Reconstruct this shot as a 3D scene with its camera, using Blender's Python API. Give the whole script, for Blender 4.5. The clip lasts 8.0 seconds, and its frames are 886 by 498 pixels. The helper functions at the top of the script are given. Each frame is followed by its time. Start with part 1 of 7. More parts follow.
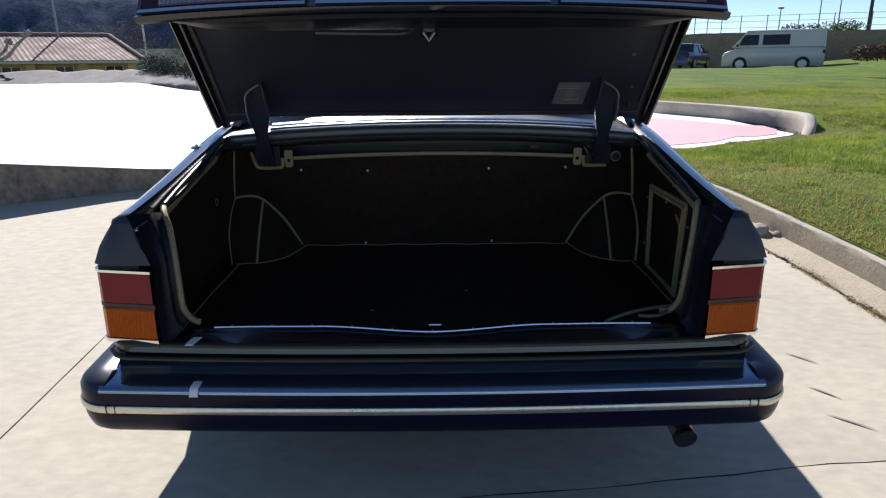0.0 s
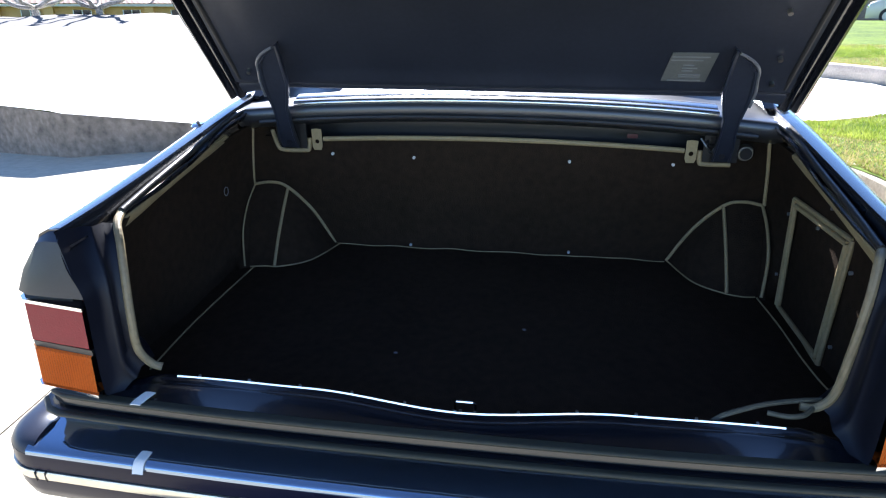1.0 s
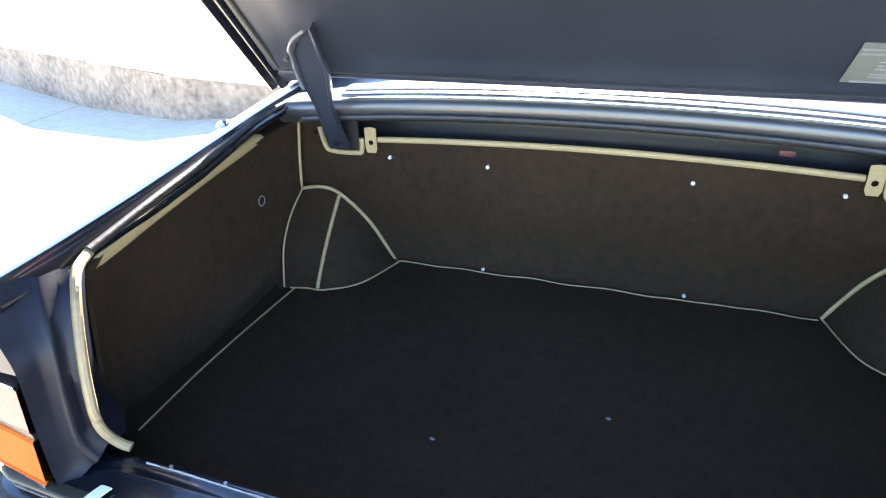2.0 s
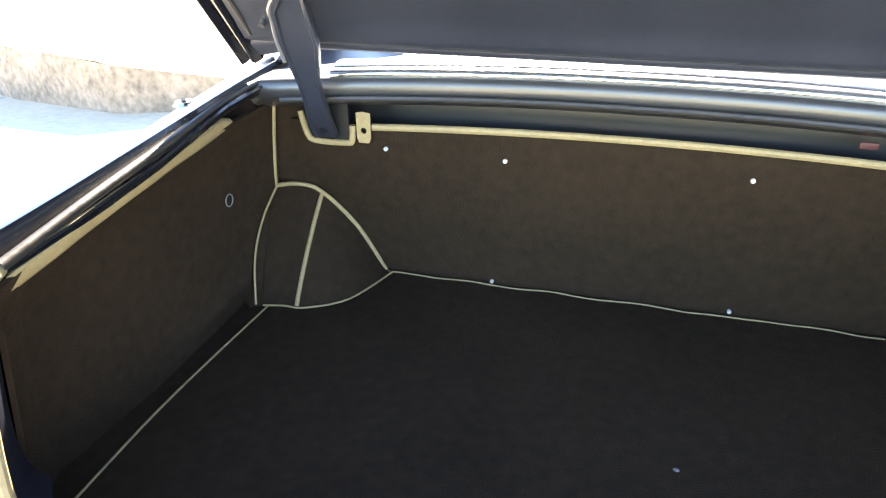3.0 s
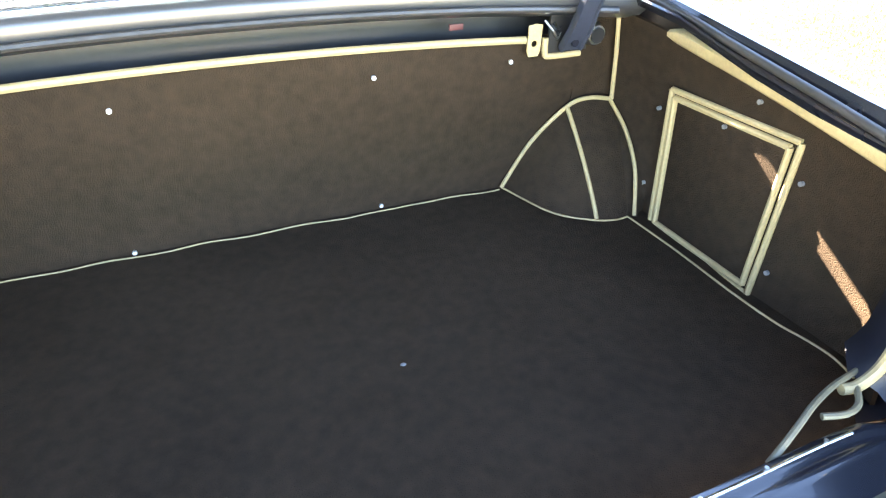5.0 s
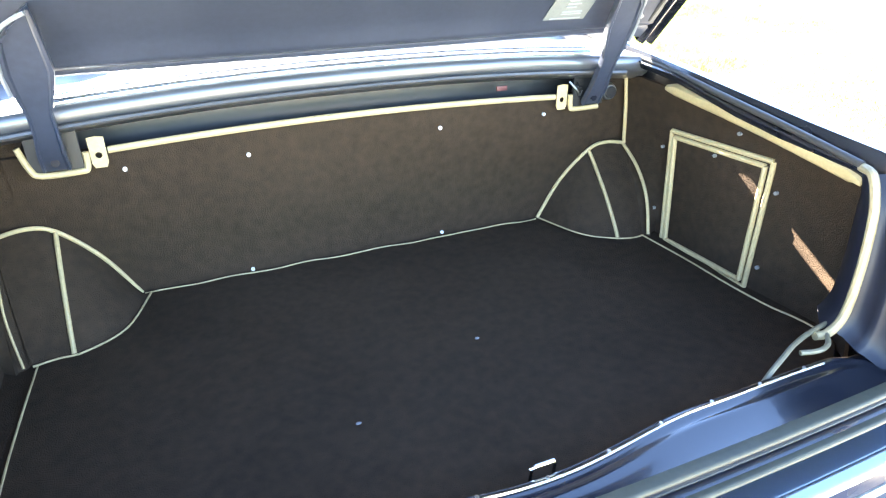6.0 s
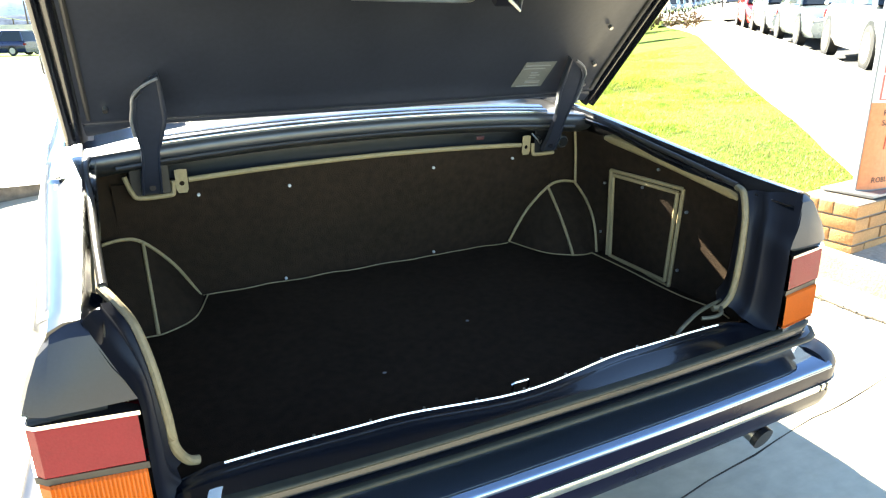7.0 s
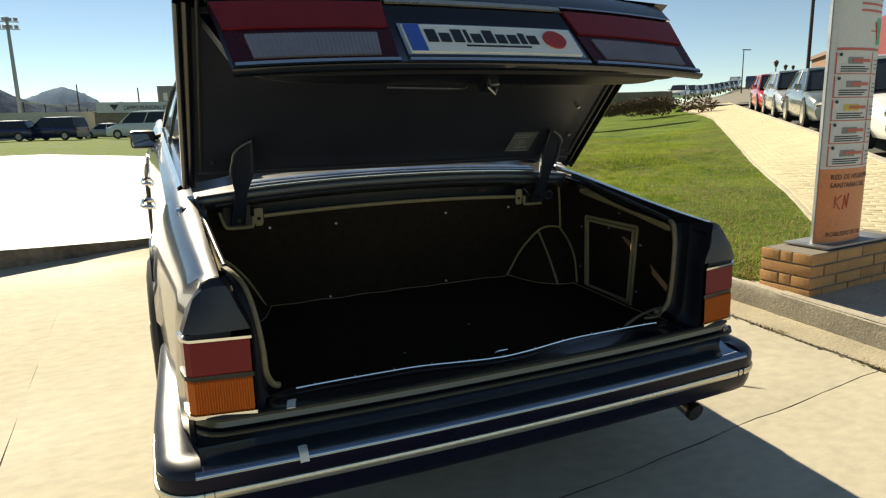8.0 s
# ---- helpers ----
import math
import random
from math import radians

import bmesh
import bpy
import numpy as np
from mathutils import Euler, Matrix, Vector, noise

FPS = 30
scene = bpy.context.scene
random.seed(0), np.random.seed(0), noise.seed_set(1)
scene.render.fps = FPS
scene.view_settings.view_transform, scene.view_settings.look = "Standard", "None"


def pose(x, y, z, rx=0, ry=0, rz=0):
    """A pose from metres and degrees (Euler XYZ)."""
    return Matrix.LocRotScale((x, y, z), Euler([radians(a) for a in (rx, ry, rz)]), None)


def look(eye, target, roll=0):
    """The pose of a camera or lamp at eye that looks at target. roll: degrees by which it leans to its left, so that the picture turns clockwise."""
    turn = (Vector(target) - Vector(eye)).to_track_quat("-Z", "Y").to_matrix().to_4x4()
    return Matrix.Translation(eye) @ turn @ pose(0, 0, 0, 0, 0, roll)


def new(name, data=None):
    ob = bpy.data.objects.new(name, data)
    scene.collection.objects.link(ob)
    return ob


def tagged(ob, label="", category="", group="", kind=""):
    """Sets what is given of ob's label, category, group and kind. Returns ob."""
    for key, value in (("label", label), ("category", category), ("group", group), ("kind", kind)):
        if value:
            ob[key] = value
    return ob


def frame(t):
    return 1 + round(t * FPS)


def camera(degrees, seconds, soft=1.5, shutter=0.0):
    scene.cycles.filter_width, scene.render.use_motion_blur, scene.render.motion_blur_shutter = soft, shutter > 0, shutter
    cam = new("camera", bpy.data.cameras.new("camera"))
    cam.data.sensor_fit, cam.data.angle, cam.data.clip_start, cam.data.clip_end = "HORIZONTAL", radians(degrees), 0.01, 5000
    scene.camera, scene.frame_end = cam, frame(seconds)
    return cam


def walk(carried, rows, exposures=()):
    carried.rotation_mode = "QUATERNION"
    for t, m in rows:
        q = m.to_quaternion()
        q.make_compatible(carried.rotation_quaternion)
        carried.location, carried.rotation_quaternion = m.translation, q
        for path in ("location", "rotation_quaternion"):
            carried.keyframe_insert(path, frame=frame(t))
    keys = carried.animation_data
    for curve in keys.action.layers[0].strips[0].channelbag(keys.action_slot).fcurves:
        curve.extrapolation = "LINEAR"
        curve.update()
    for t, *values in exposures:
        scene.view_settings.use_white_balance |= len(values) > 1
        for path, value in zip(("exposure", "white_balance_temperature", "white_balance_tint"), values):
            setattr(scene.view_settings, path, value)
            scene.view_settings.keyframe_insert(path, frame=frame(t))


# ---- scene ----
# The camera's rows are given in the car's own frame (x right, y to its front, z up from the slab under it).
SLOPE = 4.0                      # the car stands nose-up on a sloping concrete slab
CAR = pose(0, 0, 0, SLOPE, 0.17, 0.44)
TS = math.tan(radians(SLOPE))
cam = camera(68.2, 8.0, soft=1.2)
PATH = [
    (0, (0.019, -1.521, 1.361), (0.031, 0.356, 0.673), -0.4),
    (0.5, (0.061, -1.243, 1.363), (-0.095, 0.597, 0.594), -0.8),
    (1, (0.120, -0.947, 1.347), (-0.151, 0.856, 0.523), -0.4),
    (1.5, (0.137, -0.695, 1.349), (-0.294, 1.034, 0.442), -2.7),
    (1.7, (0.159, -0.590, 1.361), (-0.389, 1.092, 0.428), -3.4),
    (2.8, (0.047, -0.336, 1.279), (-0.615, 1.302, 0.343), -1.8),
    (3, (-0.043, -0.291, 1.244), (-0.511, 1.413, 0.307), -0.2),
    (3.5, (-0.173, -0.170, 1.250), (-0.079, 1.513, 0.173), 0.2),
    (4, (-0.165, -0.138, 1.249), (0.280, 1.469, 0.142), 1.4),
    (4.5, (-0.135, -0.137, 1.231), (0.522, 1.381, 0.106), 2.8),
    (4.7, (-0.131, -0.154, 1.226), (0.549, 1.341, 0.085), 2.7),
    (5.8, (-0.362, -0.450, 1.258), (0.325, 1.144, 0.263), 0.3),
    (6, (-0.408, -0.502, 1.275), (0.294, 1.123, 0.345), 0.1),
    (6.5, (-0.551, -0.675, 1.292), (0.323, 0.919, 0.457), 0.8),
    (7, (-0.674, -0.901, 1.327), (0.154, 0.760, 0.582), 0.8),
    (7.5, (-0.760, -1.218, 1.334), (-0.055, 0.520, 0.641), 0.7),
    (8, (-0.887, -1.483, 1.340), (-0.099, 0.282, 0.825), 0.4),
]
EXPO = [  # seconds, stops, kelvin, tint
    (0.0, 0.75, 6000, 15), (0.5, 1.25, 5900, 14), (1.0, 2.35, 5750, 14), (1.5, 4.0, 5950, 15), (1.7, 4.25, 6150, 15), (2.8, 4.4, 7600, 12), (3.0, 4.6, 7700, 13),
    (3.5, 5.25, 7750, 14), (4.5, 5.7, 7900, 13), (5.8, 5.75, 7000, 11), (6.5, 5.2, 6700, 8), (7.0, 3.4, 7150, 4), (7.5, 1.7, 7950, 3), (8.0, 0.8, 8000, 3),
]
walk(cam, [(t, CAR @ look(eye, target, roll)) for t, eye, target, roll in PATH], EXPO)

# ---- light ----
SUN_DIR = Vector((-0.16, 0.798, 0.569)).normalized()
elev = math.asin(SUN_DIR.z)
azim = math.atan2(SUN_DIR.x, SUN_DIR.y)
world = bpy.data.worlds.new("world")
scene.world = world
world.use_nodes = True
wn = world.node_tree
sky = wn.nodes.new("ShaderNodeTexSky")
sky.sky_type = "NISHITA"
sky.sun_disc = False
sky.sun_elevation, sky.sun_rotation = elev, azim
sky.altitude, sky.air_density, sky.dust_density, sky.ozone_density = 2200, 0.85, 0.0, 2.4
wn.links.new(sky.outputs[0], wn.nodes["Background"].inputs[0])
wn.nodes["Background"].inputs[1].default_value = 0.073
sun_data = bpy.data.lights.new("sun", "SUN")
sun_data.energy, sun_data.angle, sun_data.color = 5.0, radians(0.53), (1.0, 0.95, 0.87)
sun = new("sun", sun_data)
sun.matrix_world = look((0, 0, 30), Vector((0, 0, 30)) - SUN_DIR)


# ---- materials ----
def mat(name, color, rough=0.5, metal=0.0, var=0.15, scale=6.0, fine=60.0, bump=0.0, bscale=80.0, tint=None, spec=0.5,
        coat=0.0, island=0.0, stretch=(1, 1, 1)):
    """A plain procedural surface: two scales of colour variation, roughness variation and a fine relief."""
    m = bpy.data.materials.new(name)
    m.use_nodes = True
    nt = m.node_tree
    b = nt.nodes["Principled BSDF"]
    co = nt.nodes.new("ShaderNodeTexCoord")
    mp = nt.nodes.new("ShaderNodeMapping")
    mp.inputs["Scale"].default_value = stretch
    nt.links.new(co.outputs["Object"], mp.inputs[0])
    n1, n2 = nt.nodes.new("ShaderNodeTexNoise"), nt.nodes.new("ShaderNodeTexNoise")
    n1.inputs["Scale"].default_value, n2.inputs["Scale"].default_value = scale, fine
    n1.inputs["Detail"].default_value = n2.inputs["Detail"].default_value = 5
    for n in (n1, n2):
        nt.links.new(mp.outputs[0], n.inputs["Vector"])
    add = nt.nodes.new("ShaderNodeMath")
    add.operation = "ADD"
    nt.links.new(n1.outputs[0], add.inputs[0])
    nt.links.new(n2.outputs[0], add.inputs[1])
    src = add.outputs[0]
    if island:
        oi = nt.nodes.new("ShaderNodeObjectInfo")
        gm = nt.nodes.new("ShaderNodeNewGeometry")
        s1 = nt.nodes.new("ShaderNodeMath")
        s1.operation = "ADD"
        nt.links.new(oi.outputs["Random"], s1.inputs[0])
        nt.links.new(gm.outputs["Random Per Island"], s1.inputs[1])
        fr = nt.nodes.new("ShaderNodeMath")
        fr.operation = "FRACT"
        nt.links.new(s1.outputs[0], fr.inputs[0])
        mu = nt.nodes.new("ShaderNodeMath")
        mu.operation = "MULTIPLY_ADD"
        mu.inputs[1].default_value = island
        nt.links.new(fr.outputs[0], mu.inputs[0])
        sb = nt.nodes.new("ShaderNodeMath")
        sb.operation = "SUBTRACT"
        sb.inputs[1].default_value = island / 2
        nt.links.new(add.outputs[0], sb.inputs[0])
        nt.links.new(sb.outputs[0], mu.inputs[2])
        src = mu.outputs[0]
    ramp = nt.nodes.new("ShaderNodeMapRange")
    ramp.inputs["From Min"].default_value, ramp.inputs["From Max"].default_value = 0.6, 1.4
    nt.links.new(src, ramp.inputs["Value"])
    mix = nt.nodes.new("ShaderNodeMix")
    mix.data_type = "RGBA"
    c = Vector(color)
    t = Vector(tint) if tint else c
    lo, hi = c * (1 - var), t * (1 + var)
    mix.inputs["A"].default_value = (*[max(0, min(1, v)) for v in lo], 1)
    mix.inputs["B"].default_value = (*[max(0, min(1, v)) for v in hi], 1)
    nt.links.new(ramp.outputs[0], mix.inputs["Factor"])
    nt.links.new(mix.outputs["Result"], b.inputs["Base Color"])
    rr = nt.nodes.new("ShaderNodeMapRange")
    rr.inputs["From Min"].default_value, rr.inputs["From Max"].default_value = 0.3, 0.7
    rr.inputs["To Min"].default_value, rr.inputs["To Max"].default_value = max(0.02, rough * 0.85), min(1, rough * 1.15)
    nt.links.new(n1.outputs[0], rr.inputs["Value"])
    nt.links.new(rr.outputs[0], b.inputs["Roughness"])
    b.inputs["Metallic"].default_value = metal
    b.inputs["Specular IOR Level"].default_value = spec
    b.inputs["Coat Weight"].default_value = coat
    b.inputs["Coat Roughness"].default_value = 0.05
    if bump:
        n3 = nt.nodes.new("ShaderNodeTexNoise")
        n3.inputs["Scale"].default_value, n3.inputs["Detail"].default_value = bscale, 4
        nt.links.new(mp.outputs[0], n3.inputs["Vector"])
        bp = nt.nodes.new("ShaderNodeBump")
        bp.inputs["Strength"].default_value, bp.inputs["Distance"].default_value = bump, 0.01
        nt.links.new(n3.outputs[0], bp.inputs["Height"])
        nt.links.new(bp.outputs[0], b.inputs["Normal"])
    return m


def glass(name, color, rough=0.03, ior=1.45):
    m = bpy.data.materials.new(name)
    m.use_nodes = True
    b = m.node_tree.nodes["Principled BSDF"]
    b.inputs["Base Color"].default_value = (*color, 1)
    b.inputs["Roughness"].default_value = rough
    b.inputs["IOR"].default_value = ior
    b.inputs["Transmission Weight"].default_value = 1.0
    return m


M_PAINT = mat("navy_paint", (0.0055, 0.0066, 0.0102), 0.25, 0.0, 0.12, 3, 300, coat=0.6, bump=0.003, bscale=4)
M_PAINT.node_tree.nodes["Principled BSDF"].inputs["Coat Roughness"].default_value = 0.06
# Blue in this metal stands in for sky reflected by the bumper top.
M_GLOSS = mat("mirror_sky_tinted_plate", (0.26, 0.32, 0.41), 0.05, 0.88, 0.10, 3, 300)
M_CAP = mat("satin_cap", (0.014, 0.015, 0.024), 0.36, 0.0, 0.2, 8, 200, bump=0.008, bscale=250)
M_RAIL = mat("olive_rail", (0.054, 0.050, 0.032), 0.48, 0.0, 0.25, 6, 80, bump=0.03, bscale=60, spec=0.3)
M_JAMB = mat("jamb_paint", (0.0060, 0.0068, 0.0120), 0.42, 0.0, 0.2, 5, 200, spec=0.3)
M_SCREW = mat("pale_screw", (0.62, 0.62, 0.60), 0.4, 0.2, 0.1, 30, 90)
M_WORN = mat("worn_screw", (0.22, 0.22, 0.22), 0.4, 0.3, 0.1, 30, 90)
M_LOOSE = mat("dull_seal", (0.11, 0.095, 0.06), 0.5, 0.0, 0.3, 9, 80, bump=0.1, bscale=60)
M_DECK = mat("dusty_navy_paint", (0.036, 0.037, 0.041), 0.36, 0.0, 0.25, 5, 300, coat=1.0, bump=0.006, bscale=6)
M_DECK.node_tree.nodes["Principled BSDF"].inputs["Coat Roughness"].default_value = 0.30
M_TAG = mat("dull_red_tag", (0.06, 0.008, 0.010), 0.5, 0.0, 0.1)
M_INNER = mat("dull_navy_paint", (0.024, 0.028, 0.042), 0.38, 0.0, 0.2, 5, 80, bump=0.05, bscale=30)
M_RUBBER = mat("black_rubber", (0.022, 0.022, 0.024), 0.6, 0.0, 0.2, 8, 90, bump=0.012, bscale=200)
M_BUMPER = mat("bumper_plastic", (0.006, 0.006, 0.020), 0.3, 0.0, 0.2, 5, 200, bump=0.02, bscale=300, spec=0.16)
M_FINISH = mat("dusty_chrome", (0.74, 0.75, 0.75), 0.24, 1.0, 0.12, 6, 60)
M_CARPET = mat("dark_carpet", (0.0265, 0.0188, 0.0132), 0.95, 0.0, 0.12, 2.0, 45, bump=0.5, bscale=420, tint=(0.041, 0.0278, 0.0180), spec=0.03)
M_PIPING = mat("beige_piping", (0.34, 0.258, 0.128), 0.6, 0.0, 0.2, 12, 150, bump=0.15, bscale=200)
M_SEAL = mat("weatherstrip", (0.035, 0.032, 0.03), 0.35, 0.0, 0.25, 9, 80, bump=0.1, bscale=60)
M_OLDSEAL = mat("worn_beige_seal", (0.25, 0.195, 0.105), 0.5, 0.0, 0.35, 8, 60, bump=0.2, bscale=60)
M_CHROME = mat("chrome", (0.75, 0.75, 0.74), 0.14, 1.0, 0.08, 6, 60)
M_DULLMETAL = mat("dull_metal", (0.40, 0.39, 0.36), 0.35, 1.0, 0.2, 10, 90)
M_STRIP = mat("bumper_strip", (0.62, 0.58, 0.48), 0.28, 0.85, 0.12, 6, 60)
M_RED = mat("red_lens", (0.20, 0.015, 0.020), 0.2, 0.0, 0.12, 14, 300, bump=0.1, bscale=220, coat=0.0, spec=0.2)
M_MAROON = mat("maroon_lens", (0.045, 0.004, 0.009), 0.25, 0.0, 0.12, 14, 300, spec=0.3)
M_AMBER = mat("amber_lens", (0.50, 0.105, 0.012), 0.2, 0.0, 0.12, 14, 300, coat=0.0, spec=0.2)
M_CLEAR = mat("clear_lens", (0.20, 0.18, 0.205), 0.18, 0.0, 0.15, 14, 300, bump=0.1, bscale=220, coat=0.6)
M_BLACK = mat("black_plastic", (0.01, 0.01, 0.011), 0.45, 0.0, 0.25, 9, 80)
M_TYRE = mat("tyre", (0.02, 0.02, 0.02), 0.8, 0.0, 0.2, 9, 90)
M_WHITE = mat("white_plastic", (0.82, 0.80, 0.74), 0.4, 0.0, 0.06, 10, 80)
M_PLATEBLUE = mat("plate_blue", (0.03, 0.11, 0.45), 0.35, 0.0, 0.08)
M_PLATERED = mat("plate_red", (0.45, 0.04, 0.03), 0.35, 0.0, 0.08)
M_INK = mat("dark_ink", (0.02, 0.02, 0.025), 0.5, 0.0, 0.1)
M_LABEL = mat("label_paper", (0.14, 0.145, 0.14), 0.4, 0.0, 0.15, 20, 200)
M_GLASS = glass("window_glass", (0.55, 0.62, 0.60))
M_LIP = mat("rubbed_highlight_edge", (0.17, 0.175, 0.19), 0.35, 0.3, 0.2, 20, 90)
M_MIRROR = mat("mirror", (0.85, 0.86, 0.86), 0.03, 1.0, 0.02)
M_SEAT = mat("seat_leather", (0.16, 0.12, 0.08), 0.5, 0.0, 0.2, 6, 60, bump=0.1, bscale=60)
M_CONC = mat("concrete", (0.46, 0.41, 0.31), 0.85, 0.0, 0.10, 0.7, 14, bump=0.14, bscale=220, tint=(0.56, 0.50, 0.375), stretch=(1, 1.8, 1))
M_KERB = mat("kerb_concrete", (0.43, 0.38, 0.30), 0.9, 0.0, 0.32, 4, 50, bump=0.22, bscale=90)
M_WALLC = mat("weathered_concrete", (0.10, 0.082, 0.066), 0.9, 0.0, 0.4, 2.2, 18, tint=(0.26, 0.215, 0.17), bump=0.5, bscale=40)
M_PADW = mat("white_pad_paint", (0.80, 0.79, 0.77), 0.7, 0.0, 0.05, 2, 40, bump=0.15, bscale=90)
M_FADED = mat("faded_paint", (0.66, 0.62, 0.52), 0.8, 0.0, 0.1, 2, 40)
M_FILLET = mat("sandy_mortar", (0.42, 0.36, 0.255), 0.92, 0.0, 0.25, 5, 70, bump=0.4, bscale=80)
M_BANK = mat("grey_bank_earth", (0.060, 0.055, 0.050), 0.95, 0.0, 0.4, 1.6, 11, bump=1.0, bscale=9, tint=(0.150, 0.136, 0.122), stretch=(1, 0.4, 1))
# Red paled to pink: washed-out glare of the sun is in the colour.
M_PADR = mat("red_pad_paint", (0.66, 0.36, 0.37), 0.7, 0.0, 0.1, 2, 40, bump=0.15, bscale=90)
M_SOIL = mat("lawn_soil", (0.036, 0.090, 0.010), 0.95, 0.0, 0.45, 1.1, 12, bump=0.9, bscale=60, tint=(0.130, 0.172, 0.028), spec=0.08)
M_GRASS = mat("grass", (0.090, 0.205, 0.014), 0.6, 0.0, 0.3, 0.8, 5, tint=(0.33, 0.36, 0.060), island=0.35)
M_DRYG = mat("dry_grass", (0.33, 0.27, 0.11), 0.7, 0.0, 0.25, 0.8, 30, island=0.6)
M_PAVER = mat("paver", (0.60, 0.52, 0.34), 0.85, 0.0, 0.12, 2, 60, bump=0.2, bscale=90, island=0.5)
M_JOINT = mat("paver_bed", (0.27, 0.22, 0.135), 0.95, 0.0, 0.2, 3, 60)
M_ROAD = mat("asphalt", (0.07, 0.07, 0.068), 0.9, 0.0, 0.2, 1.5, 80, bump=0.4, bscale=120)
M_FARROAD = mat("pale_asphalt", (0.24, 0.215, 0.175), 0.9, 0.0, 0.15, 0.4, 6)
M_BRICK = mat("brick", (0.42, 0.21, 0.085), 0.85, 0.0, 0.15, 9, 90, bump=0.4, bscale=120, tint=(0.50, 0.28, 0.12), island=0.5)
M_MORTAR = mat("mortar", (0.22, 0.19, 0.15), 0.95, 0.0, 0.2, 9, 90, bump=0.4, bscale=120)
M_STONE = mat("stone", (0.30, 0.27, 0.22), 0.9, 0.0, 0.35, 6, 50, bump=0.8, bscale=25, island=0.5)
M_RUBBLE = mat("rubble_wall", (0.27, 0.215, 0.15), 0.92, 0.0, 0.35, 1.2, 9, bump=0.8, bscale=8)
M_TILE = mat("roof_tile", (0.25, 0.16, 0.12), 0.85, 0.0, 0.2, 1.2, 12, island=0.6)
M_YELLOW = mat("ochre_render", (0.66, 0.41, 0.16), 0.9, 0.0, 0.1, 1.0, 20)
# Scrub colour with the blue of distant haze put in.
M_HILL = mat("hazed_scrub_hill", (0.030, 0.040, 0.060), 1.0, 0.0, 0.35, 0.10, 0.55, tint=(0.10, 0.122, 0.165), bump=1.0, bscale=0.5, spec=0.0)
# Distance haze is mixed into this hill's pale blue-grey.
M_HAZEHILL = mat("far_hill", (0.18, 0.24, 0.32), 1.0, 0.0, 0.25, 0.03, 0.35, spec=0.0)
M_BARK = mat("bark", (0.09, 0.075, 0.06), 0.9, 0.0, 0.3, 4, 22, tint=(0.42, 0.38, 0.32), bump=0.7, bscale=40)
M_LEAF = mat("leaf", (0.05, 0.075, 0.02), 0.6, 0.0, 0.35, 2, 30, island=0.7)
M_HEDGE = mat("hedge_leaf", (0.05, 0.055, 0.03), 0.8, 0.0, 0.35, 2, 30, island=0.7)
M_BROWNB = mat("brown_shrub", (0.13, 0.085, 0.045), 0.85, 0.0, 0.35, 2, 30, island=0.7)
M_STEEL = mat("galvanised", (0.32, 0.33, 0.34), 0.5, 0.8, 0.15, 6, 60)
M_DARKPOLE = mat("dark_pole", (0.06, 0.045, 0.035), 0.6, 0.2, 0.2)
M_SIGNO = mat("orange_panel", (0.66, 0.20, 0.075), 0.4, 0.0, 0.08, 3, 60, tint=(0.72, 0.26, 0.11))
M_SIGNW = mat("white_panel", (0.62, 0.62, 0.60), 0.4, 0.0, 0.08, 3, 60)
M_SIGNRED = mat("red_print", (0.55, 0.12, 0.09), 0.45, 0.0, 0.08)
M_SIGNGREEN = mat("green_print", (0.06, 0.42, 0.22), 0.45, 0.0, 0.08)
M_SIGNYEL = mat("yellow_print", (0.62, 0.48, 0.08), 0.45, 0.0, 0.08)
M_SIGNGREY = mat("grey_print", (0.22, 0.22, 0.22), 0.45, 0.0, 0.08)
M_REDB = mat("red_panel", (0.22, 0.03, 0.03), 0.6, 0.0, 0.1)
M_BRICKB = mat("brown_building", (0.26, 0.15, 0.09), 0.9, 0.0, 0.2, 0.5, 6)
M_CREAM = mat("cream_building", (0.60, 0.55, 0.45), 0.9, 0.0, 0.1, 0.5, 6)
M_DARKGLASS = mat("dark_glass", (0.02, 0.025, 0.03), 0.06, 0.0, 0.1, 2, 10)


def backlit(m, amount):
    """Let light through thin leaves and blades."""
    nt = m.node_tree
    b, out = nt.nodes["Principled BSDF"], nt.nodes["Material Output"]
    tr = nt.nodes.new("ShaderNodeBsdfTranslucent")
    nt.links.new(b.inputs["Base Color"].links[0].from_socket, tr.inputs["Color"])
    mx = nt.nodes.new("ShaderNodeMixShader")
    mx.inputs[0].default_value = amount
    nt.links.new(b.outputs[0], mx.inputs[1])
    nt.links.new(tr.outputs[0], mx.inputs[2])
    nt.links.new(mx.outputs[0], out.inputs["Surface"])


for m_ in (M_GRASS, M_DRYG, M_LEAF):
    backlit(m_, 0.45)
M_SCUFF = mat("faint_scuff", (0.27, 0.235, 0.18), 0.9, 0.0, 0.3, 20, 90)
M_CRACK = mat("joint_dirt", (0.115, 0.092, 0.066), 0.95, 0.0, 0.4, 20, 90)
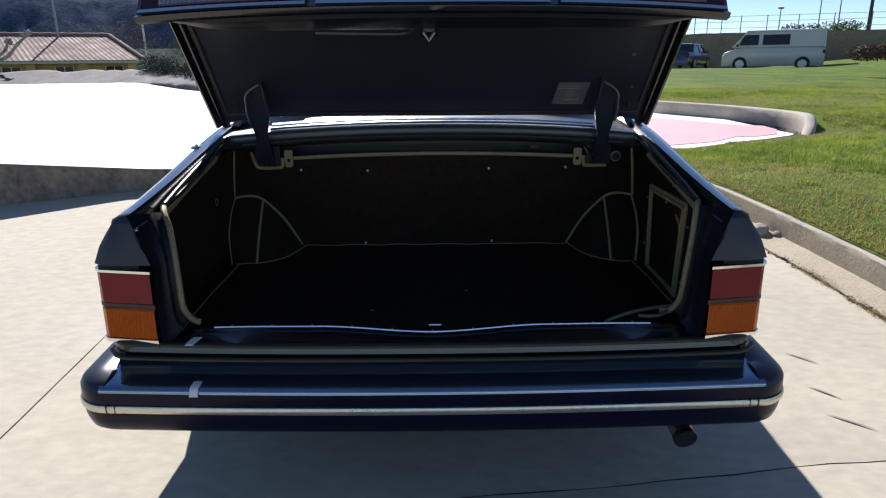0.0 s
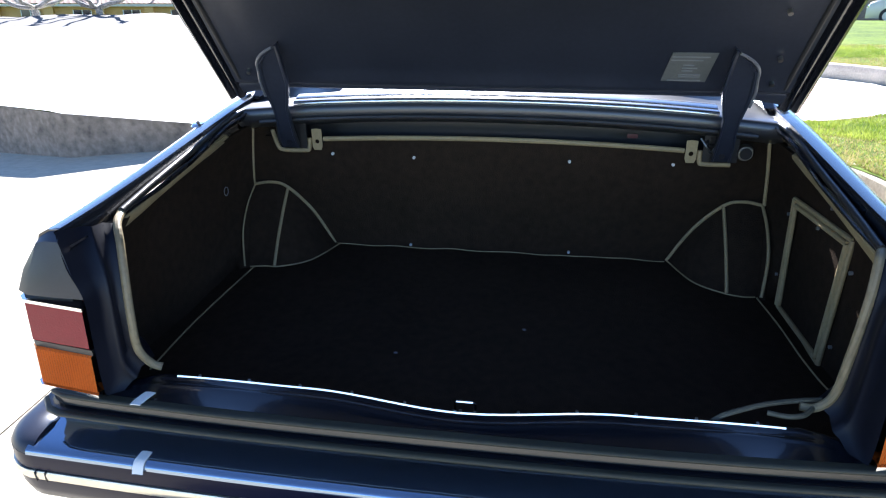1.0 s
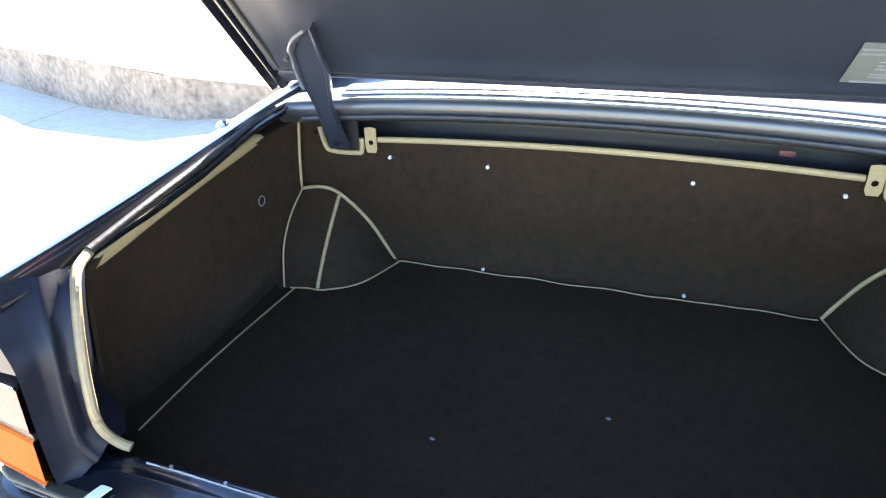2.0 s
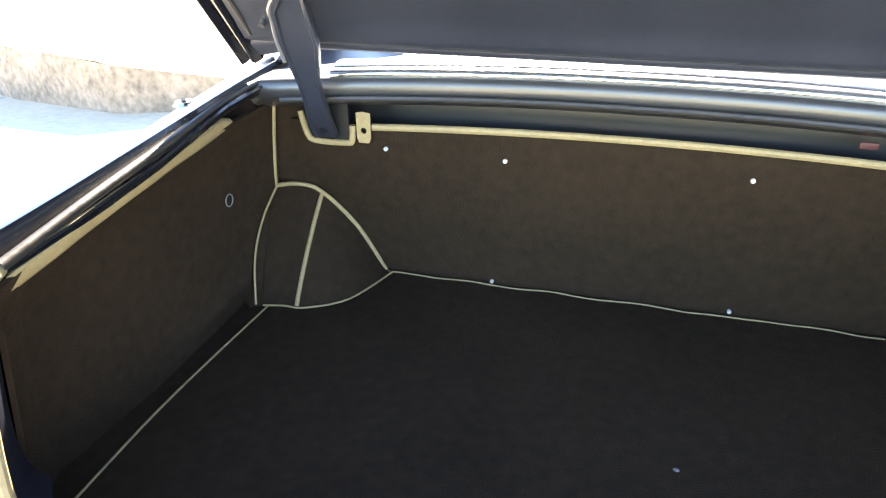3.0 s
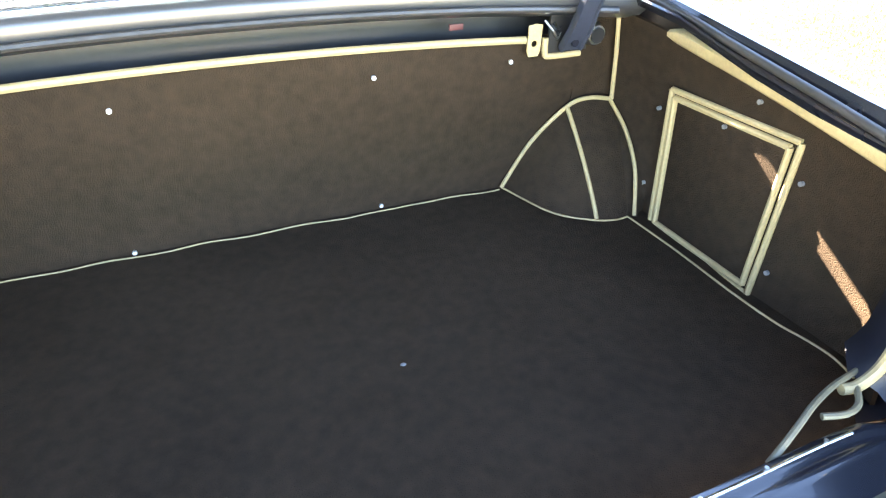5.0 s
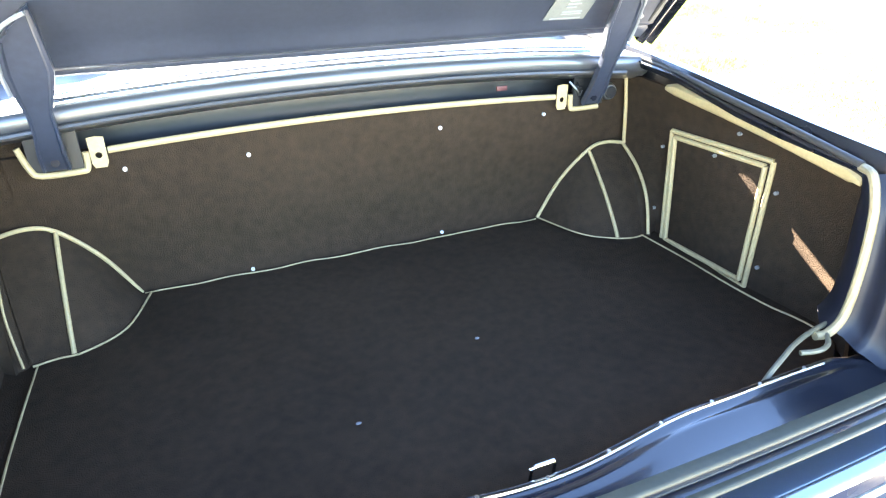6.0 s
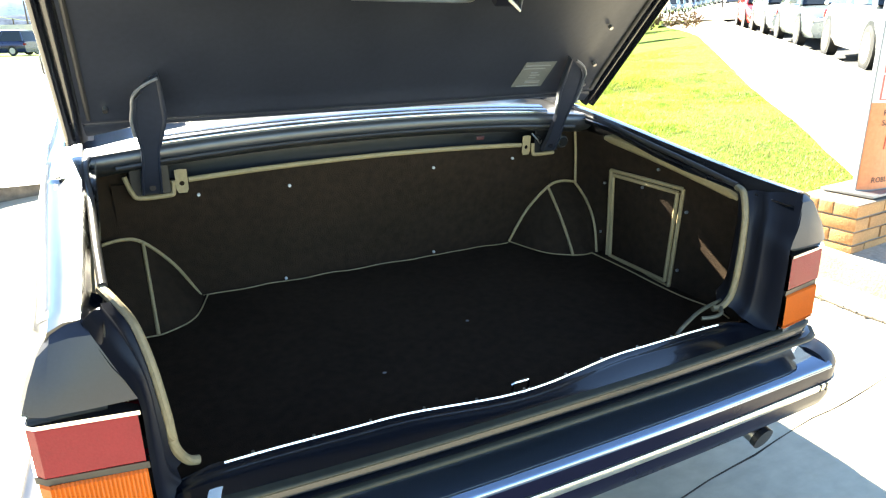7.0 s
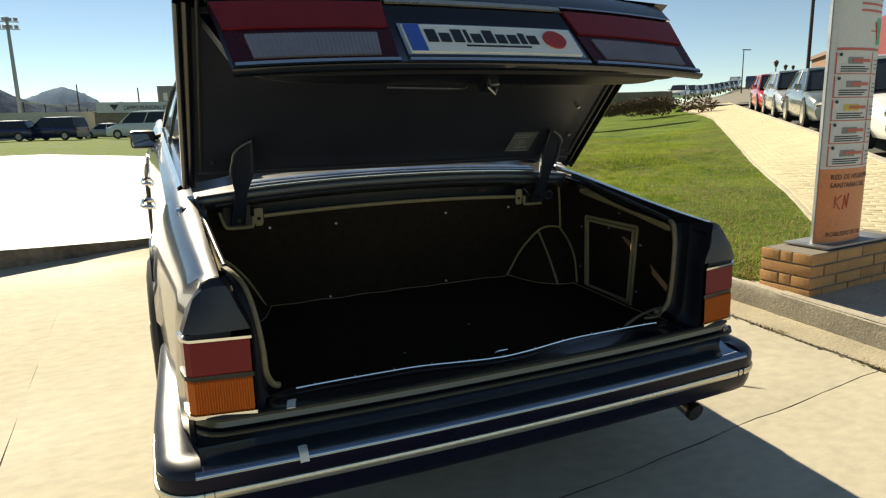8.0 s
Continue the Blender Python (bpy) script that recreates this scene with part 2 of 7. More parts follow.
CARCOL = {
    "silver": mat("silver_paint", (0.45, 0.46, 0.46), 0.3, 0.4, 0.05, coat=0.8),
    "white": mat("white_paint", (0.72, 0.72, 0.70), 0.3, 0.0, 0.05, coat=0.8),
    "red": mat("red_paint", (0.45, 0.03, 0.03), 0.3, 0.0, 0.05, coat=0.8),
    "grey": mat("grey_green_paint", (0.16, 0.19, 0.19), 0.3, 0.3, 0.05, coat=0.8),
    "blue": mat("blue_paint", (0.02, 0.03, 0.09), 0.3, 0.2, 0.05, coat=0.8),
    "cream": mat("cream_white_paint", (0.66, 0.62, 0.55), 0.35, 0.0, 0.05, coat=0.6),
}


# ---- mesh helpers ----
def finish(name, bm, material, angle=35, smooth=True):
    bmesh.ops.recalc_face_normals(bm, faces=bm.faces)
    me = bpy.data.meshes.new(name)
    bm.to_mesh(me)
    bm.free()
    me.materials.append(material)
    if smooth:
        me.polygons.foreach_set("use_smooth", [True] * len(me.polygons))
        me.set_sharp_from_angle(angle=radians(angle))
    return me


def part(name, bm, material, parent, label="", angle=35, smooth=True):
    ob = new(name, finish(name, bm, material, angle, smooth))
    ob.parent = parent
    if label:
        ob["label"] = label
    return ob


def thing(name, bm, material, label, category, group="", kind="", at=None, angle=35, smooth=True):
    ob = new(name, finish(name, bm, material, angle, smooth)) if bm else new(name)
    if at is not None:
        ob.matrix_world = at
    return tagged(ob, label, category, group, kind)


def box(bm, x0, x1, y0, y1, z0, z1, bevel=0.0, m=None):
    vs = [bm.verts.new(((x0, x1)[i & 1], (y0, y1)[i >> 1 & 1], (z0, z1)[i >> 2])) for i in range(8)]
    fs = [bm.faces.new([vs[i] for i in q]) for q in ((0, 2, 3, 1), (4, 5, 7, 6), (0, 1, 5, 4), (2, 6, 7, 3), (0, 4, 6, 2), (1, 3, 7, 5))]
    if bevel:
        es = list({e for f in fs for e in f.edges})
        r = bmesh.ops.bevel(bm, geom=es, offset=bevel, segments=2, affect="EDGES", profile=0.6)
        vs = list({v for f in r["faces"] for v in f.verts})
    if m is not None:
        bmesh.ops.transform(bm, matrix=m, verts=vs)
    return vs


def grid(bm, rows, close=False, flip=False):
    """Quads between rows of points."""
    vr = [[bm.verts.new(p) for p in r] for r in rows]
    for a, b in zip(vr, vr[1:]):
        n = len(a)
        for i in range(n if close else n - 1):
            j = (i + 1) % n
            q = (a[i], a[j], b[j], b[i])
            bm.faces.new(q[::-1] if flip else q)
    return vr


def shell(rows, thick, close=False):
    """A sheet with thickness: grid plus its offset, joined at the rims."""
    bm = bmesh.new()
    grid(bm, rows, close)
    bmesh.ops.recalc_face_normals(bm, faces=bm.faces)
    bmesh.ops.solidify(bm, geom=bm.faces[:], thickness=thick)
    return bm


def tube(bm, pts, r, n=8, flat=1.0, up=(0, 0, 1)):
    """A round bar along pts; r may be a list."""
    pts = [Vector(p) for p in pts]
    rs = r if isinstance(r, (list, tuple)) else [r] * len(pts)
    rings = []
    prev = None
    for i, p in enumerate(pts):
        d = (pts[min(i + 1, len(pts) - 1)] - pts[max(i - 1, 0)]).normalized()
        a = d.cross(Vector(up))
        if a.length < 1e-3:
            a = d.cross(Vector((0, 1, 0)))
        a.normalize()
        if prev is not None and a.dot(prev) < 0:
            a = -a
        prev = a
        b = d.cross(a)
        rings.append([p + (a * math.cos(k * math.tau / n) + b * flat * math.sin(k * math.tau / n)) * rs[i] for k in range(n)])
    vr = grid(bm, rings, close=True)
    bm.faces.new(vr[0][::-1])
    bm.faces.new(vr[-1])


def curve(keys, n):
    """Points along a smooth line through keys."""
    keys = [Vector(k) for k in keys]
    out = []
    for i in range(len(keys) - 1):
        p0, p1, p2, p3 = keys[max(i - 1, 0)], keys[i], keys[i + 1], keys[min(i + 2, len(keys) - 1)]
        for k in range(n):
            t = k / n
            out.append(0.5 * ((2 * p1) + (p2 - p0) * t + (2 * p0 - 5 * p1 + 4 * p2 - p3) * t * t + (3 * p1 - p0 - 3 * p2 + p3) * t ** 3))
    return out + [keys[-1]]


def cyl(bm, c, r, h, axis="z", n=20, r2=None):
    m = Matrix.Translation(c) @ {"z": Matrix(), "x": Matrix.Rotation(radians(90), 4, "Y"), "y": Matrix.Rotation(radians(90), 4, "X")}[axis]
    return bmesh.ops.create_cone(bm, cap_ends=True, segments=n, radius1=r, radius2=r if r2 is None else r2, depth=h, matrix=m)["verts"]


def prism(bm, poly, z0, z1):
    """A vertical prism over a plan polygon; z0 and z1 may be functions of x, y."""
    f = lambda z, p: z(*p) if callable(z) else z
    a = [bm.verts.new((p[0], p[1], f(z0, p))) for p in poly]
    b = [bm.verts.new((p[0], p[1], f(z1, p))) for p in poly]
    n = len(poly)
    bm.faces.new(a[::-1])
    bm.faces.new(b)
    for i in range(n):
        bm.faces.new((a[i], a[(i + 1) % n], b[(i + 1) % n], b[i]))


def lerp(a, b, t):
    return a + (b - a) * t


def smooth(a, b, x):
    t = max(0.0, min(1.0, (x - a) / (b - a)))
    return t * t * (3 - 2 * t)


def text_mesh(text, size, depth=0.001, spacing=1.0):
    """The built-in font as a flat mesh, in the x-z plane, its left end at the origin."""
    cu = bpy.data.curves.new("text", "FONT")
    cu.body, cu.size, cu.extrude, cu.space_character = text, size, depth, spacing
    cu.resolution_u = 3
    ob = bpy.data.objects.new("text", cu)
    me = bpy.data.meshes.new_from_object(ob)
    bm = bmesh.new()
    bm.from_mesh(me)
    bpy.data.objects.remove(ob)
    bpy.data.meshes.remove(me)
    bpy.data.curves.remove(cu)
    bmesh.ops.transform(bm, matrix=Matrix.Rotation(radians(90), 4, "X"), verts=bm.verts)
    return bm


# ---- the car ----
car = thing("car", None, None, "dark navy saloon car with open boot on concrete", "car", at=CAR)
SIDES = ((-1, "left"), (1, "right"))
# line of the boot seal down each rear corner of the opening
SEAL = {1: [(0.726, 0.196, 0.850), (0.716, 0.172, 0.81), (0.710, 0.160, 0.766), (0.699, 0.147, 0.681), (0.690, 0.144, 0.596), (0.667, 0.148, 0.560)],
        -1: [(0.726, 0.186, 0.845), (0.704, 0.152, 0.815), (0.688, 0.121, 0.75), (0.678, 0.098, 0.666), (0.674, 0.094, 0.606), (0.658, 0.104, 0.567)]}


def mir(pts, s):
    return [(p[0] * s, p[1], p[2]) for p in pts]


# quarter panels: sections from the boot gutter over the crease and down the flank
def flank_row(y):
    """The outline of one side at y, from the inner crease to the sill."""
    k = smooth(0.0, 1.2, y)
    top = lerp(0.872, 0.945, k)
    w = lerp(0.0, 0.035, smooth(0.0, 1.0, y)) - 0.05 * smooth(4.2, 5.15, y)
    hood = smooth(3.0, 3.6, y) * 0.02
    tuck = 1.0 if y > 0.12 else 0.985
    return [(0.768, y, top + 0.004 - hood), (0.790 + w * 0.2, y, top + 0.003 - hood), (0.812 + w * 0.4, y, top - 0.008 - hood),
            ((0.835 + w * 0.6) * tuck, y, top - 0.035 - hood), ((0.858 + w) * tuck, y, 0.80), ((0.868 + w) * tuck, y, 0.74),
            ((0.876 + w) * tuck, y, 0.62), ((0.880 + w) * tuck, y, 0.50), ((0.872 + w) * tuck, y, 0.38), ((0.845 + w) * tuck, y, lerp(0.33, 0.22, smooth(0.3, 0.8, y)))]


def arch_cut(row, y):
    """Lift the lower edge of the flank over the wheels."""
    for yc in (1.22, 4.26):
        d = abs(y - yc)
        if d < 0.40:
            z = 0.31 + math.sqrt(0.40 ** 2 - d * d)
            return [(p[0] + (0.012 if p[2] < z else 0), p[1], max(p[2], z)) for p in row]
    return row


YS = [0.075, 0.10, 0.16, 0.25, 0.4, 0.6, 0.75] + [0.82 + 0.05 * i for i in range(17)] + [1.7, 2.0, 2.4, 2.8, 3.2, 3.6, 3.8] + [3.86 + 0.05 * i for i in range(17)] + [4.75, 4.95, 5.1]
for s, side in SIDES:
    rows = [mir(arch_cut(flank_row(y), y), s) for y in YS]
    flank = part("quarter_panel", shell(rows, 0.012), M_PAINT, car, "glossy navy body side", angle=28)
    # rear cap over the lamp, closing the fender
    bm = bmesh.new()
    r1 = [(0.768, 0.079, 0.878), (0.790, 0.082, 0.876), (0.808, 0.085, 0.867), (0.826, 0.092, 0.838), (0.849, 0.10, 0.80)]
    r2 = [(0.757, 0.052, 0.860), (0.785, 0.055, 0.860), (0.812, 0.062, 0.852), (0.832, 0.072, 0.830), (0.854, 0.086, 0.79)]
    r3 = [(0.733, 0.036, 0.805), (0.775, 0.036, 0.805), (0.822, 0.040, 0.805), (0.846, 0.052, 0.800), (0.860, 0.078, 0.775)]
    r4 = [(0.712, 0.026, 0.756), (0.770, 0.026, 0.756), (0.832, 0.030, 0.756), (0.862, 0.044, 0.757), (0.866, 0.078, 0.757)]
    r5 = [(0.712, 0.060, 0.748), (0.770, 0.060, 0.748), (0.822, 0.062, 0.748), (0.850, 0.070, 0.748), (0.858, 0.085, 0.748)]
    grid(bm, [mir(r, s) for r in (r1, r2, r3, r4, r5)])
    part("fender_cap", bm, M_CAP, car, "rounded navy fender end above the tail lamp", angle=24)
    # gutter between the crease and the seal, and the jamb beside the lamp
    bm = bmesh.new()
    prof = []
    for y in (0.062, 0.10, 0.2, 0.35, 0.55, 0.75, 0.90, 0.97):
        t = smooth(0.0, 1.2, y)
        top = lerp(0.872, 0.945, t) + 0.004
        # Lifted towards the front so that the sun streak gets into the boot.
        dz = lerp(0.848, 0.905, smooth(0.15, 0.9, y)) + 0.014 * smooth(0.66, 0.76, y)
        prof.append([(0.768, y, top), (0.764, y, top - 0.012), (0.758, y, dz - 0.012), (0.750, y, dz - 0.018), (0.744, y, dz - 0.008), (0.742, y, dz + 0.002), (0.740, y, dz - 0.002)])
    grid(bm, [mir(r, s) for r in prof])
    part("boot_gutter", bm, M_PAINT, car, "navy painted rain gutter", angle=60)
    bm = bmesh.new()
    outer = [(0.766, 0.062, 0.876), (0.740, 0.036, 0.815), (0.712, 0.026, 0.756), (0.711, 0.020, 0.66), (0.710, 0.016, 0.555), (0.695, 0.016, 0.530)]
    rows = []
    for a, b in zip(curve(outer, 4), curve([(p[0] + 0.004, p[1] - 0.004, p[2] + 0.004) for p in SEAL[s]], 4)):
        a, b = Vector(a), Vector(b)
        mid = [a, a + Vector((-0.002, 0.010, 0)), a.lerp(b, 0.2) + Vector((0, 0.012, 0)), a.lerp(b, 0.42) + Vector((0.001, 0.012, 0)), a.lerp(b, 0.52) + Vector((-0.002, 0.006, 0)),
               a.lerp(b, 0.58) + Vector((-0.003, 0.003, 0)), a.lerp(b, 0.65) + Vector((0.0, 0.006, 0)), a.lerp(b, 0.80) + Vector((0.008, 0.011, 0)), a.lerp(b, 0.95) + Vector((0.004, 0.002, 0)), b, b + Vector((0.004, 0.03, -0.004)), b + Vector((0.050, 0.075, 0))]
        rows.append([(p.x * s, p.y, p.z) for p in mid])
    grid(bm, rows)
    part("boot_jamb", bm, M_JAMB, car, "pressed navy door-jamb panel", angle=80)
    # tail lamp in the fender
    lamp = new("tail_lamp")
    lamp.parent = car
    lamp["label"] = "red and amber tail lamp with chrome edges"

    def lens(z0, z1, ribs, name, material):
        bm = bmesh.new()
        n = 44 if ribs else 14
        rows = []
        for z in (z0, z0 + 0.004, lerp(z0, z1, 0.5), z1 - 0.004, z1):
            row = []
            edge = 0.004 if z in (z0, z1) else 0.0
            for i in range(n + 1):
                u = i / n
                x = lerp(0.716, 0.850, u)
                y = lerp(0.004, 0.022, u) + lerp(0.0, 0.016, (z - 0.55) / 0.2) + edge
                if ribs:
                    y -= 0.0022 * (i % 2)
                row.append((x, y, z))
            row += [(0.862, row[-1][1] + 0.012, z), (0.867, row[-1][1] + 0.045, z), (0.868, row[-1][1] + 0.085, z)]
            rows.append(mir(row, s))
        rows.insert(0, [(p[0] * 0.99, p[1] + 0.03, p[2]) for p in rows[0]])
        rows.append([(p[0] * 0.99, p[1] + 0.03, p[2]) for p in rows[-1]])
        grid(bm, rows)
        return part(name, bm, material, lamp, angle=25)

    lens(0.651, 0.736, False, "red_lens", M_RED)
    lens(0.556, 0.639, True, "amber_lens", M_AMBER)
    for z0, z1, m, nm, off in ((0.639, 0.651, M_BLACK, "divider", 0.004), (0.736, 0.743, M_CHROME, "chrome_trim", -0.003), (0.547, 0.556, M_CHROME, "chrome_trim", -0.003)):
        bm = bmesh.new()
        t = lerp(0.0, 0.016, (z0 - 0.55) / 0.2) + off
        pl = [(0.712, 0.002 + t), (0.850, 0.022 + t), (0.866, 0.036 + t), (0.873, 0.075 + t), (0.873, 0.11), (0.80, 0.11), (0.735, 0.035 + t), (0.713, 0.020 + t)]
        prism(bm, [(p[0] * s, p[1]) for p in pl], z0, z1)
        part(nm, bm, m, lamp)
    # lamp housing behind
    bm = bmesh.new()
    box(bm, *sorted((0.755 * s, 0.858 * s)), 0.05, 0.12, 0.545, 0.75)
    part("housing", bm, M_BLACK, lamp)

# lower rear panel with two rubbing ribs
bm = bmesh.new()
XS = [-0.852 + 1.704 * i / 60 for i in range(61)]


def sill_z(x):
    return 0.5385 + 0.005 * math.sin(math.pi * min(1.0, abs(x) / 0.62))


def sill_y(x):
    return 0.060 + 0.029 * smooth(0.02, 0.31, abs(x)) + 0.009 * smooth(0.3, 0.6, abs(x))


def rear_bow(x):
    return 0.016 * (abs(x) / 0.87) ** 3 + 0.040 * smooth(0.79, 0.860, abs(x)) ** 2


rows = []
for x in XS:
    c = min(abs(x), 0.64)
    b = rear_bow(x)
    e = smooth(0.62, 0.70, abs(x))
    zs, ys = sill_z(c), sill_y(c)
    up = 0.009 * (abs(x) / 0.85) ** 2
    pr = [(ys + 0.020, 0.442), (ys + 0.016, zs - 0.016), (ys + 0.010, zs + 0.003), (ys, zs + 0.006), (ys - 0.007, zs + 0.003), (ys - 0.014, zs + 0.0005), (ys - 0.019, zs + 0.001), (ys - 0.024, zs + 0.0025), (ys - 0.029, zs + 0.0010), (ys - 0.036, zs - 0.0025)]
    fl_ = [(0.12, 0.442), (0.105, 0.530), (0.09, 0.538), (0.082, 0.540), (0.075, 0.540), (0.070, 0.5395), (0.065, 0.539), (0.060, 0.5385), (0.055, 0.538), (0.050, 0.5375)]
    rows.append([(x, lerp(p[0], q[0], e), lerp(p[1], q[1], e)) for p, q in zip(pr, fl_)]
                + [(x, y_ + b, z_ + up) for y_, z_ in ((0.012, 0.5355), (-0.003, 0.535), (-0.005, 0.528), (-0.009, 0.5155), (-0.024, 0.5125), (-0.028, 0.505), (-0.024, 0.4985), (-0.008, 0.494))] + [(x, 0.035, 0.486 + up), (x, 0.052, 0.476), (x, 0.054, 0.440)])
grid(bm, rows)
part("boot_sill", bm, M_PAINT, car, "glossy navy boot sill dipping in the middle", angle=42)
for z, back in ((0.5365, 0.0065), (0.5105, 0.0310)):
    bm = bmesh.new()
    rr = []
    for x in XS:
        b, zc = rear_bow(x) - back, z + 0.009 * (abs(x) / 0.85) ** 2
        rr.append([(x, 0.020 + b, zc - 0.0010)] + [(x, b - 0.0010 - 0.0065 * math.sin(a_), zc + 0.0049 * math.cos(a_)) for a_ in (0.0, 0.45, 0.9, 1.35, 1.8, 2.3, 2.8)])
    vr = grid(bm, rr)
    bm.faces.new(vr[0][::-1])
    bm.faces.new(vr[-1])
    part("rub_rail", bm, M_RAIL, car, "thin olive-grey rubbing rail", angle=75)
bm = bmesh.new()
grid(bm, [[(x, 0.094, 0.476), (x, 0.096, 0.43), (x, 0.10, 0.40), (x, 0.11, 0.36), (x, 0.12, 0.30)] for x in XS])
part("rear_panel", bm, M_PAINT, car, "navy lower rear panel")

# bumper: profile swept round the tail
def bumper_path(off):
    """Plan line of the bumper face, moved outwards by off."""
    pts = []
    hx, r = 0.952 + off, 0.10 + off
    yb = -0.066 - off
    pts += [(-hx + 0.03, 0.80), (-hx + 0.012, 0.5), (-hx, 0.25)]
    for i in range(9):
        a = radians(180 + 90 * i / 8)
        pts.append((-hx + r + r * math.cos(a), yb + 0.012 + r + r * math.sin(a)))
    n = 12
    for i in range(1, n):
        x = lerp(-hx + r, hx - r, i / n)
        pts.append((x, yb + 0.012 * (abs(x) / (hx - r)) ** 2))
    for i in range(9):
        a = radians(270 + 90 * i / 8)
        pts.append((hx - r + r * math.cos(a), yb + 0.012 + r + r * math.sin(a)))
    pts += [(hx, 0.25), (hx - 0.012, 0.5), (hx - 0.03, 0.80)]
    return pts


def bumper_part(prof, first=0, last=35, inset=0.0):
    paths = [bumper_path(o)[first:last] for o, z in prof]
    if inset:
        # run the ends on a little past the start of the corners
        for p in paths:
            p[0], p[-1] = (p[0][0] - inset, p[0][1]), (p[-1][0] + inset, p[-1][1])
    bm = bmesh.new()
    rows = [[(*paths[j][i], prof[j][1] + 0.008 * min(1.0, abs(paths[j][i][0]) / 0.85) ** 2) for j in range(len(prof))] for i in range(len(paths[0]))]
    vr = grid(bm, rows)
    bm.faces.new(vr[0][::-1])
    bm.faces.new(vr[-1])
    return bm


bumper = part("bumper", bumper_part([(-0.03, 0.4263), (-0.0012, 0.4260), (-0.0008, 0.422), (-0.0003, 0.416), (0.0, 0.410), (0.0, 0.392), (-0.006, 0.389), (-0.006, 0.368), (0.0, 0.364), (-0.002, 0.338), (-0.010, 0.312), (-0.03, 0.294), (-0.06, 0.288)]), M_BUMPER, car, "dark navy bumper with a pale trim strip", angle=40)
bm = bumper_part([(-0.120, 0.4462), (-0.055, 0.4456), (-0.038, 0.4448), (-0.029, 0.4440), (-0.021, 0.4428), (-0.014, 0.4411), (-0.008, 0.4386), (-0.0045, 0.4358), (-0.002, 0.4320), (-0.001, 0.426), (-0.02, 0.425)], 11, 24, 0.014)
part("bumper_top", bm, M_GLOSS, bumper, "mirror-polished navy top of the bumper, tinted sky blue", angle=60)
part("trim_strip", bumper_part([(-0.012, 0.390), (0.003, 0.389), (0.006, 0.384), (0.006, 0.373), (0.003, 0.368), (-0.012, 0.367)]), M_STRIP, bumper, "worn pale metal trim strip")
for s, side in SIDES:
    for xx in (0.850, 0.828):
        bm = bmesh.new()
        box(bm, *sorted((xx * s, (xx + 0.0016) * s)), -0.0617, -0.048, 0.3755, 0.3975)
        part("strip_joint", bm, M_BLACK, bumper)
    # rounded caps over the bumper's corners, reaching along the sides
    bm = bumper_part([(-0.096, 0.430), (-0.096, 0.4455), (-0.080, 0.4490), (-0.072, 0.4530), (-0.050, 0.4530), (-0.030, 0.4500), (-0.016, 0.4440), (-0.006, 0.4350), (-0.001, 0.4240)], *((0, 12) if s < 0 else (23, 35)))
    part("bumper_end_cap", bm, M_CAP, bumper, "satin dark bumper end cap", angle=50)
# exhaust
bm = bmesh.new()
tube(bm, curve([(0.665, 0.6, 0.30), (0.672, 0.2, 0.295), (0.68, 0.05, 0.275), (0.684, -0.02, 0.262)], 5), 0.030, 16)
pipe = part("exhaust_pipe", bm, M_DULLMETAL, car, "dark sooty exhaust pipe")
bm = bmesh.new()
bmesh.ops.create_circle(bm, cap_ends=True, segments=16, radius=0.024, matrix=Matrix.Translation((0.6842, -0.0225, 0.2615)) @ Matrix.Rotation(radians(78), 4, "X"))
part("bore", bm, M_BLACK, pipe)
bm = bmesh.new()
tube(bm, [(0.684, -0.02, 0.262), (0.6848, -0.035, 0.2585)], [0.0315, 0.032], 16)
part("tail_tip", bm, M_BLACK, pipe)
# pale tape straps at the sill and over the bumper edge
for pts, nm in (([(-0.623, 0.034, 0.546), (-0.627, 0.022, 0.546), (-0.631, 0.006, 0.5455), (-0.633, -0.006, 0.5445)], 0), ([(-0.615, -0.026, 0.448), (-0.616, -0.036, 0.447), (-0.617, -0.054, 0.444), (-0.617, -0.0665, 0.425)], 1)):
    rows = [[(p[0] - 0.011, p[1], p[2] + 0.002), (p[0], p[1], p[2] + 0.003), (p[0] + 0.011, p[1], p[2] + 0.002)] for p in curve(pts, 3)]
    part("tape_strap", shell(rows, 0.0025), M_WHITE, car, "short pale tape strap")
# bright sill strip with rivets
bm = bmesh.new()
pts = [(x, sill_y(x) - 0.002, sill_z(x) + 0.0115) for x in [-0.60 + 1.2 * i / 48 for i in range(49)]]
grid(bm, [[(x, y + 0.0045, z - 0.006), (x, y + 0.0035, z - 0.0040), (x, y + 0.0005, z - 0.0035), (x, y - 0.0008, z - 0.0065)] for x, y, z in pts])
strip = part("sill_strip", bm, M_CHROME, car, "thin bright metal strip along the sill", angle=60)
for i in range(11):
    x = -0.55 + 1.1 * i / 10
    bm = bmesh.new()
    cyl(bm, (x, sill_y(x) + 0.001, sill_z(x) + 0.0095), 0.0030, 0.003, n=8)
    part("rivet", bm, M_DULLMETAL, strip)

# boot floor, bulkhead and side lining
def bulk(x, z):
    """y of the front boot panel."""
    v = (z - 0.46) / 0.37
    return lerp(0.998, 0.946, v) + (0.002 + 0.012 * v) * (1 - min(1, abs(x) / 0.6) ** 2)


bm = bmesh.new()
rows = []
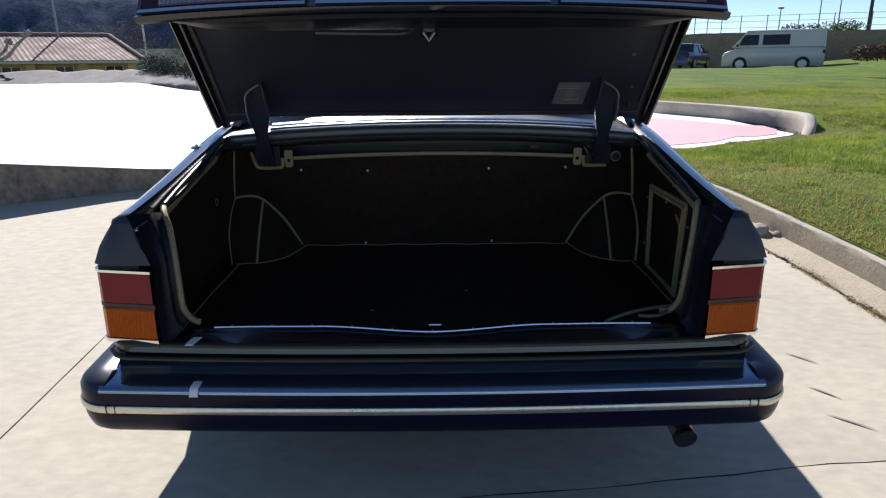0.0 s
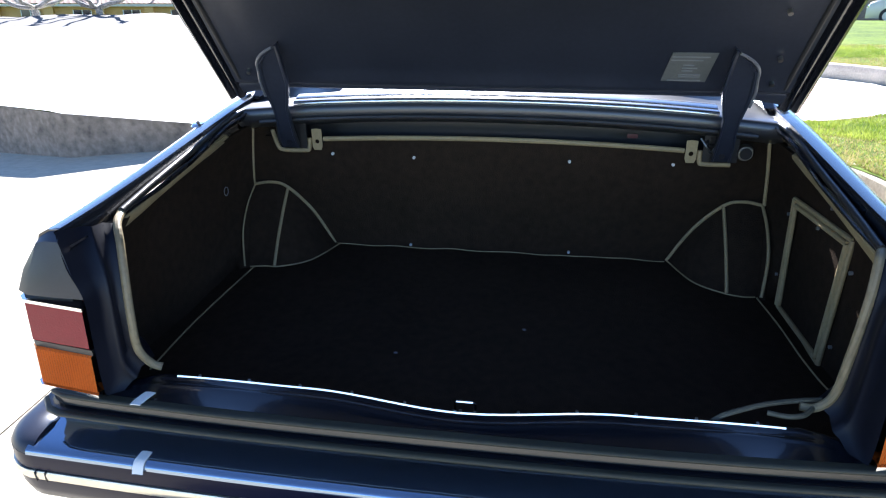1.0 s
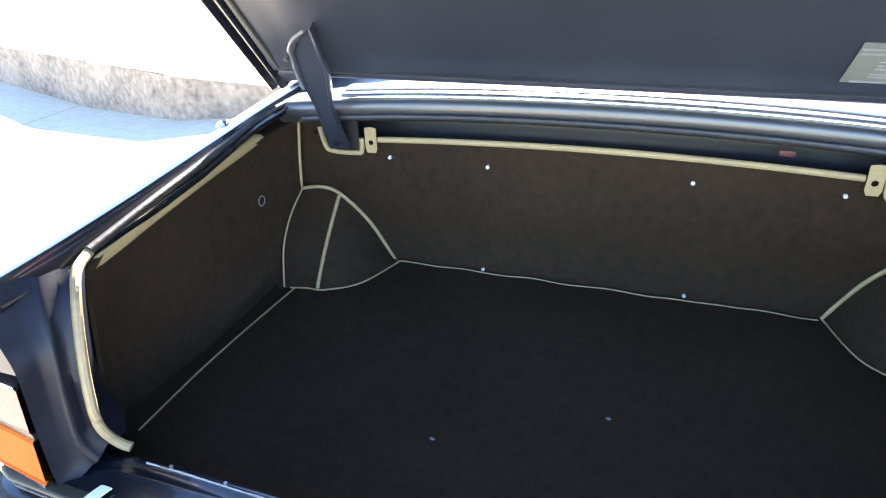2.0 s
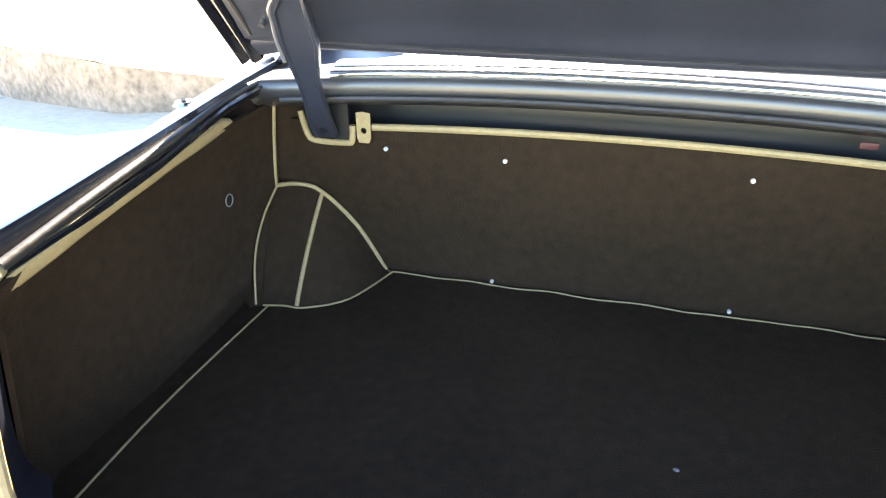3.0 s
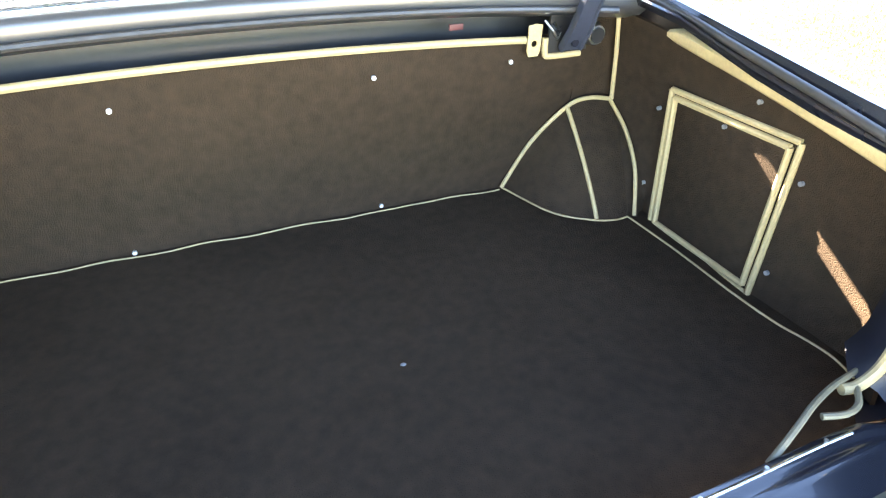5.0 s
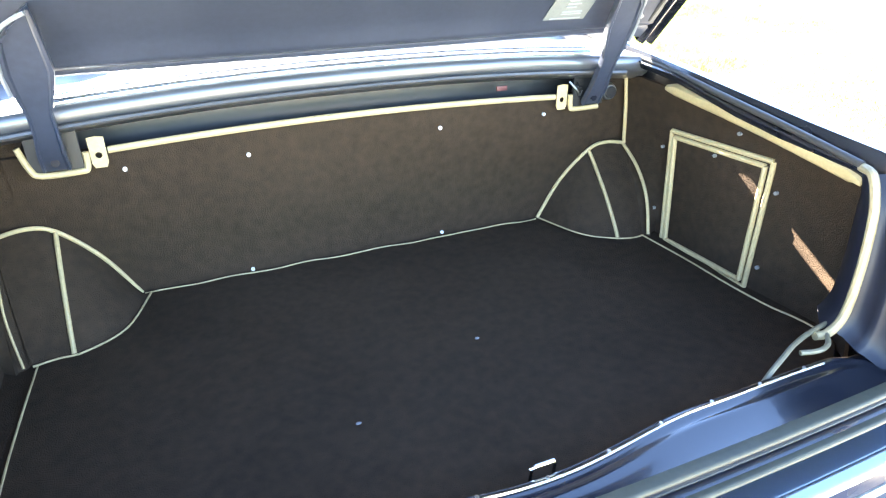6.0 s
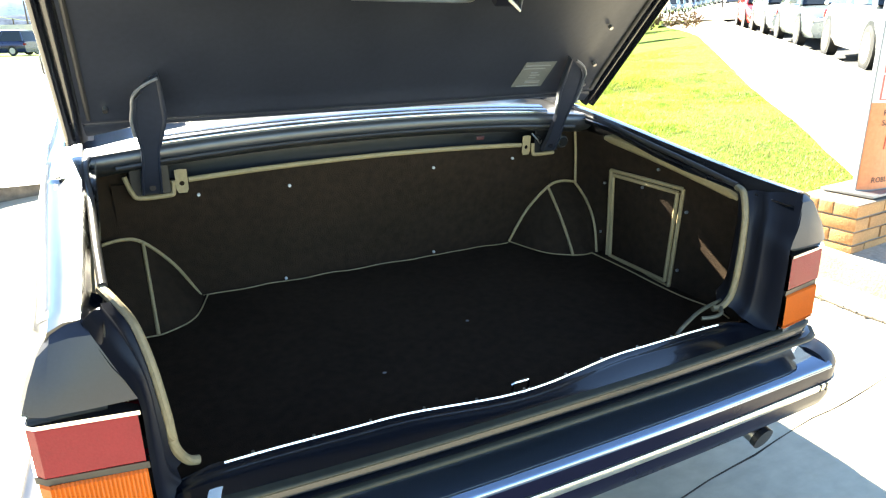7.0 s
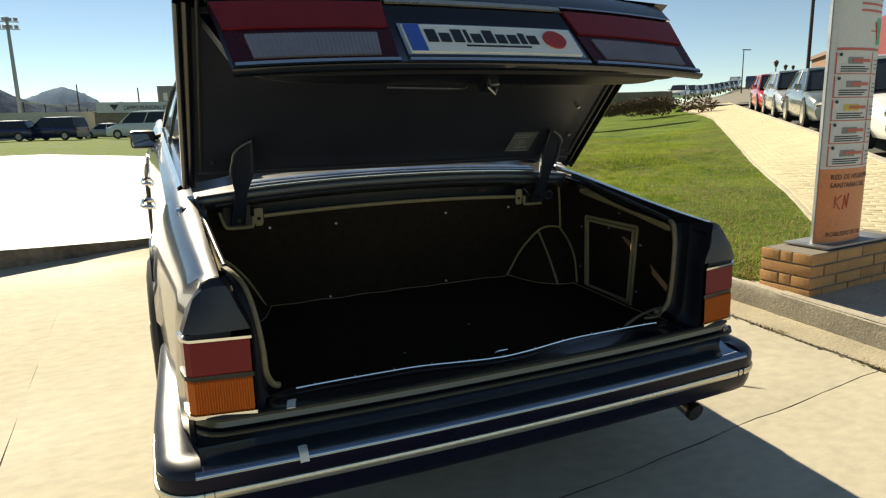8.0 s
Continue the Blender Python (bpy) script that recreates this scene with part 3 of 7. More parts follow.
for i in range(21):
    v = i / 20
    y = lerp(0.125, 1.01, v)
    w = 0.68 + 0.15 * smooth(0.12, 0.26, y) - 0.22 * smooth(0.80, 1.0, y)
    rows.append([(lerp(-w, w, k / 40), lerp(sill_y(lerp(-w, w, k / 40)) + 0.012, 1.01, v), 0.46 + 0.002 * noise.noise(Vector((k * 0.5, i * 0.5, 0)))) for k in range(41)])
carpet = part("floor_carpet", shell(rows, 0.012), M_CARPET, car, "dark brown-black boot carpet")
bm = bmesh.new()
prism(bm, [(-0.86, 0.14), (0.86, 0.14), (0.86, 1.05), (-0.86, 1.05)], 0.425, 0.440)
part("boot_floor", bm, M_INNER, car)
rows = [[(x, bulk(x, z), z) for x in [-0.72 + 1.44 * i / 30 for i in range(31)]] for z in (0.45, 0.55, 0.65, 0.75, 0.82, 0.834)]
bulkhead = part("bulkhead_lining", shell(rows, -0.01), M_CARPET, car, "dark carpeted panel behind the back seat")
PIPE_R = 0.0050
for s, side in SIDES:
    # corner of the bulkhead beyond the hinge
    rows = [mir([(x, 0.962 + 0.02 * (0.9 - z), z) for x in (0.68, 0.72, 0.76, 0.81)], s) for z in (0.44, 0.55, 0.65, 0.75, 0.85, 0.905)]
    part("corner_lining", shell(rows, 0.004), M_CARPET, car)
A, B, C, D, E_, T = (0.777, 0.945, 0.674), (0.671, 0.963, 0.662), (0.671, 0.788, 0.466), (0.540, 0.996, 0.462), (0.743, 0.772, 0.466), (0.757, 0.948, 0.872)
for s, side in SIDES:
    topc = curve([A, (0.722, 0.955, 0.680), B, (0.60, 0.985, 0.575), D], 6)
    botc = curve([E_, (0.706, 0.770, 0.466), (0.655, 0.790, 0.466), (0.588, 0.850, 0.466), D] if s > 0 else [E_, (0.700, 0.782, 0.466), (0.650, 0.787, 0.466), (0.572, 0.845, 0.466), (0.520, 0.985, 0.464)], 6)
    rows = []
    for a, b in zip(topc, botc):
        a, b = Vector(a), Vector(b)
        rows.append([(a.lerp(b, k / 8).x * s, a.lerp(b, k / 8).y - 0.012 * math.sin(math.pi * k / 8), a.lerp(b, k / 8).z) for k in range(9)])
    part("wheel_arch_lining", shell(rows, 0.003), M_CARPET, car, "dark carpeted wheel-arch bulge", angle=60)
    back = curve([A, (0.784, 0.835, 0.59), (0.770, 0.764, 0.455)], 4)
    a, b = Vector(topc[0]), Vector(botc[0])
    rows = []
    for k in range(9):
        p, q = a.lerp(b, k / 8) + Vector((0, 0.004 - 0.012 * math.sin(math.pi * k / 8), 0)), Vector(back[k * (len(back) - 1) // 8])
        rows.append(mir([tuple(p), tuple(p.lerp(q, 0.5)), tuple(q)], s))
    bm = bmesh.new()
    grid(bm, rows)
    part("wheel_arch_edge", bm, M_CARPET, car, angle=60)
    # side panel from the front corner to the jamb
    fr = curve([(0.760, 0.95, 0.875), (0.770, 0.948, 0.78), A, (0.780, 0.835, 0.59), (0.766, 0.764, 0.455)], 3)
    m1 = curve([(0.772, 0.80, 0.868), (0.792, 0.79, 0.78), (0.80, 0.79, 0.68), (0.80, 0.79, 0.56), (0.80, 0.785, 0.445)], 3)
    m2 = curve([(0.772, 0.47, 0.850), (0.802, 0.47, 0.80), (0.811, 0.47, 0.70), (0.808, 0.47, 0.56), (0.802, 0.47, 0.445)], 3)
    m3 = curve([(0.752, 0.26, 0.838), (0.784, 0.26, 0.76), (0.805, 0.26, 0.66), (0.818, 0.26, 0.56), (0.826, 0.26, 0.445)], 3)
    re = curve([(0.748, 0.215, 0.832), (0.756, 0.205, 0.75), (0.762, 0.195, 0.66), (0.770, 0.185, 0.57), (0.780, 0.17, 0.45)], 3)
    rows = [mir(r, s) for r in (fr, m1, m2, m3, re)]
    part("side_lining", shell(rows, 0.008 * -s), M_CARPET, car, "dark carpeted boot side panel", angle=60)
    # piping
    for nm, pts, r in (("arch", topc, PIPE_R), ("front", curve([T, (0.768, 0.946, 0.78), A], 6), PIPE_R), ("side", curve([A, (0.778, 0.872, 0.628), (0.775, 0.812, 0.560), (0.762, 0.768, 0.468)], 6), 0.0045 if s > 0 else 0.0025),
                       ("face", curve([B, Vector(B).lerp(Vector(C), 0.5), C], 6), PIPE_R), ("foot", botc, 0.0022)):
        bm = bmesh.new()
        off = Vector((-0.004, -0.008, 0.004))
        pp = [Vector(p) + off for p in pts]
        if nm == "face":
            pp = [p + Vector((0, -0.012 * math.sin(math.pi * i / (len(pp) - 1)), 0)) for i, p in enumerate(pp)]
        if nm == "side":
            pp = [p + Vector((-0.004, 0, 0)) for p in pp]
        tube(bm, mir(pp, s), r, 8)
        part("piping", bm, M_PIPING, car, "beige piping cord")
    bm = bmesh.new()
    seam = [(0.747, 0.772, 0.464), (0.762, 0.62, 0.463), (0.768, 0.475, 0.463), (0.779, 0.37, 0.463), (0.795, 0.312, 0.463), (0.802, 0.262, 0.463), (0.792, 0.215, 0.464)] if s > 0 else [(0.733, 0.776, 0.464), (0.745, 0.62, 0.463), (0.752, 0.5, 0.463), (0.755, 0.38, 0.463), (0.752, 0.22, 0.463)]
    tube(bm, mir(curve(seam, 5), s), 0.0022, 6)
    part("piping", bm, M_PIPING, car, "thin beige piping along the carpet edge")
    # beige rail below the seal
    bm = bmesh.new()
    rl = []
    for i in range(21):
        u = i / 20
        y = lerp(0.80, 0.225, u)
        z = lerp(0.880, 0.836, u) + 0.006 * math.sin(math.pi * u)
        x = lerp(0.769, 0.745, u ** 0.7) + 0.0015 * noise.noise(Vector((y * 14, s, 0)))
        e = 0.010 * (i in (0, 20))
        rl.append([(x + 0.014, y, z + 0.003 - e), (x + 0.004, y, z + 0.003 - e), (x - 0.002, y, z - 0.003 - e), (x, y, z - 0.020), (x + 0.006, y, z - 0.026 + e), (x + 0.020, y, z - 0.026 + e)])
    vr = grid(bm, [mir(r, s) for r in rl], close=True)
    bm.faces.new(vr[0])
    bm.faces.new(vr[-1][::-1])
    part("side_rail", bm, M_PIPING, car, "padded beige strip under the boot seal", angle=50)
    # weatherstrip round the opening: old and beige at the rear corner
    bm = bmesh.new()
    tube(bm, mir(curve([(0.744, 0.232, 0.852)] + SEAL[s] + [(0.640, SEAL[s][-1][1] + 0.006, 0.556)], 6), s), 0.0086, 10)
    part("weatherstrip", bm, M_OLDSEAL, car, "worn beige rubber boot seal")
    if s > 0:
        bm = bmesh.new()
        tube(bm, curve([(0.692, 0.168, 0.566), (0.630, 0.160, 0.562), (0.575, 0.145, 0.560), (0.530, 0.128, 0.556), (0.490, 0.114, 0.548), (0.466, 0.108, 0.530)], 6), 0.005, 8)
        tube(bm, curve([(0.664, 0.150, 0.560), (0.638, 0.124, 0.558), (0.608, 0.118, 0.556), (0.575, 0.129, 0.553)], 6), 0.005, 8)
        part("loose_seal", bm, M_LOOSE, car, "loose curl of worn seal in the corner")
    bm = bmesh.new()
    tube(bm, mir(curve([(0.741, 0.23, 0.857), (0.748, 0.4, 0.876), (0.754, 0.6, 0.896), (0.764, 0.80, 0.915), (0.748, 0.905, 0.922), (0.66, 0.935, 0.914)], 6), s), 0.008, 8)
    part("weatherstrip", bm, M_SEAL, car, "black rubber boot seal", angle=60)

# wavy thin seam between carpet and bulkhead
bm = bmesh.new()
tube(bm, [(x, bulk(x, 0.466) - 0.012 + 0.004 * noise.noise(Vector((x * 9, 0, 0))), 0.4635 + 0.004 * noise.noise(Vector((x * 11, 3, 0)))) for x in [-0.53 + 1.06 * i / 60 for i in range(61)]], 0.0017, 6)
part("piping", bm, M_PIPING, car, "thin wavy beige seam of the carpet")
# screws of the lining
for x, z in ((-0.508, 0.784), (-0.254, 0.778), (0.214, 0.783), (0.508, 0.787), (-0.279, 0.470), (0.234, 0.474)):
    bm = bmesh.new()
    cyl(bm, (x, bulk(x, z) - 0.006, z), 0.0045, 0.006, "y", 10)
    part("screw", bm, M_SCREW, car, "small bright screw", angle=60)
for x, y, z in ((0.790, 0.559, 0.813), (0.797, 0.624, 0.738), (0.792, 0.800, 0.707), (0.793, 0.797, 0.53), (0.806, 0.440, 0.709), (0.806, 0.440, 0.520), (-0.794, 0.772, 0.744)):
    bm = bmesh.new()
    cyl(bm, (x, y, z), 0.0046, 0.007, "x", 10)
    part("screw", bm, M_WORN, car)
bm = bmesh.new()
ring = [(-0.786, 0.774 + 0.0125 * math.cos(k * math.tau / 20), 0.709 + 0.0125 * math.sin(k * math.tau / 20)) for k in range(21)]
tube(bm, ring, 0.0014, 6)
part("grommet", bm, M_WORN, car, "small ring in the side lining")
# lock striker behind the middle of the sill
bm = bmesh.new()
tube(bm, [(-0.014, 0.088, 0.500), (-0.014, 0.084, 0.549), (-0.010, 0.082, 0.554), (0.022, 0.082, 0.554), (0.026, 0.084, 0.549), (0.026, 0.088, 0.500)], 0.0034, 8)
part("lock_striker", bm, M_CHROME, car, "small bright lock striker behind the sill")
# pale lint on the carpet
for x, y in ((-0.195, 0.365), (0.110, 0.514)):
    bm = bmesh.new()
    bmesh.ops.create_icosphere(bm, subdivisions=2, radius=0.0042, matrix=Matrix.Translation((x, y, 0.4645)) @ Matrix.Diagonal((1.3, 0.8, 0.5, 1)))
    for v in bm.verts:
        v.co += Vector((0.001, 0.001, 0.0005)) * noise.noise(v.co * 300)
    part("lint_fleck", bm, M_WORN, carpet, "pale fleck of lint")
# hatch frame on the right-hand lining
hatch = new("access_hatch")
hatch.parent = car
hatch["label"] = "square carpeted hatch edged with double beige piping"
bm = bmesh.new()
box(bm, 0.799, 0.806, 0.475, 0.745, 0.455, 0.755, 0.003)
part("hatch_panel", bm, M_CARPET, hatch)
quad = [(0.787, 0.769, 0.760), (0.804, 0.463, 0.775), (0.798, 0.458, 0.457), (0.794, 0.748, 0.448)]
quad2 = [(0.786, 0.755, 0.747), (0.802, 0.481, 0.759), (0.797, 0.475, 0.471), (0.793, 0.734, 0.461)]
for q, r in ((quad, 0.0065), (quad2, 0.0065)):
    for a, b in zip(q, q[1:] + q[:1]):
        bm = bmesh.new()
        tube(bm, [Vector(a).lerp(Vector(b), k / 6) for k in range(7)], r, 8)
        part("edge_piping", bm, M_PIPING, hatch)
# rail across the top of the bulkhead with two brackets
bm = bmesh.new()
tube(bm, [(x, bulk(x, 0.832) - 0.012, 0.833 + 0.012 * (1 - (x / 0.54) ** 2)) for x in [-0.53 + 1.06 * i / 30 for i in range(31)]], 0.0075, 8)
part("shelf_rail", bm, M_PIPING, car, "long beige rail along the top of the bulkhead")
for s, side in SIDES:
    bm = bmesh.new()
    hole = Vector((0.548, 0.826))
    ring_o, n = [], 16
    for k in range(n):
        a = math.tau * k / n
        d = Vector((math.cos(a), math.sin(a)))
        ext = min(0.0155 / max(1e-6, abs(d.x)), (0.040 if d.y > 0 else 0.026) / max(1e-6, abs(d.y)))
        ring_o.append((hole + d * ext, hole + d * 0.0068))
    rows = [[((o.x) * s, 0.930 + y0, o.y) for o, i_ in ring_o + ring_o[:1]] for y0 in (0.003, 0.0)]
    rows += [[((i_.x) * s, 0.930 + y0, i_.y) for o, i_ in ring_o + ring_o[:1]] for y0 in (0.0, 0.003)]
    grid(bm, rows)
    br = part("hinge_bracket", bm, M_PIPING, car, "beige painted metal bracket with a hole", angle=30)
    bm = bmesh.new()
    up = [(0.570, 0.925, 0.838), (0.572, 0.924, 0.806), (0.585, 0.922, 0.800), (0.655, 0.922, 0.800), (0.672, 0.922, 0.815), (0.685, 0.925, 0.86)]
    if s > 0:
        up = up[:4]
    tube(bm, mir(curve(up, 4), s), 0.0065, 8)
    part("pocket_piping", bm, M_PIPING, br)
    # dark pocket that takes the hinge arm
    bm = bmesh.new()
    box(bm, *sorted((0.578 * s, 0.672 * s)), 0.925, 0.932, 0.806, 0.885)
    part("hinge_pocket", bm, M_BLACK, br)
    # hinge arm: a channel that rises from the pocket, widens and turns in under the lid
    ctr = [(0.624, 0.915, 0.815), (0.622, 0.885, 0.860), (0.618, 0.862, 0.905), (0.616, 0.842, 0.945), (0.612, 0.824, 0.985), (0.608, 0.806, 1.025), (0.607, 0.790, 1.060), (0.606, 0.776, 1.092), (0.600, 0.766, 1.114), (0.596, 0.784, 1.122)]
    half = [0.026, 0.025, 0.022, 0.022, 0.032, 0.039, 0.036, 0.032, 0.022, 0.018]
    tilt = [0.0, 0.0, 0.0, 0.0, 0.0, 0.0, -0.004, -0.012, -0.018, -0.014]
    rows = []
    for c_, h_, t_ in zip(ctr, half, tilt):
        c_ = Vector(c_)
        fw = Vector((0, -0.72, -0.35))
        pl_ = [(h_, 0.0, t_), (h_ * 0.96, 0.012, t_), (h_ * 0.80, 0.012, t_), (h_ * 0.70, 0.007, t_ * 0.7), (-h_ * 0.70, 0.007, -t_ * 0.7), (-h_ * 0.80, 0.012, -t_), (-h_ * 0.96, 0.012, -t_), (-h_, 0.0, -t_), (-h_ * 0.9, -0.012, -t_), (h_ * 0.9, -0.012, t_)]
        rows.append([((c_.x + u_) * s, c_.y + fw.y * v_, c_.z + fw.z * v_ + w_) for u_, v_, w_ in pl_])
    bm = bmesh.new()
    vr = grid(bm, rows, close=True)
    bm.faces.new(vr[0][::-1])
    bm.faces.new(vr[-1])
    arm = part("hinge_arm", bm, M_INNER, car, "pressed dark navy boot hinge arm", angle=40)
    # Pale bead carries the highlight along the arm's worn lip.
    bm = bmesh.new()
    tube(bm, mir(curve([(0.646, 0.812, 0.985), (0.649, 0.796, 1.025), (0.643, 0.778, 1.060), (0.639, 0.764, 1.084), (0.622, 0.752, 1.104), (0.600, 0.744, 1.118), (0.582, 0.738, 1.126)], 4), s), 0.0038, 6)
    part("arm_lip", bm, M_LIP, arm, "rubbed edge of the hinge arm, its highlight coloured in")
    bm = bmesh.new()
    cyl(bm, (0.622 * s, 0.898, 0.832), 0.008, 0.01, "y", 10)
    part("bolt", bm, M_JAMB, arm)
# round speaker-like plug in the right of the bulkhead
plug = new("round_plug")
plug.parent = car
bm = bmesh.new()
bmesh.ops.create_cone(bm, cap_ends=True, segments=20, radius1=0.024, radius2=0.02, depth=0.014, matrix=Matrix.Translation((0.690, 0.925, 0.835)) @ Matrix.Rotation(radians(90), 4, "X"))
part("rim", bm, M_DULLMETAL, plug)
bm = bmesh.new()
cyl(bm, (0.690, 0.919, 0.835), 0.016, 0.012, "y", 16)
part("centre", bm, M_BLACK, plug)
# wiring and a red tag in the gap above the rail
bm = bmesh.new()
box(bm, 0.372, 0.402, 0.962, 0.966, 0.858, 0.870, 0.001)
part("red_tag", bm, M_TAG, car, "small red tag above the rail")
for k in range(3):
    bm = bmesh.new()
    tube(bm, curve([(0.57 + 0.01 * k, 0.935, 0.87), (0.585, 0.92 - 0.004 * k, 0.85 + 0.006 * k), (0.60, 0.925, 0.835 + 0.01 * k), (0.612, 0.93, 0.87)], 5), 0.0025, 6)
    part("wire", bm, M_BLACK if k else M_DULLMETAL, car)

# rear deck between the boot and the back window
def deck_z(x):
    return 0.012 - 0.034 * (abs(x) / 0.76) ** 2.2


prof = [(1.0, 0.872), (0.965, 0.876), (0.930, 0.884), (0.902, 0.897), (0.886, 0.910), (0.880, 0.918), (0.879, 0.930), (0.881, 0.940), (0.886, 0.947), (0.896, 0.950), (0.915, 0.951), (0.96, 0.951), (1.03, 0.952), (1.14, 0.966), (1.32, 0.994)]
xs = [-0.775 + 1.55 * i / 40 for i in range(41)]


def deck_bow(x):
    return 0.012 * (1 - (x / 0.775) ** 2)


bm = bmesh.new()
grid(bm, [[(x, y + deck_bow(x), z + deck_z(x)) for y, z in prof] for x in xs])
deck = part("rear_deck", bm, M_DECK, car, "glossy navy deck below the back window", angle=40)
xs = [-0.598 + 1.196 * i / 30 for i in range(31)]
# raised ridge with bright finishers between the hinges
bm = bmesh.new()
rg = [(p.x, p.y) for p in curve([(0.905, 0.938, 0), (0.893, 0.946, 0), (0.889, 0.953, 0), (0.892, 0.960, 0), (0.900, 0.9635, 0), (0.909, 0.964, 0)], 4)]
rg += [(0.912, 0.9605)] + [(p.x, p.y) for p in curve([(0.914, 0.965, 0), (0.922, 0.9695, 0), (0.938, 0.972, 0), (0.965, 0.969, 0), (1.01, 0.958, 0), (1.06, 0.945, 0)], 4)]
vr = grid(bm, [[(x, y + deck_bow(x), z + deck_z(x)) for y, z in rg] for x in xs])
bm.faces.new(vr[0])
bm.faces.new(vr[-1][::-1])
part("deck_ridge", bm, M_FINISH, deck, "raised bright ridge along the deck", angle=85)
bm = bmesh.new()
tube(bm, [(x, 0.8745 + deck_bow(x), 0.911 + deck_z(x)) for x in [-0.70 + 1.4 * i / 30 for i in range(31)]], 0.0065, 8)
part("lip_seal", bm, M_SEAL, deck, "dark rubber bead under the deck lip")
bm = bmesh.new()
box(bm, -0.74, 0.74, 1.02, 1.03, 0.42, 0.93)
part("seat_back", bm, M_BLACK, car)
bm = bmesh.new()
box(bm, -0.74, 0.74, 1.0, 1.30, 0.885, 0.898)
part("parcel_shelf", bm, M_BLACK, car)
# small antenna base on the left fender
bm = bmesh.new()
cyl(bm, (-0.815, 0.731, 0.919), 0.022, 0.008, n=16, r2=0.016)
ant = part("antenna_base", bm, M_CHROME, car, "small chrome antenna base")
bm = bmesh.new()
tube(bm, [(-0.815, 0.731, 0.920), (-0.815, 0.728, 0.927)], 0.005, 8)
part("stub", bm, M_BLACK, ant)

# boot lid, built in its own plane: y runs from the hinge edge (0) to the tail (minus), z outwards
LID = Matrix.Translation((0, 0.918, 0.953)) @ Matrix.Rotation(radians(-50.0), 4, "X")
bm = bmesh.new()
# inner panel, dished a little, with a raised rim
rows = []
for i in range(25):
    v = i / 24
    y = -0.085 - 0.635 * v
    row = []
    for k in range(41):
        x = lerp(-0.775, 0.775, k / 40)
        d = min((0.775 - abs(x)) / 0.09, 1) * min((v + 0.001) / 0.06, 1)
        row.append((x, y, 0.012 * smooth(0.2, 0.9, d) + 0.003 * noise.noise(Vector((x * 4, y * 4, 1)))))
    rows.append(row)
grid(bm, rows)
lid = part("boot_lid", bm, M_INNER, car, "raised navy boot lid showing its dull inner panel", angle=60)
lid.matrix_local = LID
# outer skin
bm = bmesh.new()
rows = []
for i in range(21):
    v = i / 20
    y = -0.036 - 0.777 * v
    rows.append([(x, y, 0.045 + 0.022 * math.sin(math.pi * min(1, v * 0.9 + 0.1)) - 0.03 * (abs(x) / 0.8) ** 2.5 - 0.012 * smooth(0.9, 1.0, v)) for x in [-0.797 + 1.594 * k / 30 for k in range(31)]])
grid(bm, rows)
part("outer_skin", bm, M_PAINT, lid, "glossy navy lid skin")
# side flanges with seal channel
for s, side in SIDES:
    bm = bmesh.new()
    rr = []
    for i in range(15):
        y = -0.012 - 0.728 * i / 14
        rr.append([(0.797, y, 0.026), (0.800, y, 0.005), (0.798, y, -0.010), (0.790, y, -0.014), (0.783, y, -0.008), (0.778, y, -0.001), (0.770, y, -0.006), (0.762, y, -0.008), (0.755, y, -0.002), (0.750, y, 0.004)])
    first = [(p[0], p[1] + 0.002, 0.026) for p in rr[0]]
    rr.insert(0, first)
    grid(bm, [mir(r, s) for r in rr])
    part("side_flange", bm, M_PAINT, lid, "folded lid edge", angle=60)
    bm = bmesh.new()
    tube(bm, mir([(0.738, -0.09 - 0.66 * i / 12, 0.003) for i in range(13)], s), 0.006, 8)
    part("lid_seal", bm, M_RUBBER, lid, "black rubber lid seal")
bm = bmesh.new()


def hd(x):
    """Extra drop at the front edge's corners, added to narrow the sun streak."""
    return 0.027 * smooth(0.66, 0.72, abs(x))


hx_ = [-0.797 + 1.594 * k / 30 for k in range(31)]
grid(bm, [[(x, hd(x) - 0.034, 0.056 - 0.03 * (abs(x) / 0.8) ** 2.5), (x, hd(x) - 0.032, 0.049 - 0.03 * (abs(x) / 0.8) ** 2.5), (x, hd(x) - 0.038, 0.042 - 0.03 * (abs(x) / 0.8) ** 2.5), (x, hd(x) - 0.046, 0.034 - 0.024 * (abs(x) / 0.8) ** 2.5), (x, hd(x) - 0.051, 0.012), (x, hd(x) - 0.054, 0.003), (x, -0.062, 0.001), (x, -0.068, 0.005), (x, -0.074, 0.002), (x, -0.082, -0.002), (x, -0.090, 0.000)] for x in hx_])
part("hinge_edge", bm, M_INNER, lid, "folded front edge of the lid", angle=60)
# tail of the lid: box section with the lamp panel
def tail_half(z):
    """Half width of the lamp panel at depth z below the lid plane."""
    return 0.742 - 0.034 * smooth(-0.06, -0.345, z)


bm = bmesh.new()
rows = []
sec = [(-0.846, -0.346, 0.700), (-0.850, -0.356, 0.704), (-0.862, -0.360, 0.706), (-0.872, -0.355, 0.707), (-0.866, -0.344, 0.708), (-0.862, -0.336, 0.708), (-0.862, -0.095, 0.739), (-0.872, -0.085, 0.740), (-0.866, -0.01, 0.742), (-0.850, 0.030, 0.742)]
for k in range(41):
    u = lerp(-1, 1, k / 40)
    rows.append([(u * w, y + 0.028 * abs(u) ** 2.5, z) for y, z, w in sec])
vr = grid(bm, rows)
bm.faces.new(vr[0][::-1])
bm.faces.new(vr[-1])
part("lid_tail", bm, M_PAINT, lid, "glossy navy tail of the lid", angle=45)
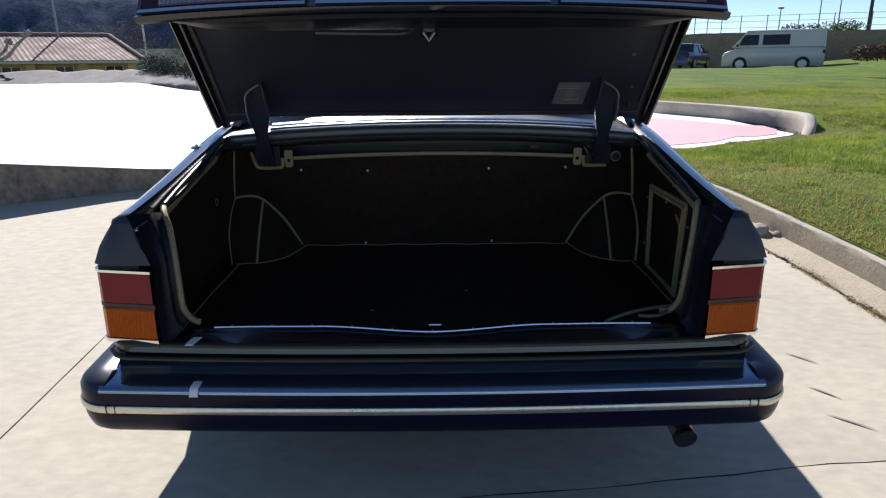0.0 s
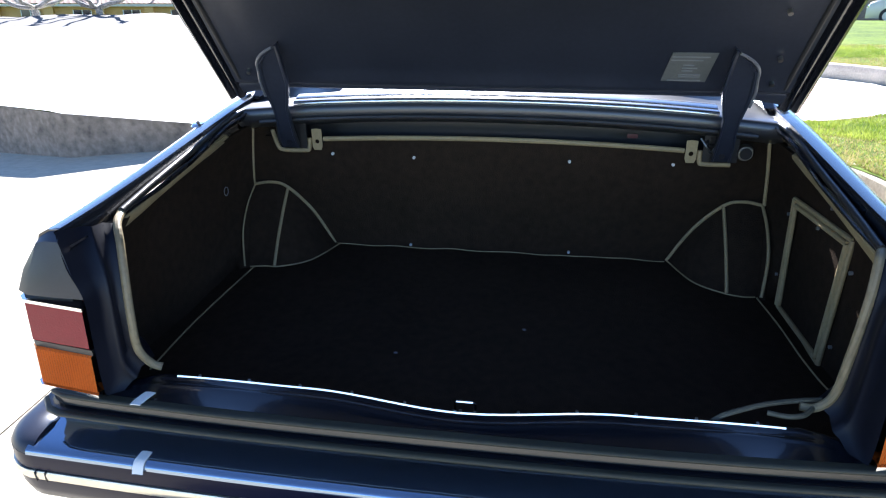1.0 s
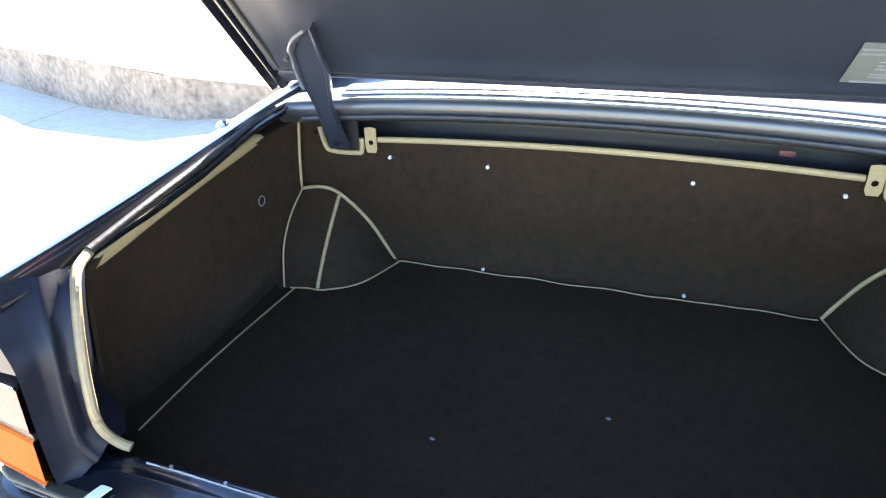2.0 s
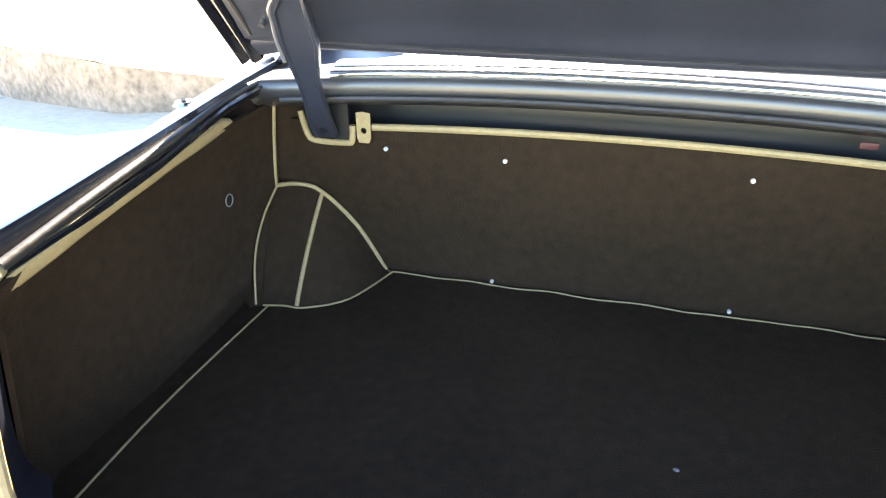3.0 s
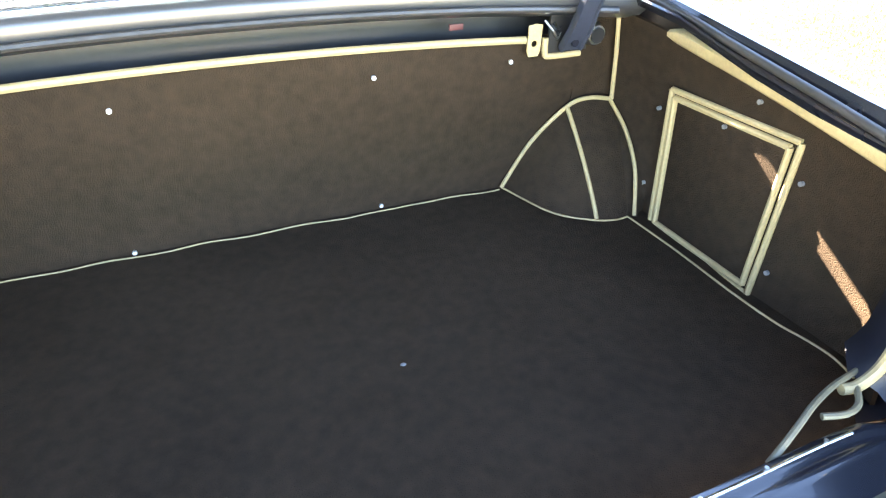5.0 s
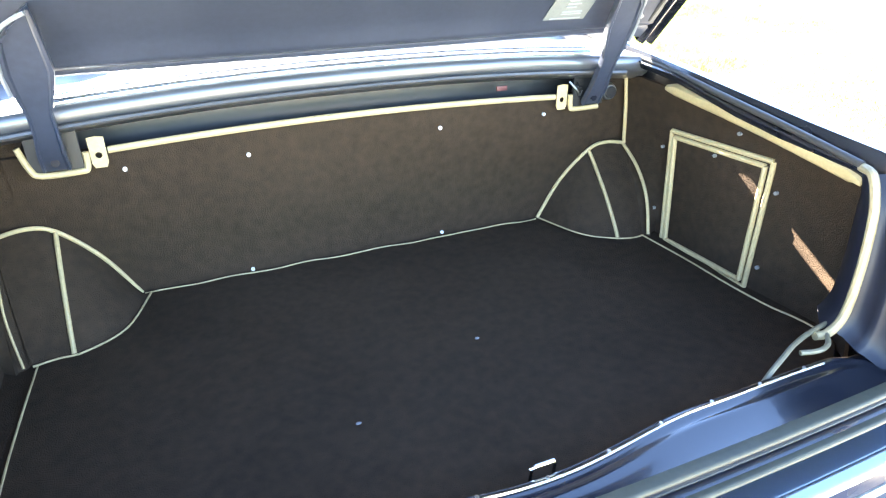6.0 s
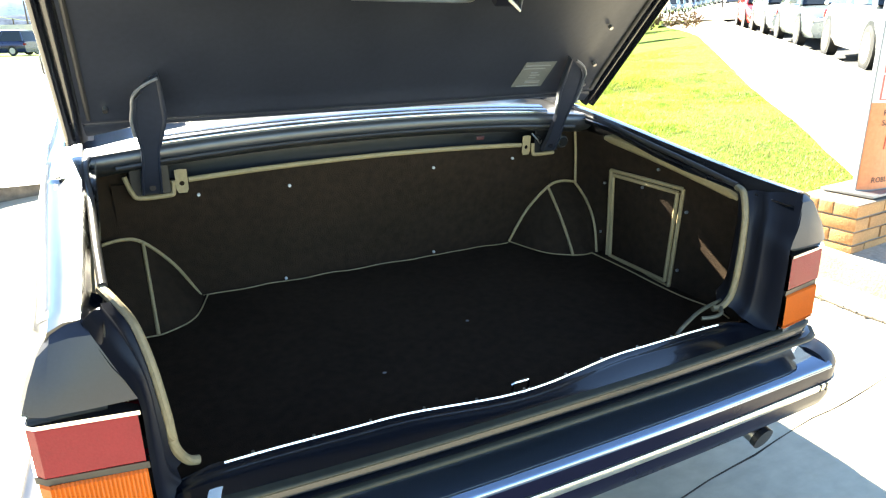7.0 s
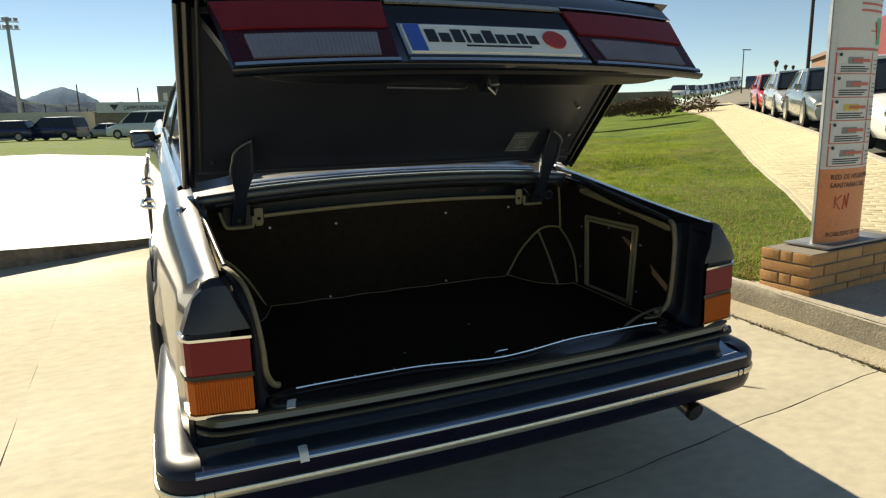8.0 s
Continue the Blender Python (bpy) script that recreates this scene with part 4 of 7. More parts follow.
# narrower dark box behind it, stepped in and rounded at its ends
bm = bmesh.new()
rows = []
sec = [(-0.735, 0.0), (-0.738, -0.06), (-0.742, -0.20), (-0.745, -0.285), (-0.752, -0.300), (-0.764, -0.308), (-0.790, -0.322), (-0.812, -0.334), (-0.824, -0.340), (-0.834, -0.336), (-0.85, -0.334)]
for k in range(41):
    u = lerp(-1, 1, k / 40)
    c = abs(u) ** 10
    rows.append([(u * lerp(0.745, lerp(0.675, 0.70, smooth(-0.74, -0.84, y)), smooth(-0.02, -0.30, z)), y + 0.028 * abs(u) ** 2.5 * (y < -0.79), z + (0.05 * c if z < -0.25 else 0)) for y, z in sec])
vr = grid(bm, rows)
bm.faces.new(vr[0][::-1])
bm.faces.new(vr[-1])
part("inner_tail", bm, M_JAMB, lid, "dull dark inner face of the tail", angle=45)


def on_tail(x, z, off=0.0):
    return (x, -0.862 - off + 0.028 * (abs(x) / tail_half(z)) ** 2.5, z)


def tail_patch(xz, off, name, material, nx=12, nz=4, ribs=0, label="", thick=0.006):
    """A patch on the lamp panel between four x-z corners (tl, tr, br, bl)."""
    tl, tr, br, bl = [Vector(p) for p in xz]
    rows = []
    for i in range(nz + 1):
        v = i / nz
        row = []
        for k in range(nx + 1):
            p = tl.lerp(tr, k / nx).lerp(bl.lerp(br, k / nx), v)
            row.append(on_tail(p.x, p.y, off + (0.002 * (k % 2) if ribs else 0)))
        rows.append(row)
    bm = bmesh.new()
    grid(bm, rows)
    bmesh.ops.recalc_face_normals(bm, faces=bm.faces)
    r = bmesh.ops.extrude_face_region(bm, geom=bm.faces[:])
    bmesh.ops.translate(bm, vec=(0, thick, 0), verts=[e for e in r["geom"] if isinstance(e, bmesh.types.BMVert)])
    return part(name, bm, material, lid, label, angle=30)


for s, side in SIDES:
    o = lambda pts: [(p[0] * s, p[1]) for p in pts]
    tail_patch(o([(0.285, -0.098), (0.725, -0.098), (0.700, -0.33), (0.300, -0.33)]), 0.004, "lamp_surround", M_MAROON, label="dark red lid lamp surround")
    tail_patch(o([(0.290, -0.103), (0.730, -0.103), (0.712, -0.208), (0.300, -0.208)]), 0.009, "red_lens", M_RED, label="red lid lamp lens")
    tail_patch(o([(0.335, -0.233), (0.665, -0.233), (0.655, -0.318), (0.345, -0.318)]), 0.009, "reversing_lens", M_CLEAR, nx=60, ribs=1, label="pale ribbed reversing lens")
    tail_patch(o([(0.300, -0.335), (0.700, -0.335), (0.700, -0.346), (0.300, -0.346)]), 0.013, "chrome_trim", M_CHROME, nz=1)
    tail_patch(o([(0.285, -0.085), (0.735, -0.085), (0.735, -0.093), (0.285, -0.093)]), 0.013, "chrome_trim", M_CHROME, nz=1)
tail_patch([(-0.280, -0.088), (0.280, -0.088), (0.280, -0.106), (-0.280, -0.106)], 0.012, "chrome_trim", M_STRIP, nz=1, label="pale metal trim above the plate")
tail_patch([(-0.275, -0.335), (0.275, -0.335), (0.275, -0.346), (-0.275, -0.346)], 0.013, "chrome_trim", M_CHROME, nz=1)
tail_patch([(-0.272, -0.193), (0.272, -0.193), (0.272, -0.319), (-0.272, -0.319)], 0.008, "plate_frame", M_CHROME, label="chromed plate frame")
tail_patch([(-0.262, -0.201), (0.262, -0.201), (0.262, -0.311), (-0.262, -0.311)], 0.012, "number_plate", M_WHITE, label="white show plate with a blue band and a red spot")
tail_patch([(-0.260, -0.203), (-0.216, -0.203), (-0.216, -0.309), (-0.260, -0.309)], 0.0145, "plate_band", M_PLATEBLUE, nx=2)
x0 = -0.205
for k, (w_, h) in enumerate(((0.030, 0.050), (0.030, 0.036), (0.030, 0.052), (0.010, 0.052), (0.030, 0.036), (0.030, 0.052), (0.028, 0.036), (0.029, 0.036), (0.018, 0.044), (0.030, 0.036))):
    tail_patch([(x0, -0.274 + h), (x0 + w_, -0.274 + h), (x0 + w_, -0.274), (x0, -0.274)], 0.0145, "plate_bar", M_INK, nx=1, nz=1, thick=0.002)
    x0 += w_ + 0.008
tail_patch([(-0.10, -0.285), (0.10, -0.285), (0.10, -0.290), (-0.10, -0.290)], 0.0145, "plate_bar", M_INK, nx=1, nz=1, thick=0.002)
bm = bmesh.new()
cyl(bm, (0.190, -0.8755, -0.253), 0.036, 0.006, "y", 24)
part("red_spot", bm, M_PLATERED, lid)
# latch in the tail's inner face
bm = bmesh.new()
box(bm, -0.024, 0.002, -0.801, -0.789, -0.353, -0.293, 0.004)
box(bm, -0.041, 0.019, -0.804, -0.794, -0.313, -0.299, 0.003)
latch = part("lid_latch", bm, M_DULLMETAL, lid, "worn metal boot latch")
bm = bmesh.new()
tube(bm, [(-0.021, -0.787, -0.316), (-0.023, -0.781, -0.346), (-0.011, -0.779, -0.369), (0.001, -0.781, -0.346), (-0.001, -0.787, -0.316)], 0.004, 8)
part("hook", bm, M_DULLMETAL, latch)
bm = bmesh.new()
box(bm, -0.034, 0.012, -0.807, -0.747, -0.327, -0.277, 0.006)
part("latch_bracket", bm, M_JAMB, latch)
for xx in (-0.10, 0.12):
    bm = bmesh.new()
    cyl(bm, (xx, -0.745, -0.29), 0.007, 0.01, "y", 10)
    part("bolt", bm, M_BLACK, lid)
# a bright bent rod along the tail's inner edge
bm = bmesh.new()
tube(bm, curve([(-0.30, -0.742, -0.30), (-0.15, -0.742, -0.305), (-0.075, -0.740, -0.302), (-0.05, -0.738, -0.285)], 5), 0.003, 6)
part("latch_rod", bm, M_DULLMETAL, lid, "thin bright latch rod")
# the tail section sits a little short of the panel's end
for ob in lid.children:
    if ob.name.split(".")[0] in ("lid_tail", "inner_tail", "lamp_surround", "red_lens", "reversing_lens", "chrome_trim", "plate_frame", "number_plate", "plate_band", "plate_bar", "red_spot", "lid_latch", "latch_rod", "bolt"):
        ob.location = (0.010, 0.030, 0.0)
# instruction label
bm = bmesh.new()
lab = [Vector((0.437, -0.212, -0.003)), Vector((0.546, -0.212, -0.003)), Vector((0.536, -0.084, -0.003)), Vector((0.424, -0.084, -0.003))]
f = bm.faces.new([bm.verts.new(p + Vector((0, 0, 0.012))) for p in lab])
r = bmesh.ops.extrude_face_region(bm, geom=[f])
bmesh.ops.translate(bm, vec=(0, 0, -0.0015), verts=[e for e in r["geom"] if isinstance(e, bmesh.types.BMVert)])
label = part("label", bm, M_LABEL, lid, "pale instruction label", smooth=False)
bars = [(-0.20, 0.02, 0.95), (-0.188, 0.02, 0.8)] + [(-0.170 + 0.010 * k, 0.35, 0.62 + 0.1 * (k % 2)) for k in range(3)] + [(-0.135, 0.3, 0.85), (-0.128, 0.3, 0.85), (-0.114, 0.05, 0.9)]
for y, a, b in bars:
    bm = bmesh.new()
    box(bm, lerp(0.436, 0.534, a), lerp(0.436, 0.534, b), y, y + 0.003, 0.0045, 0.0068)
    part("print_bar", bm, M_SIGNGREY, label, smooth=False)
for x, y in ((-0.70, -0.12), (0.70, -0.11), (0.69, -0.20), (0.66, -0.35)):
    bm = bmesh.new()
    cyl(bm, (x, y, 0.002), 0.006, 0.012, "z", 10)
    part("bolt", bm, M_DULLMETAL, lid)

# ---- cabin, wheels and the rest of the car ----
cab = []
for y, z, w in ((1.30, 0.985, 0.70), (1.66, 1.27, 0.66), (1.84, 1.355, 0.62), (2.2, 1.425, 0.60), (2.7, 1.44, 0.60), (3.05, 1.39, 0.61), (3.25, 1.30, 0.64), (3.75, 0.985, 0.70)):
    cab.append((y, z, w))
bm = bmesh.new()
rows = [[(lerp(-w, w, k / 20), y, z + 0.018 * (1 - (2 * k / 20 - 1) ** 2)) for k in range(21)] for y, z, w in cab[1:7]]
grid(bm, rows)
part("roof", bm, M_PAINT, car, "navy roof")
for (a, b, nm) in ((cab[0], cab[1], "rear_window"), (cab[6], cab[7], "windscreen")):
    bm = bmesh.new()
    grid(bm, [[(lerp(-w, w, k / 12) * 0.97, y + 0.0 * (1 - (2 * k / 12 - 1) ** 2), z + 0.010 * (1 - (2 * k / 12 - 1) ** 2)) for k in range(13)] for y, z, w in (a, b)])
    pane = part(nm, bm, M_GLASS, car, "tinted car window glass")
    pane.visible_shadow = False
for s, side in SIDES:
    # pillars
    for (p0, p1, w) in (((0.77, 1.10, 0.945), (0.655, 1.82, 1.355), 0.20), ((0.79, 2.55, 0.95), (0.63, 2.55, 1.43), 0.06), ((0.79, 3.72, 0.96), (0.645, 3.10, 1.38), 0.05)):
        bm = bmesh.new()
        a, b = Vector(p0), Vector(p1)
        rr = [[(p.x, p.y - w / 2, p.z), (p.x + 0.006, p.y, p.z), (p.x, p.y + w / 2, p.z), (p.x - 0.03, p.y + w / 2, p.z), (p.x - 0.03, p.y - w / 2, p.z)] for p in [a.lerp(b, k / 6) + Vector((0.02 * math.sin(math.pi * k / 6), 0, 0)) for k in range(7)]]
        grid(bm, [mir(r, s) for r in rr], close=True)
        part("pillar", bm, M_PAINT, car, "navy roof pillar")
    bm = bmesh.new()
    grid(bm, [mir([(lerp(0.785, 0.635, v) + 0.015 * math.sin(math.pi * v), lerp(1.45, 1.85, v) if k == 0 else lerp(3.70, 3.12, v) if k == 8 else lerp(lerp(1.45, 1.85, v), lerp(3.70, 3.12, v), k / 8), lerp(0.945, 1.40, v)) for v in [j / 6 for j in range(7)]], s) for k in range(9)])
    part("side_window", bm, M_DARKGLASS, car, "tinted side window glass")
    bm = bmesh.new()
    grid(bm, [mir([(0.762, y, 0.935), (0.775, y, 0.952), (0.800, y, 0.955), (0.815, y, 0.945)], s) for y in (1.0, 1.5, 2.0, 2.6, 3.2, 3.75)])
    part("belt_line", bm, M_CHROME, car, "bright belt moulding")
    for y in (2.08, 2.86):
        bm = bmesh.new()
        tube(bm, mir(curve([(0.905, y, 0.685), (0.945, y + 0.01, 0.688), (0.952, y + 0.10, 0.690), (0.945, y + 0.19, 0.688), (0.905, y + 0.20, 0.685)], 4), s), 0.011, 8)
        part("door_handle", bm, M_CHROME, car, "chrome door handle")
    bm = bmesh.new()
    box(bm, *sorted((0.848 * s, 1.0 * s)), 3.20, 3.28, 0.862, 0.978, 0.025)
    mirror = part("door_mirror", bm, M_BLACK, car, "black door mirror")
    bm = bmesh.new()
    box(bm, -0.063, 0.063, -0.003, 0.0, -0.037, 0.037)
    mg = part("mirror_glass", bm, M_MIRROR, mirror)
    mg.matrix_local = Matrix.Translation((0.924 * s, 3.192, 0.92)) @ Matrix.Rotation(radians(-14 * s), 4, "Z") @ Matrix.Rotation(radians(-6), 4, "X")
    bm = bmesh.new()
    tube(bm, mir([(0.80, 3.26, 0.94), (0.86, 3.25, 0.93)], s), 0.018, 8)
    part("stalk", bm, M_BLACK, mirror)
    for yc in (1.22, 4.26):
        wheel = new("wheel")
        wheel.parent = car
        wheel.location = (0.842 * s, yc, 0.322)
        bm = bmesh.new()
        tp = [(-0.10, 0.215), (-0.108, 0.25), (-0.100, 0.30), (-0.085, 0.322), (0.085, 0.322), (0.100, 0.30), (0.108, 0.25), (0.10, 0.215), (-0.10, 0.215)]
        grid(bm, [[(px, pr * math.cos(a), pr * math.sin(a)) for px, pr in tp] for a in [math.tau * k / 32 for k in range(33)]])
        part("tyre", bm, M_TYRE, wheel, "black tyre", angle=50)
        bm = bmesh.new()
        cyl(bm, (0.06 * s, 0, 0), 0.218, 0.06, "x", 28)
        cyl(bm, (0.10 * s, 0, 0), 0.06, 0.03, "x", 20)
        part("rim", bm, M_DULLMETAL, wheel, "alloy wheel rim")
    # dark liner in the arch
    for yc in (1.22, 4.26):
        bm = bmesh.new()
        grid(bm, [[(xx * s, yc + 0.365 * math.cos(a), 0.31 + 0.365 * math.sin(a)) for xx in (0.66, 0.885)] for a in [math.pi * k / 14 for k in range(15)]])
        part("arch_liner", bm, M_BLACK, car)
# bonnet, nose, floor pan, seats
bm = bmesh.new()
grid(bm, [[(lerp(-0.80, 0.80, k / 20) * (1 - 0.05 * smooth(4.2, 5.15, y)), y, z + 0.03 * (1 - (2 * k / 20 - 1) ** 2)) for k in range(21)] for y, z in ((3.70, 0.955), (3.9, 0.95), (4.4, 0.935), (4.9, 0.915), (5.08, 0.89), (5.15, 0.84))])
part("bonnet", bm, M_PAINT, car, "navy bonnet")
bm = bmesh.new()
box(bm, -0.84, 0.84, 5.08, 5.16, 0.30, 0.86, 0.02)
part("nose_panel", bm, M_PAINT, car)
bm = bmesh.new()
box(bm, -0.93, 0.93, 5.0, 5.26, 0.32, 0.46, 0.04)
part("front_bumper", bm, M_BUMPER, car, "dark front bumper")
bm = bmesh.new()
box(bm, -0.28, 0.28, 5.15, 5.20, 0.50, 0.84, 0.02)
part("grille", bm, M_CHROME, car, "upright chrome grille")
bm = bmesh.new()
box(bm, -0.60, 0.60, 0.30, 5.0, 0.22, 0.26)
part("floor_pan", bm, M_BLACK, car)
for x in (-0.37, 0.37):
    for y in (1.45, 2.55):
        bm = bmesh.new()
        box(bm, x - 0.27, x + 0.27, y, y + 0.5, 0.42, 0.60, 0.04)
        box(bm, x - 0.25, x + 0.25, y - 0.12, y + 0.06, 0.55, 1.12, 0.05)
        part("seat", bm, M_SEAT, car, "leather car seat")


# ---- the ground round the car ----
PAD_Z = 0.345


def pad_z(x, y):
    """Top of the helipad: flush with the slab beside the car, higher to the left."""
    return PAD_Z + 0.064 * max(0.0, min(2.6, -1.1 - x))


def slab_z(x, y):
    """Height of the concrete: rises to the front, falls a little to the left."""
    z = min(TS * max(y, -6.0), 0.340)
    z -= 0.08 * max(0.0, -2.4 - x) * smooth(0.0, 3.0, y) if x > -5 else 0.208 * smooth(0.0, 3.0, y)
    return z


def kerb_x(y):
    """Line of the lawn kerb's face."""
    return 2.29 - 0.115 * (y - 1.0) - 0.03 * max(0.0, y - 1.6) ** 2


def kerb_top(y):
    return TS * max(-6.0, min(y, 3.3)) + 0.142


def lawn_z(x, y):
    """Lawn and street: level with the kerb, then climbing to the right."""
    far = 0.2 + 0.0955 * (x - 2.2) - 0.042 * y
    far = max(far, -0.4 - 0.004 * y)
    near = kerb_top(y) + 0.004 + 0.045 * smooth(0.0, 0.5, x - 2.2)
    if y > 3.3:
        near = lerp(near, 0.42, smooth(3.3, 4.2, y))
    k = smooth(0.0, 9.0, x - 2.2) if y < 4 else smooth(0.0, 9.0, math.hypot(x - 2.2, max(0, y - 7) * 0.8))
    return lerp(near, far, k)


def sheet(xs, ys, f):
    bm = bmesh.new()
    grid(bm, [[(x, y, f(x, y)) for x in xs] for y in ys])
    return bm


def steps(a, b, n, power=1.0):
    return [a + (b - a) * (i / n) ** power for i in range(n + 1)]


ground = thing("ground", sheet(steps(-400, 400, 40), steps(-400, 900, 40), lambda x, y: -1.6 - 0.02 * math.hypot(x, y) * 0.2), M_SOIL, "dry grassy land reaching to the horizon", "ground", kind="structure")
slab = thing("concrete_slab", None, None, "pale worn concrete slab with dark expansion joints", "pavement", kind="structure")
bm = sheet(steps(-9, 2.6, 30), steps(-9, 5.7, 36), lambda x, y: slab_z(x, y) - 0.008)
part("joint_bed", bm, M_CRACK, slab)


def cross_joint(x):
    """y of the joint that crosses behind the car."""
    return 0.035 + 0.118 * x + 0.012 * noise.noise(Vector((x * 3, 0, 0))) + 0.007 * noise.noise(Vector((x * 17, 0, 0)))


def side_joint(y):
    """x of the joint along the left of the car."""
    return -1.492 + 0.004 * noise.noise(Vector((0, y * 3, 0)))


J = 0.0036


def cross_gap(x):
    return max(0.0008, 0.0026 + 0.0024 * noise.noise(Vector((x * 5.0, 2, 0))))


def side_gap(y):
    return J * smooth(1.35, 1.0, y)


bays = (((lambda y: -9.0), (lambda y: -5.2), (lambda x: -9.0), (lambda x: 5.6)), ((lambda y: -5.19), (lambda y: side_joint(y) - side_gap(y)), (lambda x: -9.0), (lambda x: 5.6)),
        ((lambda y: side_joint(y) + side_gap(y)), (lambda y: 2.9), (lambda x: -9.0), (lambda x: cross_joint(x) - cross_gap(x))), ((lambda y: side_joint(y) + side_gap(y)), (lambda y: 2.9), (lambda x: cross_joint(x) + cross_gap(x)), (lambda x: 5.6)))
for xa, xb, ya, yb in bays:
    bm = bmesh.new()
    rows = []
    for j in range(41):
        row = []
        for i in range(41):
            x = lerp(xa(0), xb(0), i / 40)
            y = lerp(ya(x), yb(x), j / 40)
            x = lerp(xa(y), xb(y), i / 40)
            row.append((x, y, slab_z(x, y) - (0.003 if i in (0, 40) or j in (0, 40) else 0) + 0.002 * noise.noise(Vector((x * 2, y * 2, 0)))))
        rows.append(row)
    grid(bm, rows)
    part("concrete_bay", bm, M_CONC, slab, angle=80)
# dark tyre marks
for a, b in (((1.41, 0.63), (1.49, 0.545)), ((1.38, 0.45), (1.50, 0.355)), ((1.45, 0.89), (1.54, 0.80))):
    bm = bmesh.new()
    d = Vector((b[0] - a[0], b[1] - a[1])).normalized()
    n_ = Vector((-d.y, d.x)) * 0.005
    rows = []
    for k in range(9):
        t = k / 8
        c = Vector(a).lerp(Vector(b), t)
        ww = math.sin(math.pi * min(1, max(0, t * 0.9 + 0.05)))
        rows.append([(c.x + n_.x * q * ww, c.y + n_.y * q * ww, slab_z(c.x, c.y) + 0.0035) for q in (-1, 1)])
    grid(bm, rows)
    part("tyre_mark", bm, M_SCUFF, slab, "faint short scuff on the concrete")

# helipad: white raised surface with red paint, a weathered edge wall
EDGE = [(-22, 9.5), (-14, 7.2), (-7, 4.7), (-3.55, 3.54), (-2.35, 3.66), (-1.7, 3.87), (-1.03, 4.12), (0, 4.38), (1.2, 4.72), (2.0, 4.98), (2.53, 5.14), (3.23, 5.6), (3.74, 5.93), (4.20, 6.27), (4.48, 6.66), (4.57, 7.13), (4.48, 7.68), (4.26, 8.42), (3.9, 9.12), (3.52, 9.93), (3.17, 11.94), (2.0, 17.5), (-1.5, 19.5), (-6.9, 19.5), (-14.8, 21.3), (-22, 23)]
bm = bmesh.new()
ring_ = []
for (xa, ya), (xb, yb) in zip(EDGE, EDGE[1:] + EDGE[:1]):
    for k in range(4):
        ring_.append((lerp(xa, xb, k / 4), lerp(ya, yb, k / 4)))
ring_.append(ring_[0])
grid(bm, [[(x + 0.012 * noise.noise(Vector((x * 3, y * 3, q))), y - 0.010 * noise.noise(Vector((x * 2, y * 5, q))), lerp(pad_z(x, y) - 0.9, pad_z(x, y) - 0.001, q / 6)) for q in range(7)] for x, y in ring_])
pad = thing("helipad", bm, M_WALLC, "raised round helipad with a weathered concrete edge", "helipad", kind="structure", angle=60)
# painted top as strips between the near and the far edge
def edge_y(x, far):
    pts = EDGE[:16] if not far else EDGE[15:]
    best = None
    for (xa, ya), (xb, yb) in zip(pts, pts[1:]):
        if min(xa, xb) <= x <= max(xa, xb) and abs(xa - xb) > 1e-6:
            y = lerp(ya, yb, (x - xa) / (xb - xa))
            best = y if best is None else (min(best, y) if not far else max(best, y))
    return best


def pad_rise(x, y):
    """The far corner of the pad lifts a little towards the bank."""
    return 0.15 * smooth(11, 19, y) * smooth(-6.8, -9.5, x)


def pad_patch(xs, near, far, dz, name, material, label, n=12):
    bm = bmesh.new()
    rows = []
    for x in xs:
        y0, y1 = near(x), far(x)
        rows.append([(x, lerp(y0, y1, k / n), pad_z(x, 0) + pad_rise(x, lerp(y0, y1, k / n)) + dz) for k in range(n + 1)])
    grid(bm, rows)
    return part(name, bm, material, pad, label, angle=80)


xs_ = steps(-21.9, -3.7, 60) + steps(-3.65, 4.28, 80)
pad_patch(xs_, lambda x: edge_y(x, False) - 0.004, lambda x: edge_y(x, True) - 0.02, 0.002, "white_paint", M_PADW, "bright white painted pad surface")
bm = bmesh.new()
RED_A = [(1.49, 8.58), (2.5, 8.96), (3.25, 8.79), (3.68, 8.23), (4.09, 7.47), (4.36, 7.36), (4.31, 6.86), (4.05, 6.34), (3.75, 6.15), (3.48, 6.13), (3.02, 5.66), (2.41, 5.38), (1.71, 5.28)]
bm.faces.new([bm.verts.new((x, y, PAD_Z + 0.007)) for x, y in RED_A])
part("red_paint", bm, M_PADR, pad, "red painted marking, paled to pink for sun glare", smooth=False)
pad_patch(steps(-9, -2.2, 20), lambda x: 12.0 - 0.08 * x, lambda x: 12.25 - 0.08 * x + 0.05 * noise.noise(Vector((x, 0, 0))), 0.004, "faded_line", M_FADED, "worn sand-coloured line")
# curb holding the lawn behind the pad
curb = thing("pad_curb", None, None, "curved pale concrete curb round the helipad", "kerb", kind="structure")
CL = [(2.0, 17.6), (3.22, 11.94), (3.57, 9.93), (3.94, 9.14), (4.30, 8.43), (4.53, 7.70), (4.62, 7.13), (4.53, 6.63), (4.25, 6.25)]
cl = curve([(x, y, 0) for x, y in CL], 8)
bm = bmesh.new()
rows = []
